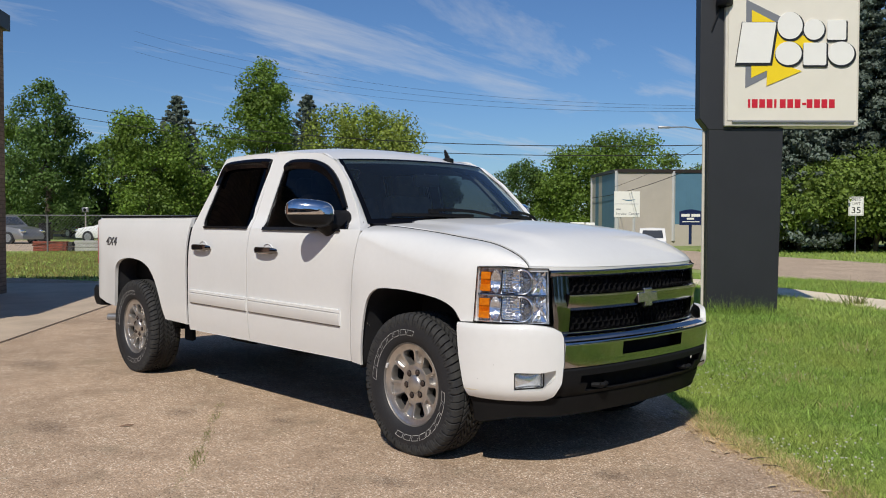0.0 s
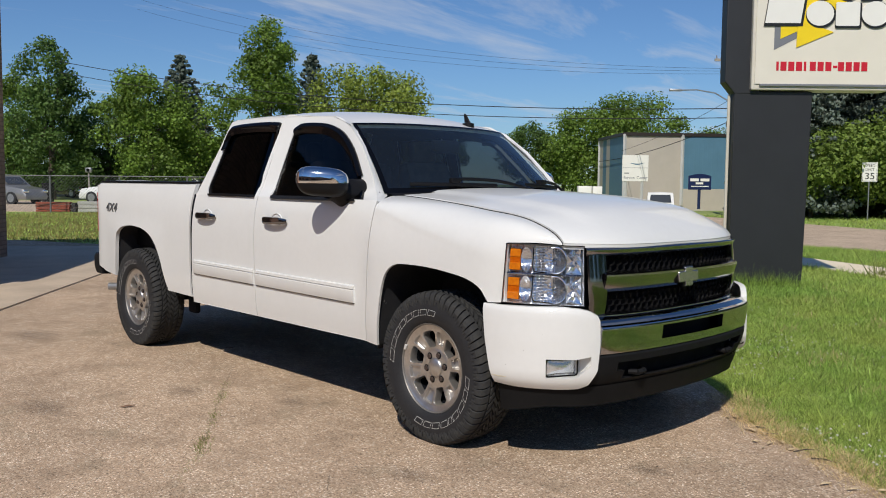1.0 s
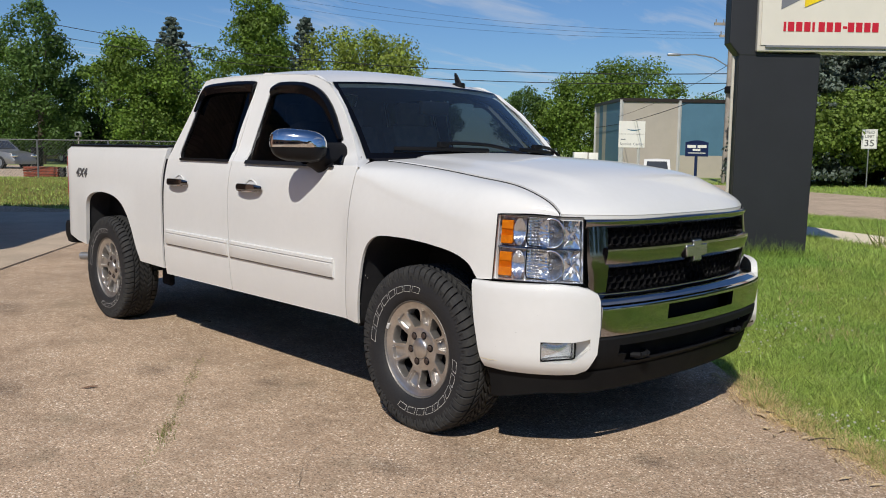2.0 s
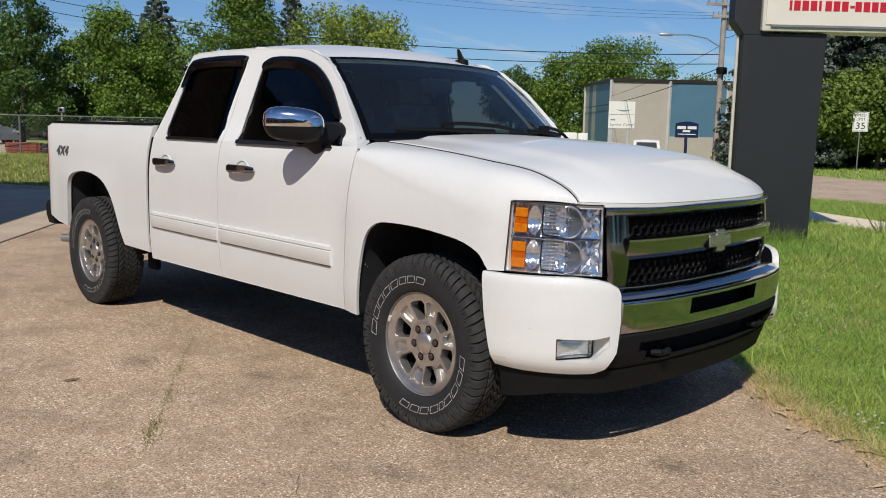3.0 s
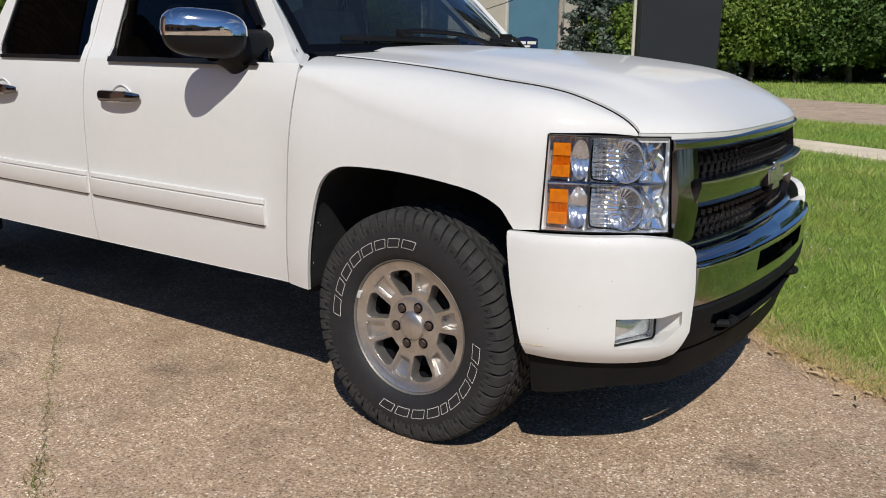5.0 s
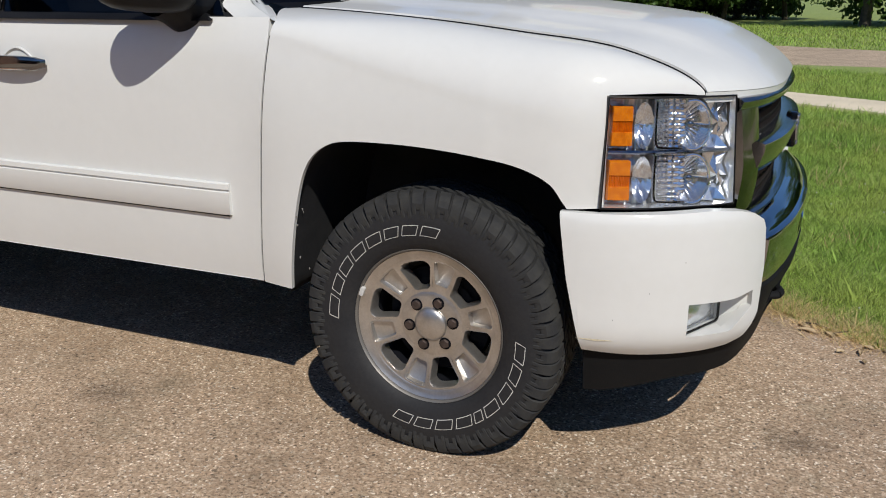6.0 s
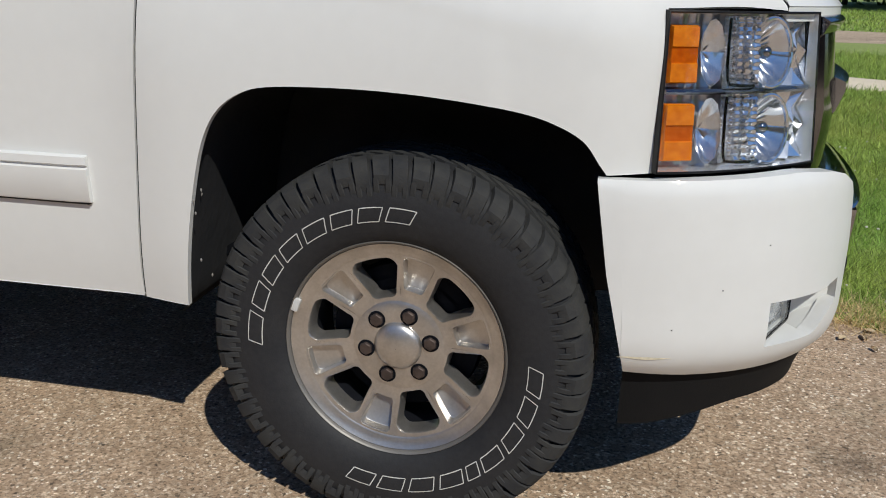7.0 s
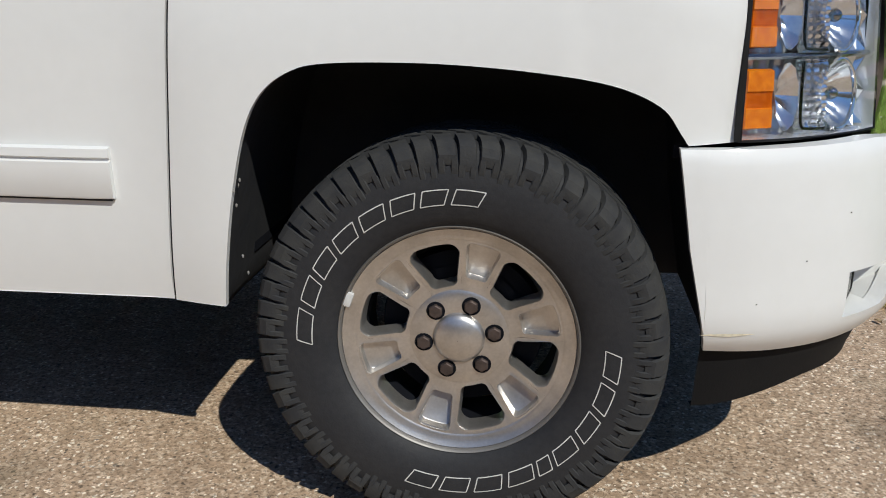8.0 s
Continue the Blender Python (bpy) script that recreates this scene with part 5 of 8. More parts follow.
bmesh.ops.remove_doubles(bm, verts=bm.verts[:], dist=.0004)
bmesh.ops.holes_fill(bm, edges=bm.edges[:])
bmesh.ops.recalc_face_normals(bm, faces=bm.faces[:])
part("roof_aerial", bm, BLACK, truck, "small black roof aerial")

# ---- truck front: bumper, grille, lamps ----
BUMPER_PTS = [(.388, -1.003), (.46, -1.000), (.55, -.983), (.685, -.924), (.797, -.83), (.874, -.715), (.927, -.5), (.953, -.25), (.962, 0)]
_arc = [0.0]
for p, q in zip(BUMPER_PTS[:-1], BUMPER_PTS[1:]):
    _arc.append(_arc[-1] + math.dist(p, q))
BUMPER = curve([(s, *p) for s, p in zip(_arc, BUMPER_PTS)])
S_MID = _arc[-1]
S_CAP = _arc[5] + .01


def bumper_pt(s, z, out):
    """A place on the bumper: s along its plan from the right wheel arch, out from the plan line."""
    left = s > S_MID
    s2 = 2 * S_MID - s if left else s
    a, b = BUMPER(max(s2 - .01, 0)), BUMPER(min(s2 + .01, S_MID))
    t = Vector((b[0] - a[0], b[1] - a[1])).normalized()
    p = BUMPER(s2)
    x, y = p[0] + t.y * 1.0 * out, p[1] - t.x * out
    return Vector((x, -y if left else y, z))


CAP_OUT = curve([(.37, -.055), (.395, -.030), (.43, -.006), (.50, .004), (.60, .004), (.70, .000), (.745, -.004), (.772, -.012), (.784, -.024)])
FOG_S, FOG_Z = (_arc[3] + .028, _arc[3] + .176), (.450, .540)


def end_cap(bm):
    lo = [(0.0, .770), (.026, .60), (.070, .40), (.2, .392), (.40, .392), (_arc[4] - .03, .392), (_arc[4] + .05, .396), (_arc[4] + .095, .415), (S_CAP - .012, .485), (S_CAP, .60)]
    hi = [(0.0, .776), (.012, .776), (.055, .776), (.2, .777), (.40, .780), (_arc[4] - .03, .779), (_arc[4] + .05, .772), (_arc[4] + .095, .762), (S_CAP - .012, .740), (S_CAP, .715)]
    lo, hi = pair(lo, hi, 0.014)
    n = 30
    flat = [[[p[0] + (q[0] - p[0]) * j / n, p[1] + (q[1] - p[1]) * j / n] for j in range(n + 1)] for p, q in zip(lo, hi)]
    s1 = FOG_S[1] + .078
    ja, jb = 6, 13
    inside = set()
    for i, col in enumerate(flat):
        s = col[8][0]
        t = min(max(0, (s - FOG_S[1]) / (s1 - FOG_S[1])), 1)
        z0, z1 = FOG_Z[0] + .064 * t ** .9, FOG_Z[1] + .014 * t
        za, zb = col[0][1], col[-1][1]
        if za > z0 - .012:
            continue
        for j in range(n + 1):
            if j <= ja:
                col[j][1] = za + (z0 - za) * j / ja
            elif j <= jb:
                col[j][1] = z0 + (z1 - z0) * (j - ja) / (jb - ja)
            else:
                col[j][1] = z1 + (zb - z1) * (j - jb) / (n - jb)
        if FOG_S[0] - .004 <= s <= s1:
            inside.add(i)
    grid = [[bumper_pt(s, z, CAP_OUT(z)) for s, z in c] for c in flat]

    def fog(i, j):
        return i in inside and i + 1 in inside and ja <= j < jb
    skin(bm, grid, drop=fog)
    bmesh.ops.recalc_face_normals(bm, faces=bm.faces[:])
    hem(bm, lambda c: Vector((0, .022, 0)) if c.x < .5 else Vector((-.022, .026, 0)))


caps = both("bumper_end_cap", end_cap, WHITE, label="white painted bumper end", bevel=0.003)


FOG_O, FOG_D, FOG_W = bumper_pt(FOG_S[0] + .004, 0, -.016), Vector((.42, .91, 0)).normalized(), .166
FOG_N = Vector((FOG_D.y, -FOG_D.x, 0))
FOG_TIP = FOG_S[1] + .078


def fog_pt(u, z, deep=0):
    """A place on the fog lamp's face, u from its outer edge, set back by deep."""
    return FOG_O + FOG_D * (FOG_W * u) - FOG_N * deep + Vector((0, 0, z))


def fog_well(bm):
    """The scooped recess round the fog lamp."""
    cols = []
    for i in range(15):
        f = i / 14
        s = FOG_S[0] - .006 + (FOG_TIP + .004 - FOG_S[0]) * f
        t = min(max(0, (s - FOG_S[1]) / (FOG_TIP - FOG_S[1])), 1)
        z0, z1 = FOG_Z[0] + .064 * t ** .9 - .003, FOG_Z[1] + .014 * t + .003
        if f < .66:
            p = fog_pt(f / .66 * 1.04 - .02, 0, .006)
        else:
            p = fog_pt(1.02, 0, .006).lerp(bumper_pt(FOG_TIP + .002, 0, -.012), smooth01((f - .66) / .34))
        rim = [bumper_pt(s, z, CAP_OUT(z) - .004) for z in (z0, z1)]
        cols.append([rim[0]] + [p + Vector((0, 0, z0 + (z1 - z0) * k / 4)) for k in range(5)] + [rim[1]])
    skin(bm, cols)
    bmesh.ops.recalc_face_normals(bm, faces=bm.faces[:])


both("fog_recess", fog_well, WHITE, caps)
FOG_CHROME = mat("fog lamp reflector", (0.90, 0.91, 0.92), 0.22, 0.75, vary=0.15, vscale=40, rvary=.05)


def fog_lamp(bm):
    rows = []
    for i in range(13):
        u = i / 12
        rows.append([fog_pt(u, z, .005 - .010 * (1 - (2 * u - 1) ** 2) * (1 - (j / 6 - 1) ** 2) + .0012 * (j % 2)) for j, z in enumerate(np.linspace(FOG_Z[0] + .006, FOG_Z[1] - .008, 13))])
    skin(bm, rows)
    bmesh.ops.recalc_face_normals(bm, faces=bm.faces[:])


def fog_lens(bm):
    rows = [[fog_pt(i / 6, z, -.008) for z in np.linspace(FOG_Z[0] + .004, FOG_Z[1] - .006, 5)] for i in range(7)]
    skin(bm, rows)
    face_out(bm, (0, 0, .5))


def fog_rim(bm):
    """Rounded surround of the lens."""
    a, b, c = FOG_Z[0] + .004, FOG_Z[1] - .006, .012
    loop = [(.0, a + c), (.02, a + .003), (.07, a), (.93, a), (.98, a + .003), (1, a + c), (1, b - c), (.98, b - .003), (.93, b), (.07, b), (.02, b - .003), (0, b - c)]
    for p, q in zip(loop, loop[1:] + loop[:1]):
        tube(bm, fog_pt(*p, -.006), fog_pt(*q, -.006), .0038, seg=6)


fogs = both("fog_lamp", fog_lamp, FOG_CHROME, caps, "rectangular fog lamp")
both("fog_lens", fog_lens, LENS, fogs)
both("fog_rim", fog_rim, GLOSS_BLACK, fogs)


def along(s0, s1, prof, n=60):
    """Swept strip on the bumper: prof of (out, z)."""
    bm = bmesh.new()
    vs = skin(bm, [[bumper_pt(s0 + (s1 - s0) * i / n, z, o) for o, z in prof] for i in range(n + 1)])
    bmesh.ops.recalc_face_normals(bm, faces=bm.faces[:])
    return bm


S0, S1 = S_CAP + .006, 2 * S_MID - S_CAP - .006
# chrome face with a slot in the middle, and the step above it
bm = bmesh.new()
N = 120
zz = [.550, .559, .572, .600, .668, .680, .688, .694]
oo = [-.016, -.004, -.001, .002, .008, .009, .005, -.010]
slot = lambda i, j: abs(S0 + (S1 - S0) * (i + .5) / N - S_MID) < .298 and j == 3
skin(bm, [[bumper_pt(S0 + (S1 - S0) * i / N, z, o) for o, z in zip(oo, zz)] for i in range(N + 1)], drop=slot)
bmesh.ops.recalc_face_normals(bm, faces=bm.faces[:])
hem(bm, (-.025, 0, 0))
part("bumper_chrome", bm, BUMPER_CHROME, truck, "polished chrome bumper bar")
bm = along(S0, S1, [(-.010, .694), (-.020, .708), (-.038, .719), (-.075, .727), (-.11, .729)])
part("bumper_step", bm, BUMPER_CHROME, truck, "chrome bumper top step")
# black sheet put in for the shade inside the slot
bm = along(S_MID - .30, S_MID + .30, [(-.07, .560), (-.07, .700)], 10)
part("bumper_slot", bm, VOID, truck)

# lower air dam with a wide intake and two tow hooks
bm = bmesh.new()
prof = [(-.012, .557), (.000, .546), (-.004, .515), (-.016, .470), (-.035, .425), (-.07, .385), (-.10, .345)]
grid = []
for i in range(N + 1):
    f = i / N
    s = _arc[4] + .065 + (2 * S_MID - 2 * (_arc[4] + .065)) * f
    edge = smooth01(min(f, 1 - f) / .10)
    top = .442 + .12 * min(1, max(0, (min(s, 2 * S_MID - s) - _arc[4] - .122) / .022))
    grid.append([bumper_pt(s, min(z, top - .002 * j), o - .012 * (1 - edge)) for j, (o, z) in enumerate(prof)])
flat_s = lambda i: abs(_arc[4] + .065 + (2 * S_MID - 2 * (_arc[4] + .065)) * (i + .5) / N - S_MID)
skin(bm, grid, drop=lambda i, j: j in (2, 3) and flat_s(i) < .60 - .05 * (j - 2))
bmesh.ops.recalc_face_normals(bm, faces=bm.faces[:])
hem(bm, (-.05, 0, 0))
part("air_dam", bm, GREY_PLASTIC, truck, "dark grey plastic air dam", bevel=0.003)
# black sheet gives the intake its shade
bm = along(S_MID - .62, S_MID + .62, [(-.075, .42), (-.07, .53)], 30)
part("air_intake", bm, VOID, truck)
for s in (-1, 1):
    bm = bmesh.new()
    c = bumper_pt(S_MID + s * .43, .452, -.055)
    rr = [(c.x, c.y - .055, c.z), (c.x + .035, c.y - .03, c.z), (c.x + .042, c.y, c.z), (c.x + .035, c.y + .03, c.z), (c.x, c.y + .055, c.z)]
    for p, q in zip(rr[:-1], rr[1:]):
        tube(bm, p, q, .013, seg=8)
    part("tow_hook", bm, GREY_PLASTIC, truck, "grey steel tow hook")
# flexible valance under it
bm = bmesh.new()
grid = []
for i in range(N + 1):
    f = i / N
    s = .072 + (2 * S_MID - .144) * f
    dip = .300 - .040 * (1 - smooth01(min(f, 1 - f) / .13))
    grid.append([bumper_pt(s, z, o) for o, z in ((-.05, .400), (-.055, .375), (-.075, dip + .02), (-.08, dip), (-.10, dip))])
skin(bm, grid)
bmesh.ops.recalc_face_normals(bm, faces=bm.faces[:])
part("valance", bm, SCUFFED, truck, "scuffed dark plastic valance")
# filler behind the bumper
bm = bmesh.new()
skin(bm, [[bumper_pt(.10 + (2 * S_MID - .20) * i / 40, z, -.13) for z in (.36, .55, .72)] for i in range(41)])
part("bumper_core", bm, VOID, truck)

# grille: swept chrome bars on the nose's curve
GRILLE = curve([(-.71, .772), (-.66, .797), (-.58, .823), (-.45, .848), (-.25, .866), (0, .873), (.25, .866), (.45, .848), (.58, .823), (.66, .797), (.71, .772)])


def nose(y, z, back=0.0):
    return (GRILLE(y) - back + .02 * (1 - abs((z - .86) / .18)), y, z)


def bar(z0, z1, y0=-.70, y1=.70, depth=.045, bulge=.016):
    bm = bmesh.new()
    h = z1 - z0
    prof = [(-depth, -h / 2), (-.010, -h / 2), (-.002, -h / 2 + .005), (bulge * .45, -h * .2), (bulge, h * .22), (bulge * .95, h / 2 - .009), (.002, h / 2 - .001), (-.008, h / 2), (-depth, h / 2)]
    sweep(bm, [nose(y, (z0 + z1) / 2) for y in np.linspace(y0, y1, 49)], prof)
    return bm


grille = part("grille_frame", bar(1.008, 1.052), GRILLE_CHROME, truck, "chrome grille surround", angle=50)
part("grille_bar", bar(.838, .932, -.62, .62, bulge=.024), GRILLE_CHROME, grille, angle=50)
part("grille_bar", bar(.684, .738), GRILLE_CHROME, grille, angle=50)


def post(bm):
    rows = []
    for j in range(13):
        y = -.698 + .105 * j / 12
        rows.append([Vector(nose(y, z)) + Vector((.006 * math.sin(math.pi * j / 12) ** .5 - (.03 if j in (0, 12) else 0), 0, 0)) for z in np.linspace(.70, 1.05, 9)])
    skin(bm, rows)
    bmesh.ops.recalc_face_normals(bm, faces=bm.faces[:])


both("grille_post", post, HANDLE, [grille, grille])
# black sheet as the shade behind the grille openings
bm = bmesh.new()
skin(bm, [[nose(y, z, .075) for z in (.70, .86, 1.04)] for y in np.linspace(-.66, .66, 25)])
part("grille_back", bm, VOID, grille)
# honeycomb: long hexagonal cells in rows
HONEY = mat("black honeycomb plastic", (0.010, 0.010, 0.011), 0.22, vary=0.2, vscale=30)
for z0, z1 in ((.930, 1.012), (.735, .842)):
    bm = bmesh.new()
    dy, dz = .046, .0285
    for r in range(int((z1 - z0) / dz) + 2):
        z = z0 + r * dz
        for c in range(int(1.22 / dy) + 1):
            y = -.61 + c * dy + (dy / 2 if r % 2 else 0)
            # the two slanted edges and the upright one that start at each cell's foot
            for y2, z2 in ((y - dy / 2, z + dz * .34), (y + dy / 2, z + dz * .34), (y, z - dz * .66)):
                if abs(y2) > .615 or z2 > z1 + .004 or z2 < z0 - .004 or z > z1 + .004:
                    continue
                a, b = Vector(nose(y, z, .030)), Vector(nose(y2, z2, .030))
                d = (b - a).normalized()
                o = Vector((0, -d.z, d.y)) * .0034
                deep = Vector((.010, 0, 0))
                vs = [bm.verts.new(p) for p in (a - o - deep, a + Vector((.002, 0, 0)), a + o - deep, b - o - deep, b + Vector((.002, 0, 0)), b + o - deep)]
                bm.faces.new((vs[0], vs[1], vs[4], vs[3])); bm.faces.new((vs[1], vs[2], vs[5], vs[4]))
    part("grille_mesh", bm, HONEY, grille, "black honeycomb grille mesh", smooth=False)

# plain emblem on the bar
bm = bmesh.new()
for k, (g, d, z) in enumerate(((1.0, .0, 0),)):
    pts = [(-.098, -.026), (-.036, -.026), (-.042, -.048), (.034, -.048), (.028, -.026), (.092, -.026), (.098, .026), (.036, .026), (.042, .048), (-.034, .048), (-.028, .026), (-.092, .026)]
    pts = [(-y * .96, z * .98) for y, z in pts]
    front = [bm.verts.new((nose(0, .885)[0] + .031 - .25 * y * y, y, .885 + z)) for y, z in pts]
    back = [bm.verts.new((nose(0, .885)[0] + .015, y * 1.06, .885 + z * 1.1)) for y, z in pts]
    bm.faces.new(front)
    for i in range(12):
        bm.faces.new((front[i], front[(i + 1) % 12], back[(i + 1) % 12], back[i]))
bmesh.ops.recalc_face_normals(bm, faces=bm.faces[:])
EMBLEM = mat("brushed silver emblem", (0.42, 0.43, 0.44), 0.25, 0.9, vary=0.1, vscale=40)
part("emblem", bm, EMBLEM, grille, "plain silver emblem", bevel=0.003)
bm = bmesh.new()
for y, z, w, h in ((0, .885, .196, .066), (0, .885, .092, .112)):
    box(bm, (nose(0, .885)[0] + .006, y, z), (.036, w, h), bevel=.008)
part("emblem_base", bm, GLOSS_BLACK, grille)

# headlamps
LAMP_PTS = [(.492, -.942), (.55, -.912), (.62, -.862), (.69, -.798), (.735, -.750), (.772, -.700)]
_la = [0.0]
for p, q in zip(LAMP_PTS[:-1], LAMP_PTS[1:]):
    _la.append(_la[-1] + math.dist(p, q))
LAMP = curve([(s / _la[-1], *p) for s, p in zip(_la, LAMP_PTS)])


def lamp_pt(u, v, out=0.0):
    """u from the outer edge inwards, v from the lamp's foot up."""
    x, y = LAMP(u)
    a, b = LAMP(max(u - .02, 0)), LAMP(min(u + .02, 1))
    t = Vector((b[0] - a[0], b[1] - a[1])).normalized()
    z0, z1 = .786 - .012 * u, 1.068 - .008 * u
    lean = .022 * (1 - v)
    n = Vector((t.y, -t.x))
    t *= (.014 * (1 - v) + .004) * (1 - u) ** 3
    return Vector((x - t.x + n.x * (out + lean), y - t.y + n.y * (out + lean), z0 + (z1 - z0) * v))


def lamp_ring(bm, steps):
    ring = [(u, 0) for u in np.linspace(0, 1, 14)] + [(1, v) for v in np.linspace(0, 1, 9)[1:]] + [(u, 1) for u in np.linspace(1, 0, 14)[1:]] + [(0, v) for v in np.linspace(1, 0, 9)[1:-1]]
    rows = []
    for o, g in steps:
        row = [lamp_pt(.5 + (u - .5) * (1 - 2 * g), .5 + (v - .5) * (1 - 2.8 * g), o) for u, v in ring]
        rows.append(row + [row[0]])
    skin(bm, rows)
    bmesh.ops.remove_doubles(bm, verts=bm.verts[:], dist=0.0003)
    bmesh.ops.recalc_face_normals(bm, faces=bm.faces[:])


lamps = both("headlamp", lambda b: lamp_ring(b, ((-.014, 0.0), (.003, 0.0), (.004, .006), (.001, .011))), BLACK, truck, "clear twin-stacked headlamp with amber side lens")
both("lamp_wall", lambda b: lamp_ring(b, ((.0008, .011), (-.006, .014), (-.058, .018))), LAMP_CHROME, lamps)


def lamp_back(bm):
    """Rippled bright lining behind the lens."""
    n = 48
    skin(bm, [[lamp_pt(.02 + .96 * k / n, v, -.052 + .003 * math.sin(k * 1.3) + .003 * math.sin(v * 40)) for v in np.linspace(.02, .98, 25)] for k in range(n + 1)])


both("lamp_interior", lamp_back, LAMP_CHROME, lamps)
for v0, v1 in ((.035, .484), (.524, .965)):
    def amber(bm, v0=v0 + .03, v1=v1 - .055):
        """Amber block: plain above and below, fluted upright across its middle."""
        n = 28
        lv = [v0, v0 + .01, v0 + (v1 - v0) * .34, v0 + (v1 - v0) * .36, v0 + (v1 - v0) * .62, v0 + (v1 - v0) * .64, v1 - .01, v1]
        rows = []
        for k in range(n + 1):
            u = .046 + (.190 - .046) * k / n
            e = -.010 if k in (0, n) else 0
            f = .004 if k % 2 else 0
            rows.append([lamp_pt(u, v, o + e) for v, o in zip(lv, (-.022, -.014, -.014, -.020 + f, -.020 + f, -.014, -.014, -.022))])
        skin(bm, rows)
        hem(bm, (-.015, .025, 0))
    both("amber_lens", amber, AMBER, lamps, "amber side lens with a fluted band", angle=25)

    vm, hv = (v0 + v1) / 2, (v1 - v0) / 2

    def dish(cu, ru, rv, deep, rim, ripple, sectors, rings=9):
        """An oval dish with fine facets round its centre."""
        def build(bm, vm=vm):
            rows = []
            for i in range(rings + 1):
                r = 1 - i / rings * .96
                rows.append([lamp_pt(cu + ru * r * math.cos(a), vm + rv * r * math.sin(a), rim - deep * (1 - r * r) + ripple * (k % 2 - .5) * r) for k, a in ((k, 2 * math.pi * k / sectors) for k in range(sectors + 1))])
            skin(bm, rows)
            face_out(bm, (2, -2, .9))
        return build
    both("lamp_cup", dish(.262, .070, hv * .93, .032, -.012, .0030, 20), REFLECTOR, lamps, angle=20)
    both("lamp_bowl", dish(.625, .142, hv * .97, .046, -.008, .0020, 48, 12), REFLECTOR, lamps, angle=24)

    def panel(bm, v0=v0, v1=v1):
        """Outer reflector: a shallow trough of small pillows."""
        rows = []
        for i in range(25):
            t = i / 24
            u = .350 + (.600 - .350) * t
            rows.append([lamp_pt(u, v0 + (v1 - v0) * j / 36, -.018 - .026 * math.sin(math.pi * min(t * .8 + .1, 1)) + (.0012 if j % 4 < 2 else -.0012) + (.0010 if i % 4 < 2 else -.0010)) for j in range(37)])
        skin(bm, rows)
    both("lamp_panel", panel, REFLECTOR, lamps, angle=30)

    def trim(bm, v0=v0, v1=v1):
        """Dark line down and under the outer reflector."""
        q = [lamp_pt(u, v, -.010) for u, v in spline([(.352, v1 - .01), (.346, vm), (.352, v0 + .05), (.40, v0 + .02), (.52, v0 + .012)], 4)]
        for a, b in zip(q[:-1], q[1:]):
            tube(bm, a, b, .0028, seg=6)
    both("lamp_trim", trim, GLOSS_BLACK, lamps)

    def rim(bm, vm=vm, hv=hv):
        """Bright ring round the inner side of the bowl."""
        q = [lamp_pt(.625 + .145 * math.cos(a), vm + hv * .98 * math.sin(a), -.006) for a in np.linspace(-1.9, 1.9, 25)]
        for a, b in zip(q[:-1], q[1:]):
            tube(bm, a, b, .0042, seg=8)
    both("lamp_rim", rim, REFLECTOR, lamps)

    def facets(bm, v0=v0, v1=v1, vm=vm):
        """Corner reflector cut like a star."""
        border = [(.775, v1), (.84, v1), (.905, v1), (.972, v1), (.972, vm + .11), (.972, vm), (.972, vm - .11), (.972, v0), (.905, v0), (.84, v0), (.775, v0), (.775, vm - .1), (.778, vm + .1)]
        c = bm.verts.new(lamp_pt(.868, vm + .015, -.016))
        ring = [bm.verts.new(lamp_pt(u, v, -.018 if k % 2 else -.036)) for k, (u, v) in enumerate(border)]
        mid = [bm.verts.new(lamp_pt(.868 + (u - .868) * .5, vm + (v - vm) * .5, -.040 if k % 2 else -.026)) for k, (u, v) in enumerate(border)]
        n = len(border)
        for k in range(n):
            k2 = (k + 1) % n
            bm.faces.new((c, mid[k], mid[k2]))
            bm.faces.new((mid[k], ring[k], ring[k2])); bm.faces.new((mid[k], ring[k2], mid[k2]))
        face_out(bm, (2, -2, .9))
    both("lamp_facets", facets, REFLECTOR, lamps, angle=5)

    def bulb(bm, vm=vm):
        c = lamp_pt(.625, vm, -.056); q = lamp_pt(.625, vm, -.022)
        tube(bm, c, q, .013, .011, 16)
        bmesh.ops.create_uvsphere(bm, u_segments=14, v_segments=8, radius=.0125, matrix=Matrix.Translation(q))
    both("lamp_bulb", bulb, DARK_CHROME, lamps)


def lamp_bar(bm):
    skin(bm, [[lamp_pt(u, .484, -.04), lamp_pt(u, .488, -.012), lamp_pt(u, .505, -.008), lamp_pt(u, .522, -.012), lamp_pt(u, .526, -.04)] for u in np.linspace(.03, .975, 14)])


both("lamp_bar", lamp_bar, DARK_CHROME, lamps)


def lamp_lens(bm):
    skin(bm, [[lamp_pt(u, v, .0005 + .006 * math.sin(math.pi * v)) for v in np.linspace(.03, .97, 9)] for u in np.linspace(.02, .98, 16)])
    face_out(bm, (0, 0, .9))


both("lamp_lens", lamp_lens, LENS, lamps)


def lamp_gap(bm):
    """Black strip painted as the shade between fender, lamp and bumper."""
    skin(bm, [[(x, -min(half(x, z), 2) + .03, z) for z in (.755, .778)] for x in np.linspace(.38, .78, 18)])


both("front_seam", lamp_gap, VOID)

# ---- truck rear ----
bm = bmesh.new()
grid = []
for z in np.linspace(.62, 1.318, 12):
    grid.append([(-4.635 - .02 * math.sin(math.pi * (z - .6) / .75), y, z) for y in np.linspace(-.76, .76, 12)])
skin(bm, grid)
hem(bm, (.05, 0, 0))
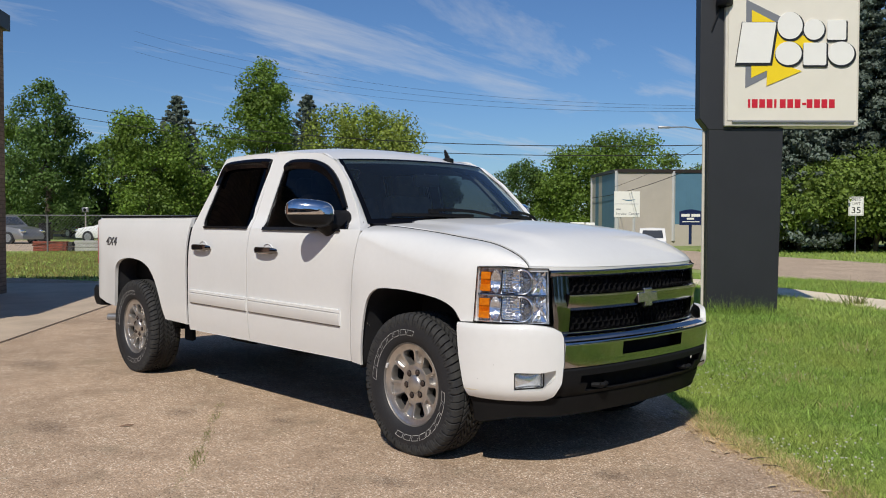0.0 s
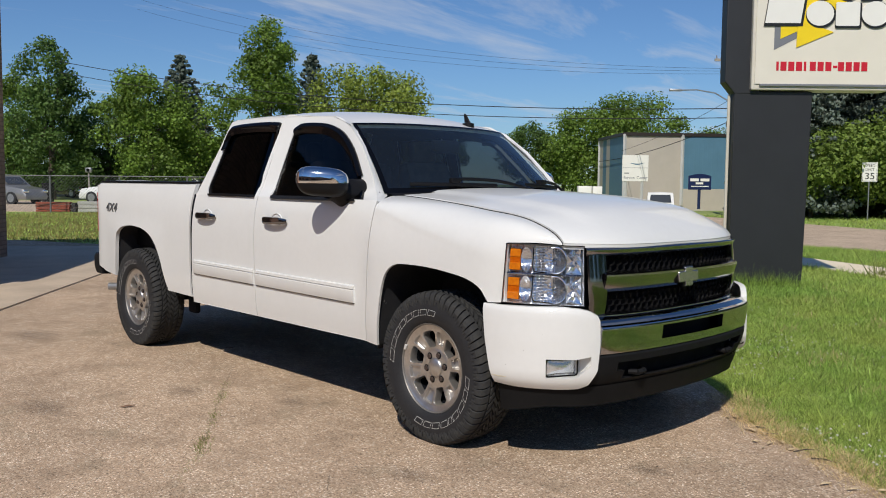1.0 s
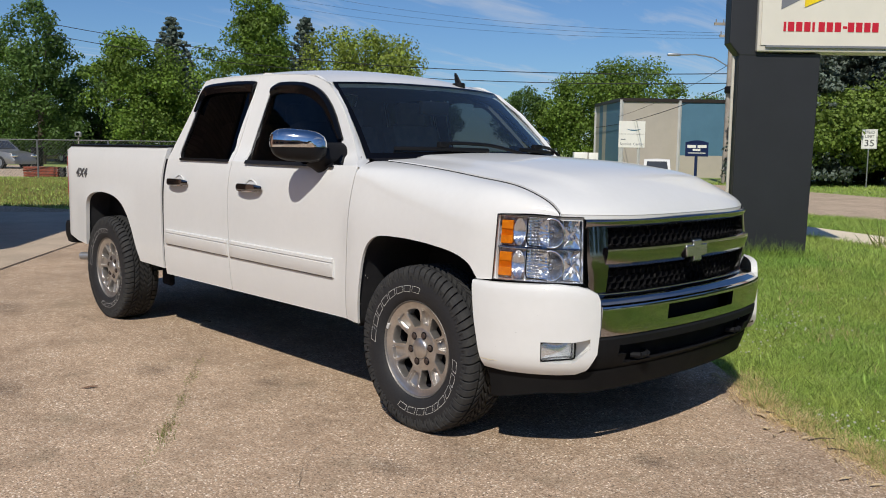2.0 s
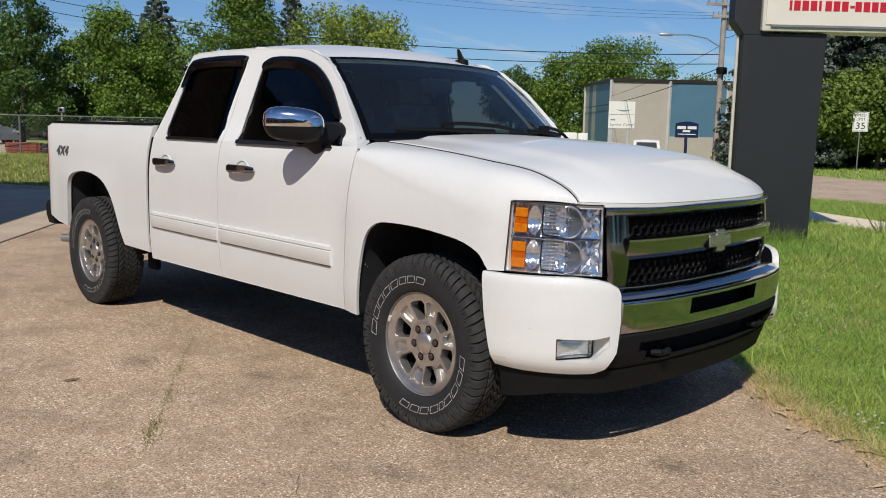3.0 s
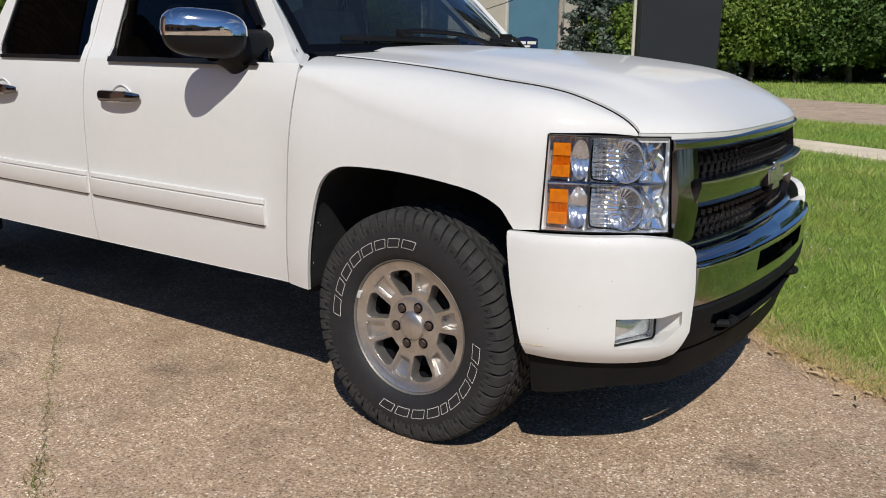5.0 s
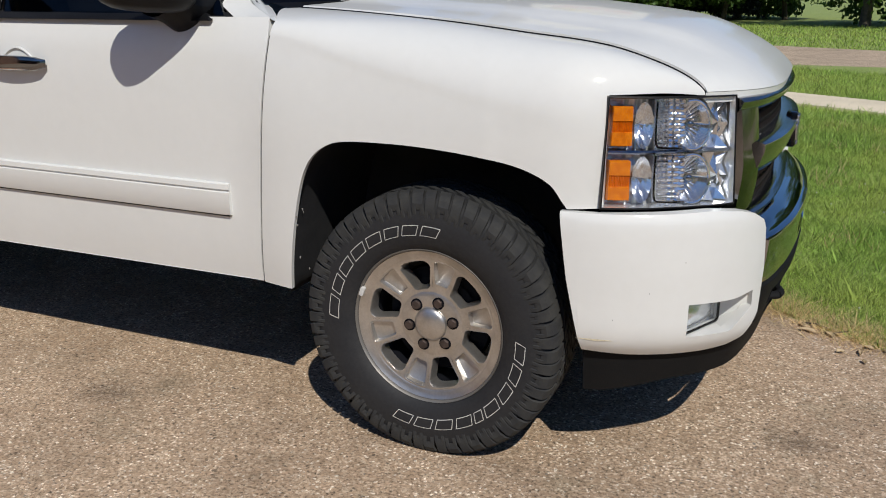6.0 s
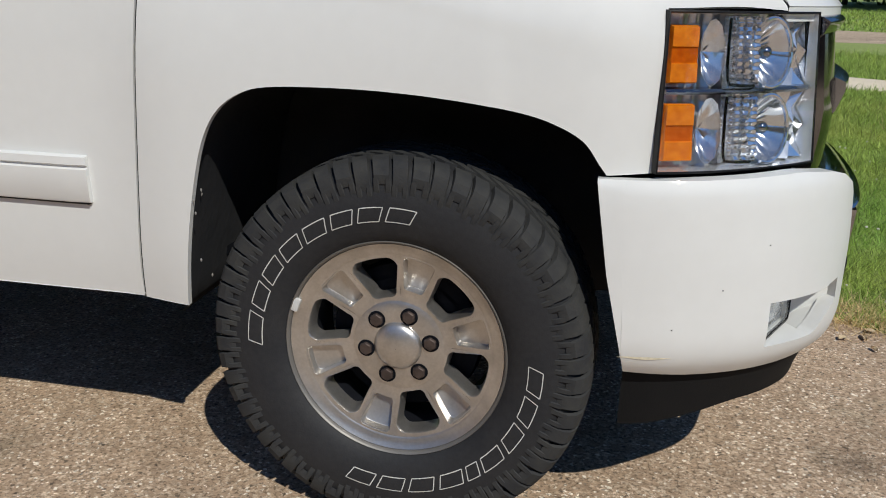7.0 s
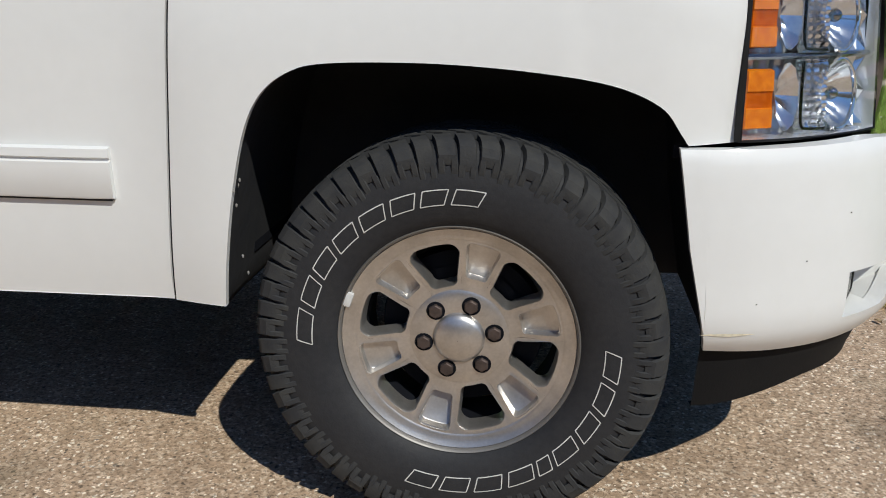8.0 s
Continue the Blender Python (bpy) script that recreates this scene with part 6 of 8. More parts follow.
part("tailgate", bm, WHITE, truck, bevel=0.003)


def tail_lamp(bm):
    rows = []
    for z in np.linspace(.90, 1.24, 10):
        rows.append([(x, -half(x, z) - .004, z) for x in np.linspace(-4.50, -4.64, 6)] + [(-4.655, -.82, z), (-4.655, -.77, z)])
    skin(bm, rows)
    hem(bm, (.01, .02, 0))


both("tail_lamp", tail_lamp, RED, label="dark red tail lamp")
bm = bmesh.new()
prof = [(-.05, -.09), (.03, -.085), (.045, -.03), (.045, .05), (.03, .085), (-.05, .09)]
line = [(-4.46, -.915, .60), (-4.60, -.905, .60), (-4.71, -.87, .60), (-4.77, -.80, .60), (-4.80, -.4, .60), (-4.80, .4, .60), (-4.77, .80, .60), (-4.71, .87, .60), (-4.60, .905, .60), (-4.46, .915, .60)]
sweep(bm, line[::-1], prof)
part("rear_bumper", bm, GREY_PLASTIC, truck, "dark rear bumper")
bm = bmesh.new()
for x, y, sx, sy, z0, z1 in ((-3.65, 0, 1.9, 1.56, .78, .82), (-2.73, 0, .05, 1.6, .80, 1.31), (-3.65, -.79, 1.9, .03, .80, 1.30), (-3.65, .79, 1.9, .03, .80, 1.30)):
    box(bm, (x, y, (z0 + z1) / 2), (sx, sy, z1 - z0))
part("bed_liner", bm, BLACK, truck, "black bed liner")
# axles, springs, dampers, exhaust
for x in (0, -3.645):
    bm = bmesh.new()
    tube(bm, (x, -.78, .388), (x, .78, .388), .055, seg=12)
    box(bm, (x, .1 if x else .25, .388), (.26, .28, .26), bevel=.08)
    part("axle", bm, VOID, truck)
for s in (-1, 1):
    bm = bmesh.new()
    for k in range(3):
        box(bm, (-3.645, s * .60, .46 - .012 * k), (1.3 - .3 * k, .065, .010))
    part("leaf_spring", bm, VOID, truck)
DAMPER = mat("dusty grey damper", (0.30, 0.30, 0.29), 0.5, 0.4, vary=0.3, vscale=20)
for s in (-1, 1):
    bm = bmesh.new()
    tube(bm, (-3.78, s * .66, .36), (-3.62, s * .60, .72), .028, seg=10)
    tube(bm, (-3.62, s * .60, .70), (-3.55, s * .58, .92), .018, seg=10)
    part("damper", bm, DAMPER, truck, "grey shock absorber")
bm = bmesh.new()
tube(bm, (-2.75, -.50, .40), (-2.45, -.50, .40), .085, seg=16)
part("muffler", bm, VOID, truck)
bm = bmesh.new()
box(bm, (-2.98, -.80, .385), (.13, .05, .13), bevel=.02)
part("spring_hanger", bm, VOID, truck)
bm = bmesh.new()
tube(bm, (-4.05, -.72, .42), (-4.36, -.92, .41), .032, seg=12, cap=False)
part("tail_pipe", bm, STEEL, truck, "steel tail pipe")

# badge on the bed side
def lettering(name, text, at, turn, size, material, parent=None, depth=.004, shear=0.0, align="CENTER", label="", squeeze=1.0):
    cu = bpy.data.curves.new(name, "FONT")
    cu.body, cu.size, cu.extrude, cu.shear, cu.align_x, cu.align_y = text, size, depth, shear, align, "CENTER"
    ob = new(name, cu)
    dg = bpy.context.evaluated_depsgraph_get()
    me = bpy.data.meshes.new_from_object(ob.evaluated_get(dg))
    bpy.data.objects.remove(ob)
    me.transform(Matrix.Translation(at) @ turn @ Matrix.Diagonal((squeeze, 1, 1, 1)))
    me.materials.clear(); me.materials.append(material)
    o2 = new(name, me)
    if parent:
        o2.parent = parent; o2.matrix_parent_inverse = world_of(parent).inverted()
    if label:
        tagged(o2, label)
    return o2


BADGE = mat("grey badge film", (0.10, 0.10, 0.105), 0.4, vary=.2, vscale=30)
SIDE_R = Matrix.Rotation(radians(90), 4, "X")
lettering("badge", "4X4", (-4.13, -half(-4.13, 1.115) - .004, 1.112), SIDE_R, .108, BADGE, truck, .004, .25, label="dark grey 4X4 badge", squeeze=1.25)

# ---- cab inside ----
bm = bmesh.new()
rows = []
for y in np.linspace(-.80, .80, 9):
    rows.append([(-.50, y, 1.22), (-.62, y, 1.235), (-.80, y, 1.22 + (.03 if y > .15 else 0)), (-.90, y, 1.15), (-.88, y, .80)])
skin(bm, rows)
part("dashboard", bm, DASH, truck, "charcoal dashboard")
bm = bmesh.new()
for k in range(24):
    a, b = 2 * math.pi * k / 24, 2 * math.pi * (k + 1) / 24
    c = lambda t: (-1.0 - .07 * math.sin(t), .40 + .19 * math.cos(t), 1.12 + .17 * math.sin(t))
    tube(bm, c(a), c(b), .014, seg=6)
tube(bm, (-.85, .40, 1.08), (-1.0, .40, 1.12), .05, seg=10)
part("steering_wheel", bm, DASH, truck)
for x, ys in ((-1.35, (-.42, .42)), (-2.2, (-.42, .0, .42))):
    for y in ys:
        bm = bmesh.new()
        box(bm, (x + .15, y, .95), (.52, .50, .16), bevel=.05)
        box(bm, (x - .14, y, 1.22), (.16, .48, .56), Matrix.Rotation(radians(-10), 4, "Y"), bevel=.05)
        box(bm, (x - .20, y, 1.57), (.10, .26, .17), Matrix.Rotation(radians(-8), 4, "Y"), bevel=.04)
        part("seat", bm, SEAT, truck, "dark cloth seat with headrest")
bm = bmesh.new()
box(bm, (-.84, 0.0, 1.585), (.05, .26, .088), bevel=.02)
part("inner_mirror", bm, BLACK, truck)
bm = bmesh.new()
skin(bm, [[(x, y, z - d) for y, z in ((-.72, 1.69), (-.5, 1.745), (0, 1.77), (.5, 1.745), (.72, 1.69))] for x, d in ((-1.02, .065), (-1.3, .02), (-1.6, 0), (-2.40, 0))])
part("headliner", bm, DASH, truck)

# ---- wheels ----
HUB_Z = 0.392


def squash(bm, base=0.0):
    """The tyre stands flat on the ground and bulges a little there."""
    for v in bm.verts:
        if v.co.z < base + .03:
            v.co.z = base + max(v.co.z - base, 0) * .9 + .0 + (0.002 if v.co.z > base else 0)


def wheel_at(cx, side, spin):
    """A wheel with its hub's face at -.965 on the right, or mirrored."""
    cy = -.87
    c = (cx, cy, HUB_Z)
    seg = 144
    mk = lambda a, r, y: Vector((cx + r * math.sin(a), cy + y, HUB_Z + r * math.cos(a)))

    def finish(name, bm, material, parent, label="", **k):
        if side > 0:
            flip_y(bm)
        return part(name, bm, material, parent, label, **k)

    # spoke face: twelve sectors, each round an open window or a shallow pocket
    face_y = curve([(.04, -.078), (.075, -.079), (.09, -.076), (.105, -.074), (.15, -.080), (.19, -.090), (.204, -.094), (.216, -.098), (.226, -.1035)])
    bm = bmesh.new()
    revolve(bm, [(face_y(r) + (.0008 if r < .2015 else 0), r) for r in (.1948, .201, .202, .207, .213, .219, .2258)], c, 96)
    wheel = finish("wheel", bm, ALLOY, truck, "dull machined alloy wheel with white-lettered tyre", angle=32)
    bm = bmesh.new()
    revolve(bm, [(face_y(r) + (.0008 if r > .098 else 0), r) for r in (.040, .055, .070, .085, .0965, .0985, .1045)], c, 96)
    finish("wheel_hub", bm, ALLOY, wheel)
    R0, R1 = .097, .202
    for k in range(12):
        bm = bmesh.new()
        mid = radians(30 * k - 5) + spin
        window = k % 2 == 1
        HALF = radians(17.4 if window else 12.6)
        ri, ro = (.106, .193) if window else (.124, .197)
        hi, ho = (radians(15.4), radians(14.3)) if window else (radians(9.8), radians(9.4))
        rnd_c = .017 if window else .009
        rc = (R0 + R1) / 2
        # rounded outline in (r, arc)
        w_out, w_in = ho * ro, hi * ri
        outline = []
        for cr_, ca_, a0 in ((ro - rnd_c, w_out - rnd_c, 0), (ri + rnd_c, w_in - rnd_c, 90), (ri + rnd_c, -w_in + rnd_c, 180), (ro - rnd_c, -w_out + rnd_c, 270)):
            for m in range(6):
                t = radians(a0 + 90 * m / 5)
                outline.append((cr_ + rnd_c * math.cos(t), ca_ + rnd_c * math.sin(t)))
            if a0 in (90, 270):
                # the inner and outer edges follow their circles
                p0 = outline[-1]
                outline += [(p0[0], p0[1] * (1 - 2 * m / 7)) for m in range(1, 7)]
        def full(o):
            """The sector's border in the direction of an outline point."""
            dr, da = o[0] - rc, o[1] / rc
            f = min(((R1 - rc) / dr if dr > 0 else (R0 - rc) / dr) if abs(dr) > 1e-6 else 9, HALF / abs(da) if abs(da) > 1e-6 else 9)
            return rc + dr * f, da * f * rc
        def place(o, sink, shrink=0.0):
            r, a_ = o
            r2 = rc + (r - rc) * (1 - shrink); ang = a_ / max(r, .05) * (1 - shrink)
            return mk(mid + ang, r2, face_y(r) + sink)
        def border(o):
            r, a_ = full(o)
            return mk(mid + a_ / rc, r, face_y(r))
        rings = [[border(o) for o in outline]]
        # halfway ring keeps the sheet on the dish's curve
        hw = []
        for o in outline:
            b_ = full(o)
            r, ang = (b_[0] + o[0]) / 2, (b_[1] / rc + o[1] / o[0]) / 2
            hw.append(mk(mid + ang, r, face_y(r)))
        rings.append(hw)
        rings += [[place(o, -.0010, -.025) for o in outline], [place(o, .0012, .0) for o in outline], [place(o, .0050, .022) for o in outline]]
        if window:
            rings += [[place(o, .022, .035) for o in outline], [place(o, .046, .050) for o in outline]]
        else:
            rings += [[place(o, .0190, .060) for o in outline], [place(o, .0202, .090) for o in outline]]
        vs = skin(bm, [r + [r[0]] for r in rings])
        if not window:
            bm.faces.new([v for v in vs[-1][:-1]])
        bmesh.ops.remove_doubles(bm, verts=bm.verts[:], dist=0.00015)
        bmesh.ops.recalc_face_normals(bm, faces=bm.faces[:])
        finish("wheel_window" if window else "wheel_spoke", bm, ALLOY, wheel, angle=32)
    # rim lip; barrel and back discs coloured black as the shade inside the wheel
    bm = bmesh.new()
    revolve(bm, [(-.1030, .2256), (-.1020, .2268), (-.106, .2280), (-.111, .2300), (-.1125, .2325), (-.108, .2355), (-.094, .2345)], c, 96)
    finish("rim_lip", bm, ALLOY_LIP, wheel)
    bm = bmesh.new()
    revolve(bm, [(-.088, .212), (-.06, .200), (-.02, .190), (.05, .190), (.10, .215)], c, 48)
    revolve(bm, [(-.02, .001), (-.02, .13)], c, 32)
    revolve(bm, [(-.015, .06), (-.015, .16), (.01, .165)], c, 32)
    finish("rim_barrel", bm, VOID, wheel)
    # hub cap
    bm = bmesh.new()
    revolve(bm, [(-.074, .052), (-.082, .0505), (-.087, .047), (-.091, .040), (-.0955, .026), (-.098, .012), (-.0985, .0005)], c, 40)
    finish("hub_cap", bm, ALLOY, wheel, "brushed alloy hub cap")
    # flush black discs drawn as the shade in the lug holes
    for k in range(6):
        bm = bmesh.new()
        a = radians(60 * k + 30) + spin + radians(30)
        p = mk(a, .0699, -.070)
        q = mk(a, .0699, -.0795)
        tube(bm, p + Vector((0, .01, 0)), q, .0185, .0185, 18)
        finish("lug_hole", bm, VOID, wheel)
    for k in range(6):
        bm = bmesh.new()
        a = radians(60 * k + 30) + spin + radians(30)
        p = mk(a, .0699, -.074)
        tube(bm, p, p + Vector((0, -.013, 0)), .0152, .0140, 6)
        finish("lug_nut", bm, RUST, wheel, "rusty lug nut", bevel=0.002)
    # tyre carcass
    bm = bmesh.new()
    prof = [(-.098, .226), (-.112, .236), (-.124, .255), (-.130, .280), (-.133, .305), (-.1315, .328), (-.1285, .346), (-.1245, .360), (-.1170, .375), (-.106, .384), (-.092, .3885), (.092, .3885), (.117, .373), (.133, .305), (.124, .255), (.10, .228)]
    rows = revolve(bm, prof, c, 128)
    squash(bm)
    tyre = finish("tyre", bm, RUBBER, wheel, "black all-terrain tyre with outlined white letters")
    # tread blocks: shoulder lugs that reach down the sidewall, and staggered middle blocks
    bm = bmesh.new()
    n = 60
    def lug(a0, a1, prof_out, skew=0.0, inner_r=.380):
        """A block between two angles; prof_out of (y, r) across it."""
        top0 = [mk(a0 + skew * (y + .1), r, y) for y, r in prof_out]
        top1 = [mk(a1 + skew * (y + .1), r, y) for y, r in prof_out]
        lo0 = [mk(a0 + skew * (y + .1) - .006, min(r - .008, inner_r), y * .985) for y, r in prof_out]
        lo1 = [mk(a1 + skew * (y + .1) + .006, min(r - .008, inner_r), y * .985) for y, r in prof_out]
        g = [lo0, top0, top1, lo1]
        v = skin(bm, g)
        for e in (0, -1):
            bm.faces.new([v[k][e] for k in range(4)])
    for k in range(n):
        a = 2 * math.pi * k / n
        w = 2 * math.pi / n
        for sgn in (-1, 1):
            # long and short shoulder lugs by turns, each on two splayed legs
            foot, wide = (.348, .72) if k % 2 == 0 else (.360, .79)
            sh = [(sgn * .1320, foot), (sgn * .1318, foot + .010), (sgn * .1285, .375), (sgn * .1240, .385), (sgn * .115, .3925), (sgn * .103, .3970), (sgn * .078, .3995)]
            o = w * .5 if sgn > 0 else 0
            lug(a + o, a + w * wide + o, sh, .8 * sgn, .384)
            leg = [(sgn * .1322, foot - .017), (sgn * .1330, foot - .008), (sgn * .1328, foot + .004)]
            for f0, f1 in ((-.04, .18), (wide - .18, wide + .04)):
                lug(a + w * f0 + o, a + w * f1 + o, leg, .8 * sgn, .9)
        for row_y, sk, off in ((-.052, -3.2, .30), (-.017, 3.2, .05), (.017, 3.2, .55), (.052, -3.2, .80)):
            lug(a + w * off, a + w * (off + .60), [(row_y - .014, .4010 - .3 * row_y ** 2), (row_y + .014, .4010 - .3 * row_y ** 2)], sk)
    squash(bm)
    bmesh.ops.recalc_face_normals(bm, faces=bm.faces[:])
    finish("tread", bm, TREAD, tyre, "dusty zigzag tread blocks", angle=20)
    # outlined white marks in the place of the two words
    WORDS = ((radians(-92), radians(11), 8, (1.25, 1, 1, 1, 1, .9, .9, 1)), (radians(88), radians(200), 9, (1, 1, 1, 1, .55, 1, 1, 1, 1)))
    for a0, a1, m, widths in WORDS:
        tot = sum(widths)
        at = 0
        for k, wd in enumerate(widths):
            bm = bmesh.new()
            u0, u1 = a0 + (a1 - a0) * (at + .10 * wd) / tot, a0 + (a1 - a0) * (at + .88 * wd) / tot
            at += wd
            h = .0145
            slant = .030
            # angle times radius gives metres: outline a slanted bar
            out = [(u0 - slant * .6, -h), (u1 - slant * .6, -h), (u1 + slant * .6, h), (u0 + slant * .6, h)]
            # strokes are worked in (angle, height): scale the angle to metres for even width
            sc = .293
            pts = [Vector((u * sc, v)) for u, v in out]
            wd2 = .0010
            for i in range(4):
                p, q = pts[i], pts[(i + 1) % 4]
                t = (q - p); L = t.length; t = t / L
                o = Vector((-t.y, t.x)) * wd2
                kk = max(1, int(L / .007))
                for s in range(kk):
                    f0, f1 = s / kk, (s + 1) / kk
                    ps = [p.lerp(q, f0) + o, p.lerp(q, f1) + o, p.lerp(q, f1) - o, p.lerp(q, f0) - o]
                    vv = []
                    for w2 in ps:
                        r = .293 + w2.y
                        yy = np.interp(r, [.255, .28, .305, .328, .348], [-.124, -.130, -.133, -.1315, -.1285]) - .0016
                        vv.append(bm.verts.new(mk(w2.x / sc, r, yy)))
                    bm.faces.new(vv)
            finish("sidewall_mark", bm, LETTER, tyre, "outlined white mark", smooth=False)
    if side < 0 and cx > -1:
        bm = bmesh.new()
        a = radians(-69)
        p = mk(a, .2255, -.1065)
        box(bm, p, (.030, .010, .017), Matrix.Rotation(a, 4, "Y"), bevel=.003)
        finish("balance_weight", bm, LETTER, wheel, "clipped balance weight")
    return wheel


for wx in (0.0, -3.645):
    for s in (-1, 1):
        wheel_at(wx, s, radians(20) if wx == 0 else radians(45))

# ---- lettering on the speed sign ----
at = sl + Vector((.735, -.678, 0)) * .036
lettering("lettering", "SPEED", at + Vector((0, 0, 2.17)), FACE, .15, SBLACK, post_sign, .001, squeeze=1.0)
lettering("lettering", "LIMIT", at + Vector((0, 0, 2.01)), FACE, .15, SBLACK, post_sign, .001, squeeze=1.0)
lettering("lettering", "35", at + Vector((0, 0, 1.75)), FACE, .36, SBLACK, post_sign, .001, squeeze=1.15)

# ---- metal building across the road ----
BEIGE = mat("beige ribbed metal", (0.44, 0.40, 0.34), 0.55, vary=0.08, vscale=1.0)
BLUE = mat("blue ribbed metal", (0.085, 0.19, 0.27), 0.5, vary=0.10, vscale=1.0)
PALE_TRIM = mat("pale metal trim", (0.55, 0.55, 0.53), 0.5, vary=0.1, vscale=2)
depot = empty("metal_building", spot(k_of(1160), 60), "beige and blue ribbed metal building with a low roof", "building")
HB = 4.62


def ribbed(a, b, z0, z1, material, name="wall_panel", pitch=.30, deep=.002):
    """An upright ribbed sheet from a to b."""
    a, b = Vector(a), Vector(b)
    d = (b - a); L = d.length; d.normalize()
    nrm = Vector((d.y, -d.x, 0))
    bm = bmesh.new()
    k = max(2, int(L / pitch))
    pts = []
    for i in range(k):
        for f, o in ((0, 0), (.55, 0), (.65, deep), (.90, deep)):
            pts.append(a + d * L * (i + f) / k + nrm * o)
    pts.append(b)
    skin(bm, [[p + Vector((0, 0, z0)), p + Vector((0, 0, z1))] for p in pts])
    hem(bm, -nrm * .05)
    return part(name, bm, material, depot, smooth=False)


c0, c1, c2, c3 = spot(k_of(1090), 58), spot(k_of(1191), 58.4), spot(k_of(1292), 58.8), spot(k_of(1365), 59.2)
e0 = spot(k_of(1047), 65.5)
ribbed(c0, c1, -1.0, HB, BEIGE)
ribbed(c1, c2, 1.10, HB, BLUE)
ribbed(c1, c2, -1.0, 1.10, BEIGE)
ribbed(c2, c3, -1.0, HB, BEIGE)
for i, (f0, f1, m_) in enumerate(((0, .16, BEIGE), (.16, .30, BLUE), (.30, .44, BEIGE), (.44, 1, BLUE))):
    ribbed(e0.lerp(c0, f0), e0.lerp(c0, f1), -1.0, HB, m_)
back = e0 + (c3 - c0)
for a, b in ((c3, back), (back, e0)):
    ribbed(a, b, -1.0, HB, BEIGE, pitch=1.2)
bm = bmesh.new()
vs = [bm.verts.new(p + Vector((0, 0, HB + .02))) for p in (c0, c3, back, e0)]
bm.faces.new(vs)
hem(bm, (0, 0, .10))
part("roof", bm, DARK_TRIM, depot, smooth=False)
for p in (c0, c1, c2, c3, e0):
    bm = bmesh.new()
    box(bm, p + Vector((.735, -.678, 0)) * .05 + Vector((0, 0, HB / 2)), (.16, .16, HB))
    part("corner_trim", bm, PALE_TRIM, depot, smooth=False)
for a, b in ((c0, c3), (e0, c0)):
    bm = bmesh.new()
    d = (b - a)
    sweep(bm, [a + Vector((0, 0, HB)), b + Vector((0, 0, HB))], [(-.02, -.12), (.12, -.10), (.12, .10), (-.02, .10)])
    part("gutter", bm, DARK_TRIM, depot, smooth=False)


def board(name, b, depth, w, h, zc, material, label, legs, leg_mat):
    """A flat board on posts that faces the lot."""
    o = spot(b, depth)
    t = empty(name, o, label, "sign")
    bm = bmesh.new()
    box(bm, (0, 0, 0), (w, h, .06), bevel=.01)
    m = Matrix.Translation(o + Vector((0, 0, zc))) @ FACE
    bmesh.ops.transform(bm, matrix=m, verts=bm.verts[:])
    part("panel", bm, material, t, smooth=False)
    for x in legs:
        bm = bmesh.new()
        p = o + Vector((.678, .735, 0)) * x + SB * .06
        box(bm, p + Vector((0, 0, (zc + h * .3) / 2)), (.12, .12, zc + h * .3))
        part("post", bm, leg_mat, t, smooth=False)

    def bars(rows, material):
        for x, y, w2, h2 in rows:
            bm = bmesh.new()
            box(bm, (x, y, .036), (w2, h2, .006))
            bmesh.ops.transform(bm, matrix=m, verts=bm.verts[:])
            part("mark", bm, material, t, smooth=False)
    return t, bars, m


NAVY = mat("navy sign board", (0.010, 0.022, 0.085), 0.4, vary=0.1, vscale=3)
nav, bars, m = board("navy_sign", k_of(1222), 50, 1.28, .78, 1.48, NAVY, "navy blue board with white marks on a navy post", (0,), NAVY)
bars([(-.30, .16, .48, .16), (.28, .16, .50, .16), (-.02, -.03, .42, .11), (0, -.20, .98, .045)], SWHITE)
bm = bmesh.new()
a = [(-.64 + 1.28 * i / 16, .38 + .12 * math.sin(math.pi * i / 16)) for i in range(17)]
v = [bm.verts.new((x, y, .03)) for x, y in [(-.64, .36), *[(x, y) for x, y in a], (.64, .36)]]
w = [bm.verts.new((p.co.x, p.co.y, -.03)) for p in v]
bm.faces.new(v); bm.faces.new(w[::-1])
for i in range(len(v)):
    bm.faces.new((v[i], w[i], w[(i + 1) % len(v)], v[(i + 1) % len(v)]))
bmesh.ops.recalc_face_normals(bm, faces=bm.faces[:])
bmesh.ops.transform(bm, matrix=m, verts=bm.verts[:])
part("arched_top", bm, NAVY, nav, smooth=False)

wb, bars, m = board("service_sign", k_of(1109), 54, 1.58, 1.58, 2.34, SWHITE, "white service sign board on two posts", (-.55, .45), PALE_TRIM)
bars([(0, .02, 1.5, .02), (-.52, -.30, .28, .06)], SGREY)
bm = bmesh.new()
pts = [(-.35 + .9 * i / 12, .36 - .12 * math.sin(math.pi * i / 12 * .8 + .3)) for i in range(13)]
vs = [[bm.verts.new((x, y + s * .035 * math.sin(math.pi * i / 12), .037)) for s in (-1, 1)] for i, (x, y) in enumerate(pts)]
for p, q in zip(vs[:-1], vs[1:]):
    bm.faces.new((p[0], q[0], q[1], p[1]))
bmesh.ops.transform(bm, matrix=m, verts=bm.verts[:])
part("swoosh", bm, BLUE, wb, smooth=False)
lettering("lettering", "Service", m @ Vector((-.36, -.58, .034)), FACE, .23, SGREY, wb, .001)
lettering("lettering", "Center", m @ Vector((.42, -.58, .034)), FACE, .23, SGREY, wb, .001)

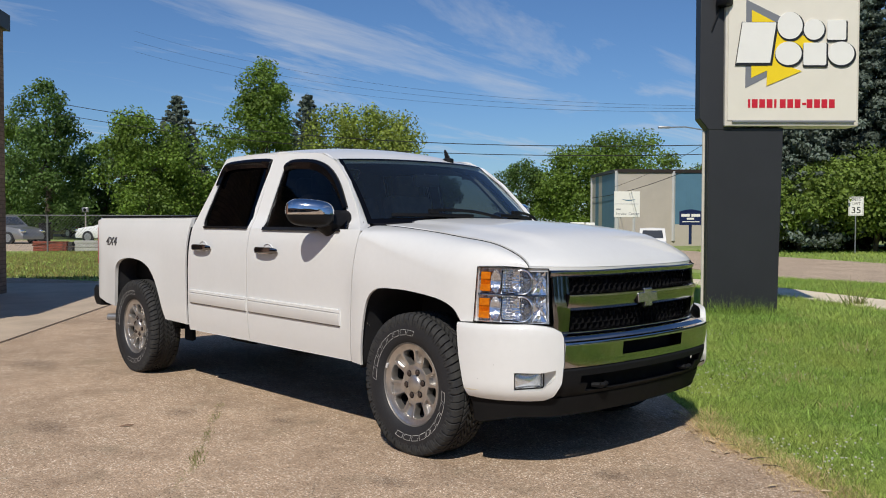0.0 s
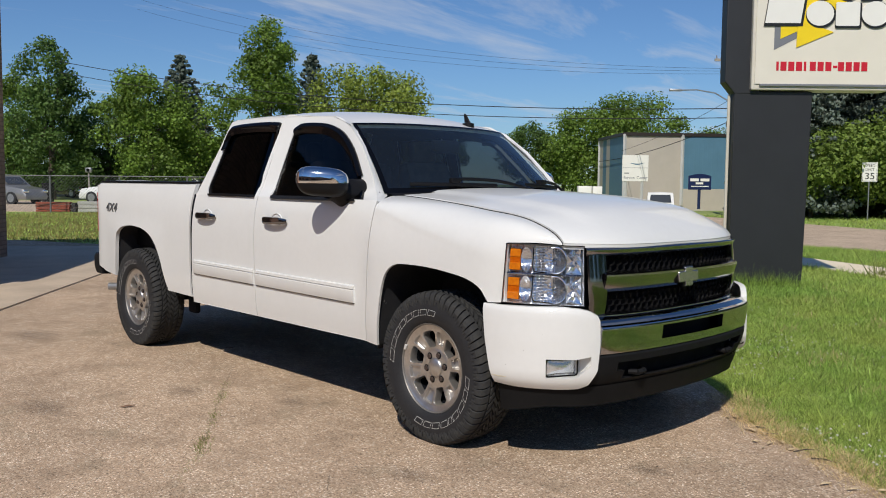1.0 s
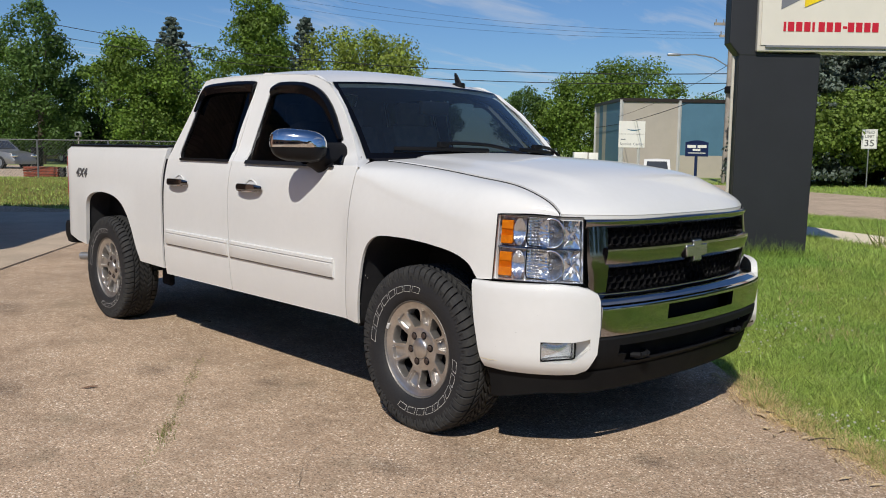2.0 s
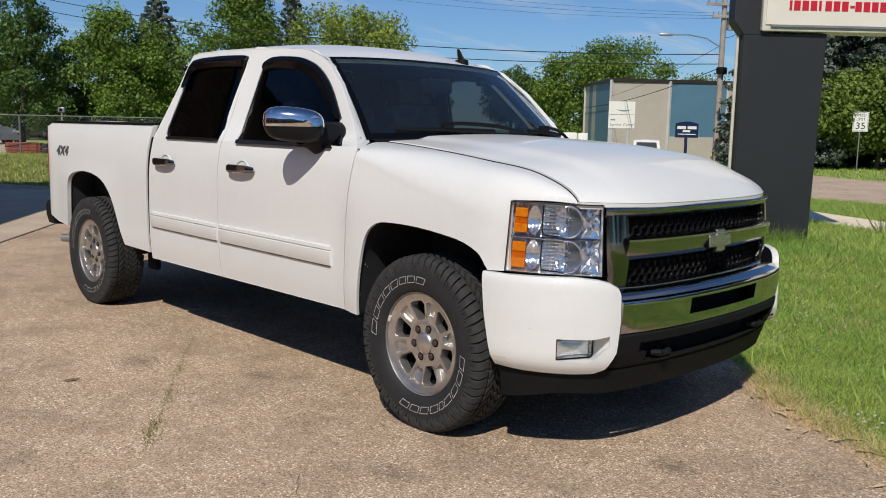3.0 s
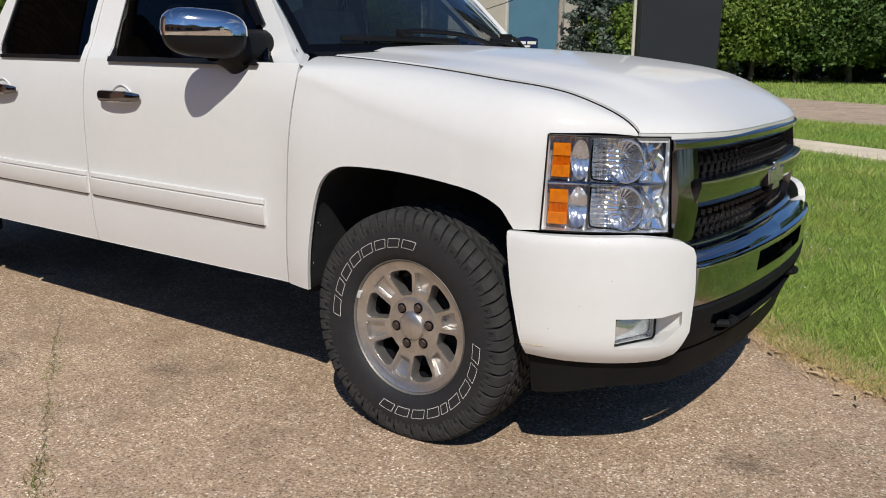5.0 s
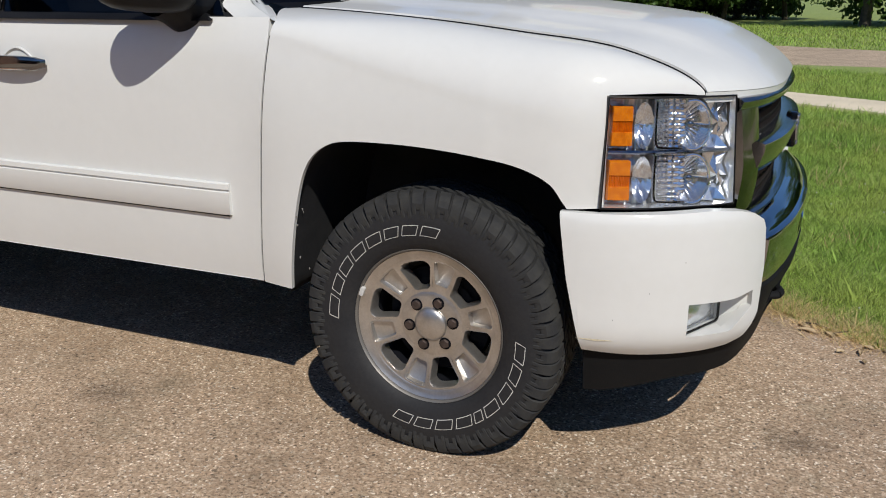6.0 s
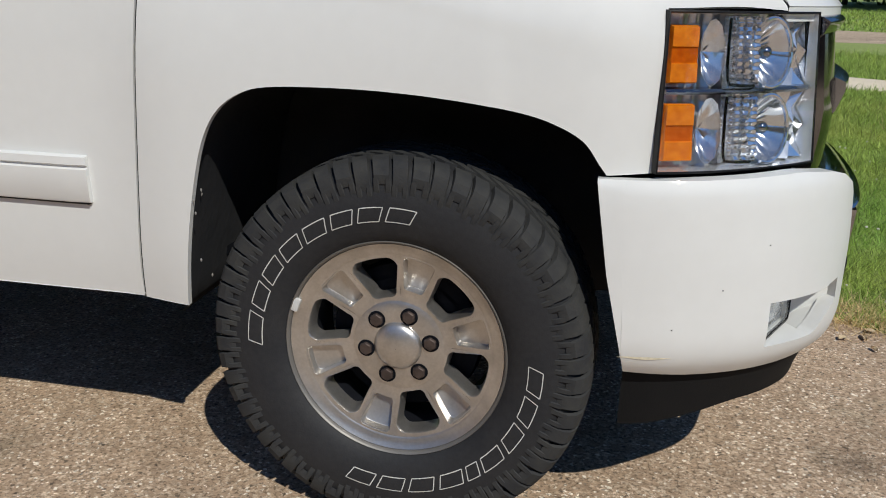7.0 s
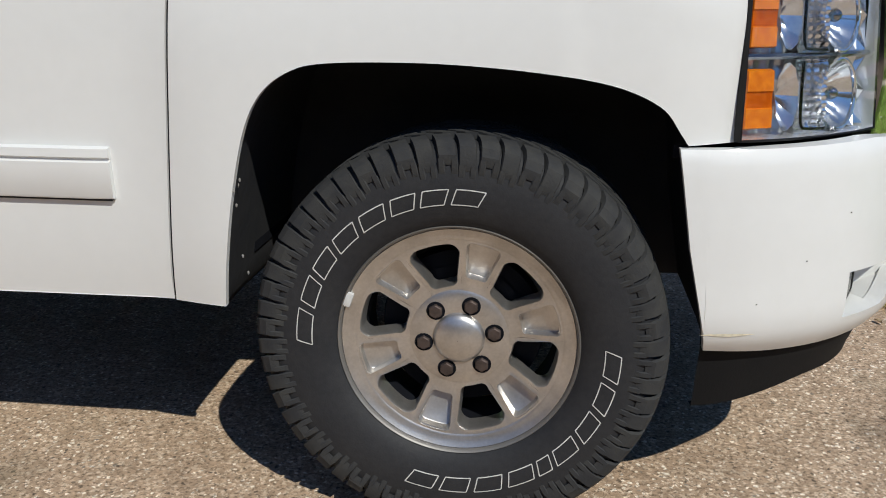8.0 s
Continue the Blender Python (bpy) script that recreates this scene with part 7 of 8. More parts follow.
# ---- utility pole with a street lamp and wires ----
WOOD = mat("weathered grey pole wood", (0.36, 0.32, 0.275), 0.9, vary=0.3, vscale=2, grain=0.2, gscale=30, bump=0.3, bscale=40)
up = Vector((-16.75, 31.3, 0))
pole = empty("utility_pole", up, "weathered wooden utility pole with crossarm and street lamp", "utility pole")
bm = bmesh.new()
tube(bm, up, up + Vector((0, 0, 7.0)), .145, .10, 12)
part("shaft", bm, WOOD, pole)
for zc, L in ((6.75, 1.6), (6.25, 1.1)):
    bm = bmesh.new()
    p = up + Vector((0, 0, zc))
    box(bm, p + Vector((.735, -.678, 0)) * .14, (L, .09, .11), Matrix.Rotation(math.atan2(.735, .678), 4, "Z"))
    part("crossarm", bm, WOOD, pole, smooth=False)
    for k in (-.45, -.25, .25, .45):
        bm = bmesh.new()
        q = p + Vector((.678, .735, 0)) * L * k + Vector((.735, -.678, 0)) * .14
        tube(bm, q, q + Vector((0, 0, .20)), .035, .02, 8)
        part("insulator", bm, SGREY, pole)
bm = bmesh.new()
q = up + Vector((.678, .735, 0)) * .28 + Vector((0, 0, 5.7))
tube(bm, q, q + Vector((0, 0, .75)), .15, seg=12)
part("transformer", bm, STEEL, pole, "grey steel transformer can")
bm = bmesh.new()
A = [up + Vector((-.678, -.735, 0)) * d + Vector((0, 0, z)) for d, z in ((.1, 5.0), (.7, 5.35), (1.5, 5.48), (2.2, 5.46))]
for a, b in zip(A[:-1], A[1:]):
    tube(bm, a, b, .028, seg=6)
part("lamp_arm", bm, STEEL, pole)
bm = bmesh.new()
box(bm, A[-1] + Vector((-.678, -.735, 0)) * .22, (.55, .16, .10), Matrix.Rotation(math.atan2(.735, .678), 4, "Z"), bevel=.03)
part("lamp_head", bm, STEEL, pole, "grey street lamp head")
bm = bmesh.new()
box(bm, up + Vector((.1, -.1, 4.0)), (.36, .36, .30), bevel=.06)
part("cable_clamp", bm, BLACK, pole)

WIRE = mat("black wire", (0.01, 0.01, 0.011), 0.6)


def wire(a, b, sag, r, name="power_line"):
    cu = bpy.data.curves.new(name, "CURVE")
    cu.dimensions, cu.bevel_depth, cu.bevel_resolution = "3D", r, 1
    sp = cu.splines.new("POLY")
    n = 24
    sp.points.add(n)
    for i in range(n + 1):
        t = i / n
        p = Vector(a).lerp(Vector(b), t) - Vector((0, 0, 4 * sag * t * (1 - t)))
        sp.points[i].co = (*p, 1)
    ob = new(name, cu)
    dg = bpy.context.evaluated_depsgraph_get()
    me = bpy.data.meshes.new_from_object(ob.evaluated_get(dg))
    bpy.data.objects.remove(ob)
    me.materials.clear(); me.materials.append(WIRE)
    return tagged(new(name, me), "thin black overhead wire sagging between poles", "power line", "overhead wires")


zt = lambda y, d: 1.303 + (393 - y) / 1558 * d
wire(up + Vector((0, 0, zt(262, 40.3))), spot(k_of(100), 56, zt(186, 56)), .9, .022)
wire(up + Vector((0, 0, zt(264, 40.3) - .35)), spot(k_of(100), 56, zt(205, 56)), .9, .020)
for k, (y0, y1) in enumerate(((190, 98), (196, 110), (205, 122))):
    wire(up + Vector((.3 * k, .3 * k, zt(196 + 4 * k, 40.3))), spot(k_of(240), 60, zt(60 + 18 * k, 60)), 1.2, .006)
wire(up + Vector((0, 0, 4.15)), spot(k_of(1047), 65, zt(352, 65)), .3, .018)
wire(up + Vector((0, 0, 5.1)), spot(k_of(1085), 57, zt(333, 57)), .2, .010)
wire(spot(k_of(1300), 41, 5.9), up + Vector((0, 0, 5.4)), .1, .012)

# ---- chain-link fence behind the far lawn ----
FENCE_STEEL = mat("dull galvanised steel", (0.17, 0.172, 0.175), 0.6, 0.3, vary=0.25, vscale=12)
fence = empty("chain_link_fence", (-33.5, 8.0, 0), "galvanised chain-link fence behind the lawn", "fence")
f0, f1 = Vector((-36.5, 3.5, 0)), Vector((-29.5, 14.5, 0))
f0, f1 = f0 - (f1 - f0) * 1.0, f1 + (f1 - f0) * .25
fl = (f1 - f0).length
fd = (f1 - f0).normalized()
n_post = int(fl / 2.6)
for i in range(n_post + 1):
    bm = bmesh.new()
    p = f0 + fd * fl * i / n_post
    tube(bm, p, p + Vector((0, 0, 1.52)), .036, seg=8)
    part("post", bm, FENCE_STEEL, fence)
bm = bmesh.new()
tube(bm, f0 + Vector((0, 0, 1.50)), f1 + Vector((0, 0, 1.50)), .022, seg=8)
part("top_rail", bm, FENCE_STEEL, fence)
bm = bmesh.new()
for i in range(int(fl / .13)):
    a = f0 + fd * (.13 * i)
    for s in (-1, 1):
        b = a + fd * s * 1.45
        w = Vector((0, 0, .0018))
        bm.faces.new([bm.verts.new(p) for p in (a + w + Vector((0, 0, .02)), b + w + Vector((0, 0, 1.47)), b - w + fd * .006 + Vector((0, 0, 1.47)), a - w + fd * .006 + Vector((0, 0, .02)))])
tagged(part("wire_netting", bm, FENCE_STEEL, fence, smooth=False), kind="stuff")


# ---- parked vehicles far off ----
def vehicle(name, at, heading, paint, label, L=4.6, Wd=1.82, H=1.62, bed=False):
    """A small far vehicle: lofted body, glass, lamps, bumpers and wheels."""
    t = empty(name, at, label, "car")
    M = Matrix.Translation(at) @ Matrix.Rotation(heading, 4, "Z")
    lower = curve([(-L / 2, .62), (-L / 2 + .12, .92), (-L * .30, .98), (0, .99), (L * .22, .97), (L * .40, .86), (L / 2 - .06, .70), (L / 2, .52)])
    bm = bmesh.new()
    rows = []
    for x in np.linspace(-L / 2, L / 2, 25):
        hw = Wd / 2 * (1 - .16 * abs(2 * x / L) ** 4)
        zt_ = lower(x)
        rows.append([(x, -hw * .92, .26), (x, -hw, .42), (x, -hw, zt_ * .82), (x, -hw * .92, zt_), (x, hw * .92, zt_), (x, hw, zt_ * .82), (x, hw, .42), (x, hw * .92, .26)])
    vs = skin(bm, rows)
    bm.faces.new(vs[0]); bm.faces.new(vs[-1][::-1])
    bmesh.ops.recalc_face_normals(bm, faces=bm.faces[:])
    bmesh.ops.transform(bm, matrix=M, verts=bm.verts[:])
    part("body", bm, paint, t)
    x0, x1, x2, x3 = (-L * .10, -L * .06, L * .12, L * .24) if bed else (-L * .47, -L * .38, L * .08, L * .24)
    zz = .95
    prof = [(x0, zz), (x1, H - .07), (x2, H - .07), (x3, zz)]
    side = lambda z: Wd / 2 * (.93 - .07 * (z - zz) / (H - zz))
    bm = bmesh.new()
    crown = [(x0, zz), (x1 - .03, H - .09), (x1 + .08, H - .02), ((x1 + x2) / 2, H), (x2 - .08, H - .02), (x2 + .03, H - .09), (x3, zz)]
    v2 = skin(bm, [[(x, y * side(z), z - (.04 * abs(y) if z > zz else 0)) for y in (-1, -.7, 0, .7, 1)] for x, z in crown])
    for e in (0, 4):
        bm.faces.new([r[e] for r in v2])
    bmesh.ops.recalc_face_normals(bm, faces=bm.faces[:])
    bmesh.ops.transform(bm, matrix=M, verts=bm.verts[:])
    part("cab", bm, paint, t)

    def pane(corners, out):
        bm = bmesh.new()
        a = [bm.verts.new(Vector(p) + Vector(out)) for p in corners]
        bm.faces.new(a)
        bmesh.ops.transform(bm, matrix=M, verts=bm.verts[:])
        part("pane", bm, TINT_FAR, t, smooth=False)

    on = lambda a, b, k: (a[0] + (b[0] - a[0]) * k, a[1] + (b[1] - a[1]) * k)
    for a, b, sx in ((prof[0], (x1 - .03, H - .09), -1), (prof[3], (x2 + .03, H - .09), 1)):
        lo, hi = on(a, b, .22), on(a, b, .86)
        pane([(lo[0], -side(lo[1]) * .80, lo[1]), (lo[0], side(lo[1]) * .80, lo[1]), (hi[0], side(hi[1]) * .76, hi[1]), (hi[0], -side(hi[1]) * .76, hi[1])], (.03 * sx, 0, .02))
    zl, zh = zz + .10, H - .17
    lean = lambda z, a, b: a + (b - a) * (z - zz) / (H - .07 - zz)
    xm = (x1 + x2) / 2
    for sy in (-1, 1):
        for xa, xb in (((lambda z: lean(z, x0, x1) + .10), (lambda z: xm - .04)), ((lambda z: xm + .04), (lambda z: lean(z, x3, x2) - .10))):
            pane([(xa(zl), sy * side(zl), zl), (xb(zl), sy * side(zl), zl), (xb(zh), sy * side(zh), zh), (xa(zh), sy * side(zh), zh)], (0, .014 * sy, 0))
    for x in (-L * .30, L * .31):
        for sy in (-1, 1):
            bm = bmesh.new()
            cyl = lambda r, a, b: tube(bm, (x, sy * a, .34), (x, sy * b, .34), r, seg=24)
            cyl(.34, Wd / 2 - .20, Wd / 2 + .01)
            bmesh.ops.transform(bm, matrix=M, verts=bm.verts[:])
            wh = part("wheel", bm, RUBBER, t)
            bm = bmesh.new()
            cyl(.22, Wd / 2 - .05, Wd / 2 + .02)
            bmesh.ops.transform(bm, matrix=M, verts=bm.verts[:])
            part("rim", bm, STEEL, wh)
    for sx, m_ in ((1, REFLECTOR), (-1, RED)):
        for sy in (-1, 1):
            bm = bmesh.new()
            box(bm, (sx * (L / 2 - .06), sy * Wd * .36, .70), (.14, .30, .13), bevel=.03)
            bmesh.ops.transform(bm, matrix=M, verts=bm.verts[:])
            part("lamp", bm, m_, t)
    return t


TINT_FAR = mat("dark car glass", (0.05, 0.055, 0.06), 0.06, coat=.8)
SILVER = mat("silver car paint", (0.26, 0.26, 0.255), 0.3, .4, vary=.1, vscale=3, coat=.5)
CARBLACK = mat("black car paint", (0.012, 0.012, 0.014), 0.25, vary=.1, vscale=3, coat=.6)
view_a = math.atan2(.735, .678)
vehicle("suv", spot(k_of(0), 48.5), view_a - .35, SILVER, "silver sport utility car parked behind the fence", H=1.62)
vehicle("sedan", spot(k_of(208), 52), view_a + 3.0, WHITE, "white car parked behind the fence", H=1.35)
vehicle("sedan", spot(k_of(116), 67), view_a + 2.6, CARBLACK, "dark car parked behind the fence", H=1.5)
vehicle("pickup", spot(k_of(1154), 55.2, -.85), view_a - 1.78, WHITE, "white pickup parked beside the metal building", L=5.2, Wd=1.76, H=1.76, bed=True)
MAROON = mat("maroon car paint", (0.12, 0.012, 0.016), 0.3, vary=.1, vscale=3, coat=.6)
vehicle("sedan", Vector((10.5, -5.0, 0)), 2.4, MAROON, "maroon car parked on the lot", H=1.5)
vehicle("sedan", spot(k_of(330), 60), view_a + .1, WHITE, "white car under the trees", H=1.6)

# low walls, bin and a yard lamp by the fence
REDBRICK = mat("red brick edging", (0.30, 0.07, 0.04), 0.9, vary=.4, vscale=4, grain=.2, gscale=20, bump=.3, bscale=20)
DARK_STONE = mat("dark stone", (0.05, 0.045, 0.045), 0.9, vary=.4, vscale=6, bump=.3, bscale=20)
PALE_BLOCK = mat("pale concrete block", (0.42, 0.41, 0.38), 0.9, vary=.2, vscale=3, grain=.15, gscale=30, bump=.2, bscale=40)


def low_wall(b0, b1, height, material, courses, label):
    """A dry wall of uneven courses behind the fence."""
    a, b = spot(k_of(b0), 36.9), spot(k_of(b1), 36.9)
    t = empty("low_wall", (a + b) / 2, label, "low wall")
    g = random.Random(int(b0))
    for k in range(courses):
        h = height / courses
        bm = bmesh.new()
        box(bm, (a + b) / 2 + Vector((0, 0, h * (k + .5))), ((b - a).length - g.uniform(0, .08), .34 + g.uniform(-.03, .03), h - .012), Matrix.Rotation(view_a, 4, "Z"), bevel=.018)
        part("course", bm, material, t)


low_wall(58, 119, .42, REDBRICK, 4, "low red brick wall behind the lawn")
low_wall(120, 130, .40, DARK_STONE, 2, "dark stone end beside the red wall")
low_wall(132, 190, .46, PALE_BLOCK, 3, "low pale concrete block wall beside the fence")
bin_at = spot(k_of(77), 53)
tb = empty("trash_bin", bin_at, "dark plastic trash bin behind the fence", "bin")
bm = bmesh.new()
box(bm, bin_at + Vector((0, 0, .53)), (.50, .55, 1.06), Matrix.Rotation(view_a, 4, "Z"), bevel=.04)
part("body", bm, GREY_PLASTIC, tb)
bm = bmesh.new()
box(bm, bin_at + Vector((0, 0, 1.09)), (.56, .61, .09), Matrix.Rotation(view_a, 4, "Z"), bevel=.035)
part("lid", bm, GREY_PLASTIC, tb)
lamp_at = spot(k_of(150), 52)
yl = empty("yard_lamp", lamp_at, "small pale lamp on a post under the trees", "lamp")
bm = bmesh.new()
tube(bm, lamp_at, lamp_at + Vector((0, 0, 1.75)), .05, .04, seg=10)
part("post", bm, WOOD, yl)
bm = bmesh.new()
box(bm, lamp_at + Vector((0, 0, 1.92)), (.40, .22, .30), Matrix.Rotation(view_a, 4, "Z"), bevel=.07)
part("lamp_head", bm, SILVER, yl)
bm = bmesh.new()
face = lamp_at + Vector((.735, -.678, 0)) * .10 + Vector((0, 0, 1.92))
tube(bm, face, face + Vector((.735, -.678, 0)) * .05, .09, .085, seg=16)
part("lens", bm, GLOSS_BLACK, yl)
slab("back_lot", [tuple(spot(k_of(b), a)[:2]) for b, a in ((-160, 37.1), (250, 37.1), (250, 53), (135, 48), (90, 50), (85, 56), (-160, 56))], .02, .06, ROAD, "grey asphalt yard behind the fence", "parking lot")

# pale storage box at the metal building's foot
box_at = spot(k_of(1031), 58)
sb = empty("storage_box", box_at, "white metal storage box under the trees", "storage box")
zb = zt(395, 58)
for k, (du, w) in enumerate(((-.38, .86), (.44, .60))):
    bm = bmesh.new()
    box(bm, box_at + Vector((.678, .735, 0)) * du + Vector((0, 0, zb / 2 - .02 * k)), (w, .7, zb), Matrix.Rotation(view_a, 4, "Z"), bevel=.02)
    part("panel", bm, SWHITE, sb)

# far low white building under the trees
shed = empty("far_shed", spot(k_of(470), 70), "low pale shed under the trees", "shed")
bm = bmesh.new()
box(bm, spot(k_of(240), 74) + Vector((0, 0, 1.0)), (14, 4, 2.0), Matrix.Rotation(view_a, 4, "Z"))
part("wall", bm, BEIGE, shed, smooth=False)

# ---- grass ----
def blades(name, label, count, place, lo, hi, width, material, seed, flop=.5):
    """Blades of grass, each a narrow leaning triangle."""
    g = np.random.default_rng(seed)
    xy = place(g, count)
    n = len(xy)
    z = np.array([ground_z(x, y) for x, y in xy]) - .012
    tuft = np.sin(xy[:, 0] * 7.1 + 2 * np.sin(xy[:, 1] * 3.3)) * np.sin(xy[:, 1] * 8.3 + 2 * np.sin(xy[:, 0] * 2.9))
    h = g.uniform(lo, hi, n) * g.uniform(.55, 1.2, n) * (1 + .35 * tuft)
    a = g.uniform(0, 2 * np.pi, n)
    w = width * g.uniform(.6, 1.3, n)
    lean = g.normal(scale=flop, size=(n, 2)) * h[:, None]
    base = np.column_stack([xy, z])
    off = np.column_stack([np.cos(a) * w / 2, np.sin(a) * w / 2, np.zeros(n)])
    tip = base + np.column_stack([lean, h])
    v = np.stack([base - off, base + off, tip], 1).reshape(-1, 3)
    me = bpy.data.meshes.new(name)
    me.vertices.add(len(v)); me.vertices.foreach_set("co", v.ravel())
    me.loops.add(3 * n); me.loops.foreach_set("vertex_index", np.arange(3 * n))
    me.polygons.add(n); me.polygons.foreach_set("loop_start", np.arange(0, 3 * n, 3))
    me.update(calc_edges=True)
    me.materials.append(material)
    return tagged(new(name, me), label, "grass", kind="stuff")


GRASS = leaf_mat("lawn grass", (0.30, 0.455, 0.10), .62, .45, (0.46, 0.53, 0.14), .8)
STRAW = leaf_mat("dry straw grass", (0.78, 0.61, 0.33), .30, .3)
edge_x = np.array([p[0] for p in LAWN_EDGE[::-1]]); edge_y = np.array([p[1] for p in LAWN_EDGE[::-1]])


def lawn_at(x0, x1, y0, y1, keep=0.0, power=1.0):
    def place(g, n):
        x = g.uniform(x0, x1, n) + g.normal(scale=.45, size=n); y = y0 + (y1 - y0) * g.random(n) ** power
        d = .475 * x + .88 * y
        ok = (y > np.interp(x, edge_x, edge_y) + keep) & ((d < 6.45) | ((d > 7.42) & (d < 10.65)))
        ok &= ~((np.abs((x - sign_o.x) * .678 + (y - sign_o.y) * .735 - .44) < .46) & (np.abs(-(x - sign_o.x) * .735 + (y - sign_o.y) * .678 - .09) < .10))
        return np.column_stack([x, y])[ok]
    return place


blades("grass", "dense green lawn grass beside the asphalt", 800000, lawn_at(-3.0, 5.2, -1.4, 6.0), .024, .056, .0048, GRASS, 1, .85)
blades("grass", "green lawn grass round the sign", 260000, lawn_at(-8, 9, 4.5, 15), .04, .10, .009, GRASS, 2, .7)
blades("grass", "green lawn grass along the lot", 150000, lawn_at(5.0, 16, -4.2, 8.0), .03, .07, .018, GRASS, 13)
blades("grass", "green lawn grass round the sign", 50000, lawn_at(-14, 14, 1, 14), .05, .10, .012, GRASS, 3)


def fringe(g, n):
    i = g.integers(4, 12, n)
    pts = np.array(LAWN_EDGE)
    t = g.random(n)[:, None]
    p = pts[i] * (1 - t) + pts[i + 1] * t
    return p + g.normal(scale=.075, size=(n, 2)) + np.array([.03, .05])


blades("dry_grass", "dry straw-coloured grass along the lawn's edge", 15000, fringe, .018, .050, .005, STRAW, 4, 1.1)


def dry_spots(g, n):
    c = np.column_stack([g.uniform(-2.5, 4.5, 60), g.uniform(.8, 6.0, 60)])
    p = c[g.integers(0, 60, n)] + g.normal(scale=.10, size=(n, 2))
    return p[p[:, 1] > np.interp(p[:, 0], edge_x, edge_y) + .1]


blades("dry_grass", "dry blades scattered through the lawn", 2600, dry_spots, .05, .10, .006, STRAW, 5)


def far_lawn(g, n):
    x = g.uniform(-36, -14, n); y = g.uniform(-3, 17, n)
    s = (x + 12.95) * .572 + (y - .70) * .82
    r = (x - -33.0) * .84 - (y - 9.0) * .54
    ok = (y > np.interp(x, [-36, -17.5, -12.5], [-3, 2.2, 4.2])) & (r > -.6)
    return np.column_stack([x, y])[ok]


blades("grass", "rough mown grass before the fence", 30000, far_lawn, .05, .10, .03, GRASS, 6)
FADED = leaf_mat("faded lawn grass", (0.36, 0.33, 0.11), .35, .3)
blades("dry_grass", "sun-bleached band of mown grass", 110000, lambda g, n: (lambda p: p[(p[:, 0] > -33) & (p[:, 0] < -16)])(far_lawn(g, n)), .04, .08, .03, FADED, 7)


def far_verge(g, n):
    u = g.uniform(-30, 25, n); d = g.uniform(18.1, 31, n)
    return np.column_stack([.88 * u + .475 * d, -.475 * u + .88 * d])


blades("grass", "verge grass across the road", 70000, far_verge, .05, .12, .03, GRASS, 8)

# white clover heads in the lawn
CLOVER = mat("white clover", (0.62, 0.62, 0.50), 0.8, vary=.2, vscale=200)
g = np.random.default_rng(9)
bm = bmesh.new()
pts = lawn_at(-1.5, 4.5, -.8, 4.0, .08)(g, 15000)
patch = np.sin(pts[:, 0] * 4.3 + 1) + np.sin(pts[:, 1] * 5.1) + np.sin(pts[:, 0] * 1.7 - pts[:, 1] * 2.3)
near = pts[:, 1] - np.interp(pts[:, 0], edge_x, edge_y)
sel = pts[(patch + g.normal(scale=.5, size=len(pts)) > .55) & (g.random(len(pts)) < np.exp(-near / 1.2) * .42)]
for x, y in sel[:900]:
    r = g.uniform(.0045, .0080)
    bmesh.ops.create_icosphere(bm, subdivisions=1, radius=r, matrix=Matrix.Translation((x, y, ground_z(x, y) + g.uniform(.060, .095))) @ Matrix.Diagonal((1, 1, .7, 1)))
tagged(part("clover_flowers", bm, CLOVER), "small white clover flowers in the lawn", "flowers", kind="stuff")

# ---- litter along the edge, crack with weeds ----
TAN_LEAF = mat("dry tan leaf", (0.62, 0.48, 0.30), 0.8, vary=.3, vscale=60)
rl = random.Random(5)
for i in range(24):
    k = rl.randrange(5, 12)
    a, b = LAWN_EDGE[k], LAWN_EDGE[k + 1]
    t = rl.random()
    x, y = a[0] + (b[0] - a[0]) * t + rl.uniform(-.16, .05), a[1] + (b[1] - a[1]) * t + rl.uniform(-.20, .04)
    bm = bmesh.new()
    L, w = rl.uniform(.03, .075), rl.uniform(.007, .014)
    skin(bm, [[(L * (s - .5), w * math.sin(math.pi * min(max(s, .06), .94)) * q, .005 + .005 * abs(q) + .004 * math.sin(3 * s)) for q in (-1, 0, 1)] for s in (0, .2, .4, .6, .8, 1)])
    hem(bm, (0, 0, -.002))
    bmesh.ops.transform(bm, matrix=Matrix.Translation((x, y, 0)) @ Matrix.Rotation(rl.uniform(0, 6.3), 4, "Z"), verts=bm.verts[:])
    tagged(part("dry_leaf", bm, TAN_LEAF), "curled dry tan leaf on the asphalt", "leaf", "dry leaves")
for x, y, L, a in ((1.15, .53, .16, .5), (1.02, .57, .10, -.3), (1.37, .36, .14, 1.0), (1.5, .27, .12, .2)):
    bm = bmesh.new()
    tube(bm, (-L / 2, 0, .006), (0, .012, .010), .004, .0035, 6); tube(bm, (0, .012, .010), (L / 2, 0, .007), .0035, .002, 6)
    bmesh.ops.transform(bm, matrix=Matrix.Translation((x, y, 0)) @ Matrix.Rotation(a, 4, "Z"), verts=bm.verts[:])
    tagged(part("twig", bm, BARK), "short brown twig at the lawn's edge", "twig", "twigs")

CRACKM = mat("dark crack filling", (0.24, 0.19, 0.13), 0.95, vary=.4, vscale=30)


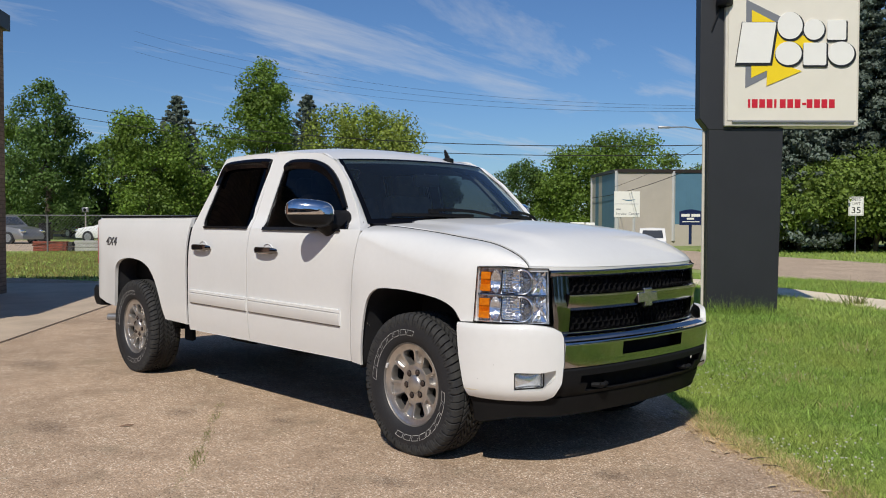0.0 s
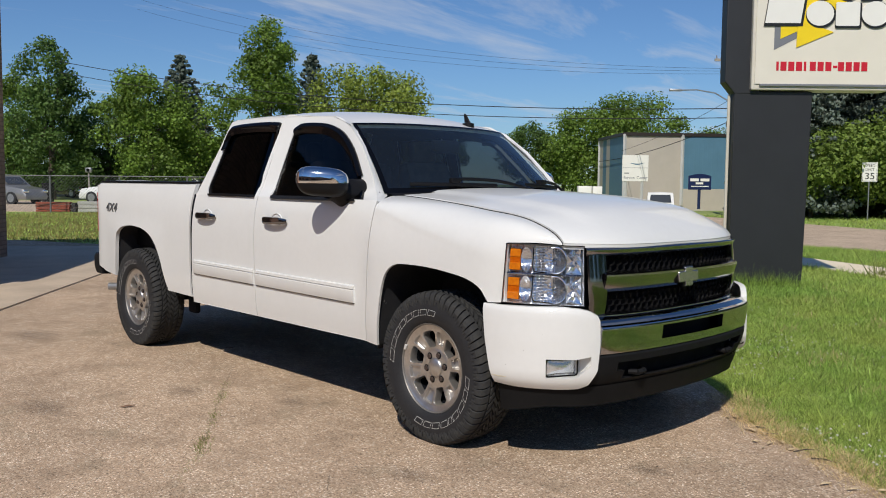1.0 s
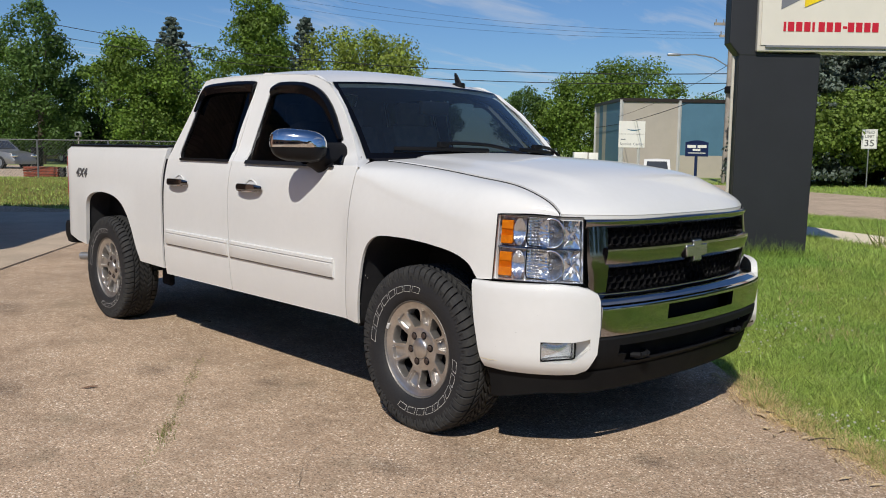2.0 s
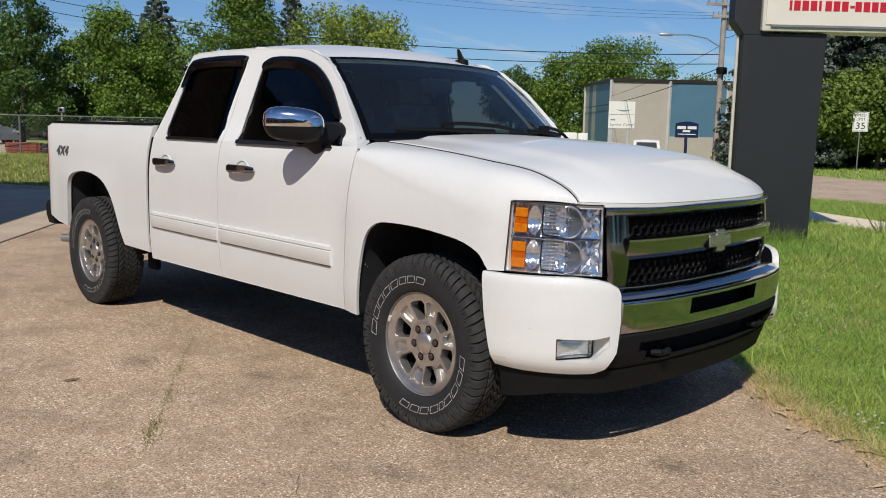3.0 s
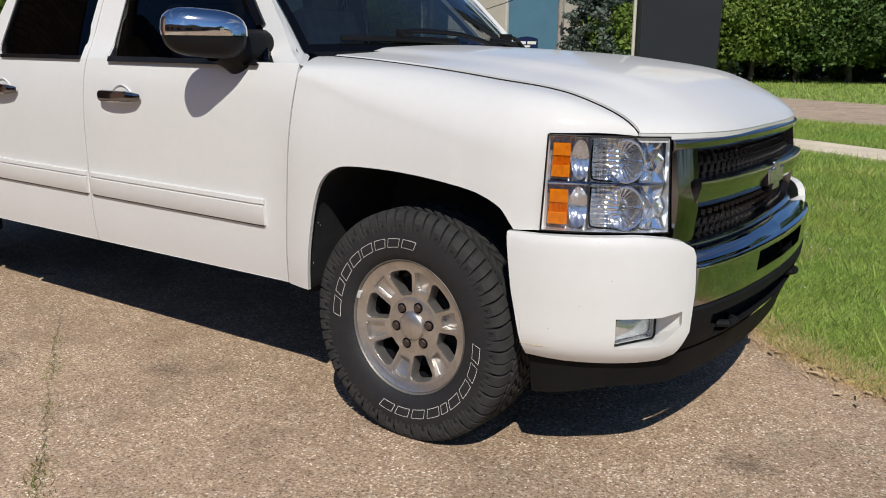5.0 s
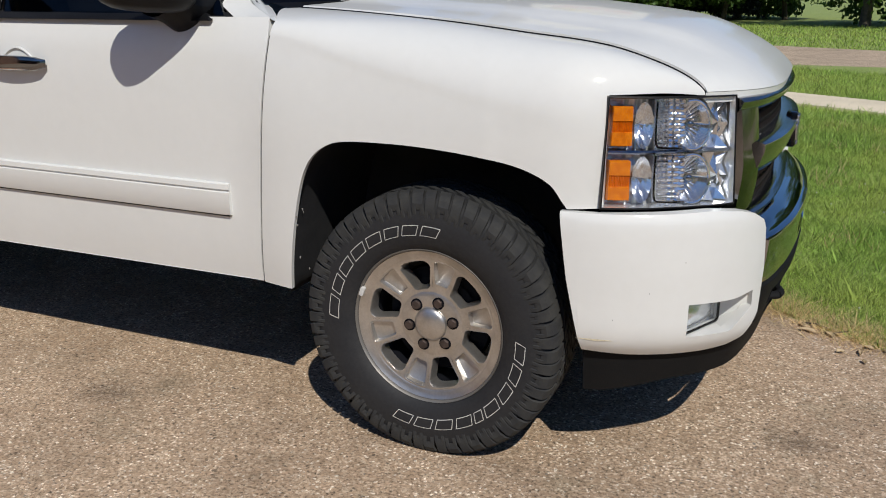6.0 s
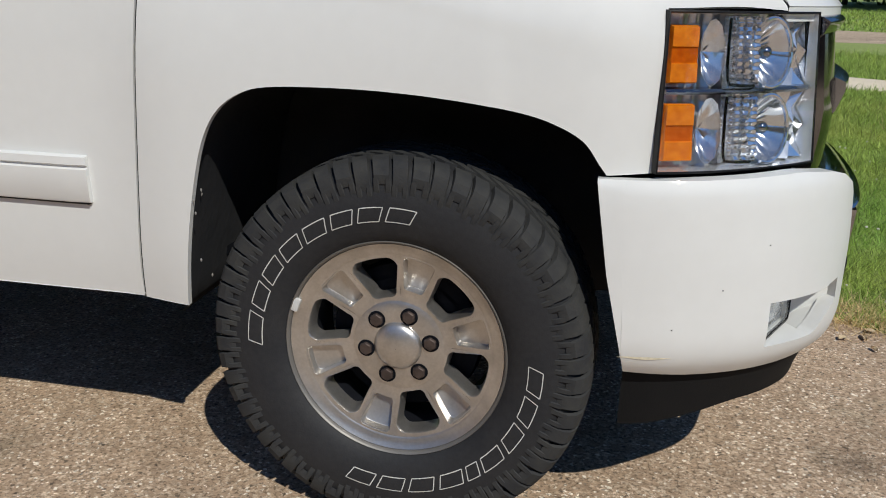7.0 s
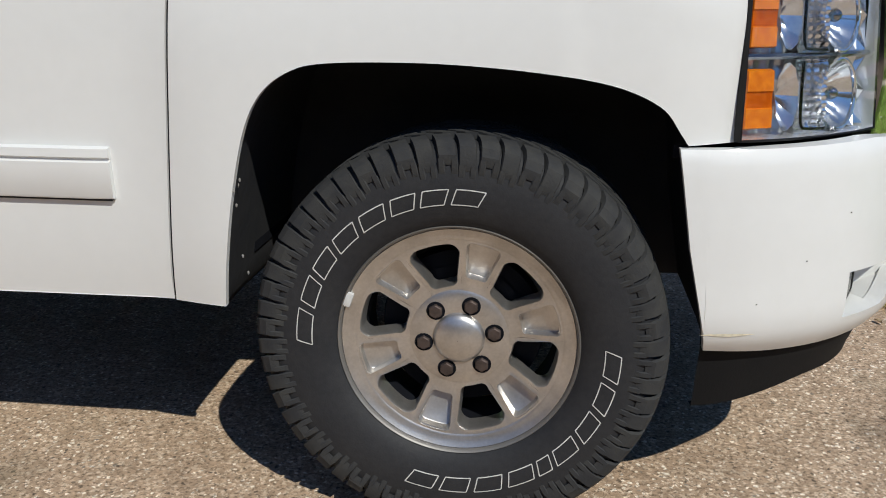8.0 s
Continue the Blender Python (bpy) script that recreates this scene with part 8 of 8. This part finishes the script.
def crack(line, w, seed):
    """A thin ragged crack lying in the asphalt."""
    gq = random.Random(seed)
    bm = bmesh.new()
    pts = []
    for a, b in zip(line[:-1], line[1:]):
        k = max(2, int(math.dist(a, b) / .04))
        for j in range(k):
            pts.append((a[0] + (b[0] - a[0]) * j / k + gq.uniform(-.012, .012), a[1] + (b[1] - a[1]) * j / k + gq.uniform(-.012, .012)))
    rows = []
    for i, (x, y) in enumerate(pts):
        ww = w * gq.uniform(.25, 1.2) * min(1, i / 4, (len(pts) - 1 - i) / 4)
        rows.append([(x - ww, y - ww * .7, .0035), (x + ww, y + ww * .7, .0035)])
    skin(bm, rows)
    return tagged(part("pavement_crack", bm, CRACKM, smooth=False), "thin ragged crack in the asphalt", "crack", kind="structure")


MAIN_CRACK = [(-2.35, -.82), (-1.935, -1.10), (-1.485, -1.40), (-1.16, -1.61), (-.835, -1.825), (-.60, -1.975), (-.307, -2.233), (.1, -2.55)]
crack(MAIN_CRACK[:-2], .0016, 1)
crack([(-.85, -1.82), (-.95, -2.10), (-.75, -2.45), (-.80, -2.9)], .0010, 2)
crack([(-3.6, -2.0), (-3.1, -1.99), (-2.6, -2.05), (-1.9, -1.9)], .0008, 3)
crack([(-.2, -1.35), (.10, -1.7), (.5, -1.95), (.75, -2.3)], .0009, 4)


WEED = leaf_mat("olive weed leaves", (0.27, 0.30, 0.08), .35, .3)


def weeds(g, n):
    pts = np.array(MAIN_CRACK[1:7])
    i = g.choice(5, n, p=[.30, .28, .14, .16, .12]); t = g.random(n)[:, None]
    return pts[i] * (1 - t) + pts[i + 1] * t + g.normal(scale=.018, size=(n, 2))


blades("weeds", "sparse green weeds growing in a crack", 900, weeds, .018, .032, .006, WEED, 12)


# ---- small marks on the truck ----
SCUFF = mat("yellow paint scuff", (0.74, 0.67, 0.50), 0.6, vary=.3, vscale=80)
CHIP = mat("dark stone chip", (0.03, 0.028, 0.026), 0.7, vary=.3, vscale=80)
DUSTY = mat("pale dust fleck", (0.26, 0.255, 0.24), 0.9, vary=.3, vscale=80)
bm = bmesh.new()
n = 14
skin(bm, [[bumper_pt(.055 + .10 * i / n, .440 + .0004 * math.sin(i * .6) + d * .0026 * math.sin(math.pi * (i + .5) / (n + 1)), CAP_OUT(.44) + .0006) for d in (-1, 1)] for i in range(n + 1)])
part("paint_scuff", bm, SCUFF, caps[0], "yellow scuff on the bumper end")
for s_, z_ in ((.24, .575), (.33, .655), (.15, .50)):
    bm = bmesh.new()
    o = bumper_pt(s_, z_, CAP_OUT(z_) + .0004)
    bmesh.ops.create_icosphere(bm, subdivisions=1, radius=.0013, matrix=Matrix.Translation(o))
    part("stone_chip", bm, CHIP, caps[0])
gq = random.Random(8)
for k in range(6):
    a = radians(gq.uniform(168, 205))
    x, z = .46 * math.cos(a), .62 - .46 * math.sin(a) * 1.0 + gq.uniform(-.1, .1)
    bm = bmesh.new()
    bmesh.ops.create_icosphere(bm, subdivisions=1, radius=gq.uniform(.002, .004), matrix=Matrix.Translation((-.425 + gq.uniform(-.02, .02) + .08 * max(z - .65, 0), -.955 + gq.uniform(-.05, .05), z)) @ Matrix.Diagonal((1, .6, 1.8, 1)))
    part("dust_fleck", bm, DUSTY, truck)


# ---- the cab narrows and leans back towards its front ----
def taper_cab(ob, in_mirror=False):
    for ch in ob.children:
        mirror = in_mirror or ch.name.startswith("side_mirror")
        if ch.type == "MESH":
            n = len(ch.data.vertices)
            co = np.empty(n * 3)
            ch.data.vertices.foreach_get("co", co)
            co = co.reshape(n, 3)
            if mirror:
                # the far one is folded back against the door
                far = co[:, 1] > 0
                co[:, 0] -= np.where(far, .20, .055)
                co[:, 1] += np.where(far, -.13, .045)
            else:
                t = np.clip((co[:, 2] - 1.235) / .06, 0, 1)
                u = np.clip((-1.1 - co[:, 0]) / 1.2, 0, 1)
                front = np.clip((.2 - co[:, 0]) / .4, 0, 1)
                w = t * t * (3 - 2 * t) * (1 - u * u * (3 - 2 * u)) * front
                co[:, 0] -= .118 * w
                co[:, 1] *= 1 - .112 * w
            co[:, 1] = -1 + (co[:, 1] + 1) * .985
            # the nose stands a touch out of square
            t = np.clip((co[:, 0] - .1) / .6, 0, 1)
            co[:, 0] -= .022 * (co[:, 1] + .97) * t * t * (3 - 2 * t)
            ch.data.vertices.foreach_set("co", co.ravel())
            ch.data.update()
        taper_cab(ch, mirror)


taper_cab(truck)


# ---- stains and a leaf on the asphalt ----
def stain_mat():
    """A dark patch that fades out unevenly."""
    m = mat("dark oil stain", (0.10, 0.085, 0.07), 0.8, vary=.3, vscale=8, grain=.3, gscale=90)
    nt = m.node_tree
    b = nt.nodes["Principled BSDF"]
    co = nt.nodes.new("ShaderNodeTexCoord")
    gr = nt.nodes.new("ShaderNodeTexGradient"); gr.gradient_type = "SPHERICAL"
    mp = nt.nodes.new("ShaderNodeMapping"); mp.inputs["Location"].default_value = (-1, -1, 0); mp.inputs["Scale"].default_value = (2, 2, 0)
    nt.links.new(co.outputs["Generated"], mp.inputs["Vector"]); nt.links.new(mp.outputs[0], gr.inputs[0])
    no = nt.nodes.new("ShaderNodeTexNoise"); no.inputs["Scale"].default_value, no.inputs["Detail"].default_value = 24.0, 6.0
    no.inputs["Roughness"].default_value = .7
    nt.links.new(co.outputs["Object"], no.inputs["Vector"])
    mu = nt.nodes.new("ShaderNodeMath"); mu.operation = "MULTIPLY"
    nt.links.new(gr.outputs["Fac"], mu.inputs[0]); nt.links.new(no.outputs["Fac"], mu.inputs[1])
    mr = nt.nodes.new("ShaderNodeMapRange")
    mr.inputs["From Min"].default_value, mr.inputs["From Max"].default_value = .05, .45
    mr.inputs["To Min"].default_value, mr.inputs["To Max"].default_value = 0, .26
    nt.links.new(mu.outputs[0], mr.inputs["Value"]); nt.links.new(mr.outputs[0], b.inputs["Alpha"])
    return m


STAIN = stain_mat()
BROWN_LEAF = mat("brown leaf", (0.22, 0.12, 0.07), 0.8, vary=.3, vscale=60)
STAINS = ((-1.85, -1.44, .22, .8), (-1.17, -1.07, .16, .7), (1.01, -.50, .15, .7), (.32, -1.40, .18, .7), (-2.0, -2.25, .35, .5), (-4.6, -1.5, .45, .6))
for x, y, r, k in STAINS:
    bm = bmesh.new()
    v = [bm.verts.new((x + r * math.cos(2 * math.pi * i / 24), y + r * k * math.sin(2 * math.pi * i / 24), .004)) for i in range(24)]
    bm.faces.new(v)
    tagged(part("oil_stain", bm, STAIN, smooth=False), "dark oil stain soaked into the asphalt", "stain", kind="structure")
for x, y, a, L, w in ((-1.709, -1.876, 1.45, .085, .013), (-2.99, -.50, .6, .07, .012)):
    bm = bmesh.new()
    skin(bm, [[(L * (s - .5), w * math.sin(math.pi * min(max(s, .06), .94)) * q, .005 + .004 * abs(q) + .003 * math.sin(3 * s)) for q in (-1, 0, 1)] for s in (0, .2, .4, .6, .8, 1)])
    hem(bm, (0, 0, -.002))
    bmesh.ops.transform(bm, matrix=Matrix.Translation((x, y, 0)) @ Matrix.Rotation(a, 4, "Z"), verts=bm.verts[:])
    tagged(part("dry_leaf", bm, BROWN_LEAF), "flat brown leaf on the asphalt", "leaf", "dry leaves")


def tall_weed(g, n):
    return np.array([-1.30, 8.15]) + g.normal(scale=.10, size=(n, 2))


blades("weeds", "tall dark weed beside the footpath", 90, tall_weed, .08, .38, .016, WEED, 14)


def pylon_foot(g, n):
    t = g.uniform(-.05, .95, n)
    p = np.array([sign_o.x, sign_o.y]) + t[:, None] * np.array([.678, .735]) + np.array([.735, -.678]) * g.uniform(.01, .10, n)[:, None]
    return p


blades("grass", "uncut grass against the sign's foot", 900, pylon_foot, .08, .24, .006, GRASS, 15)
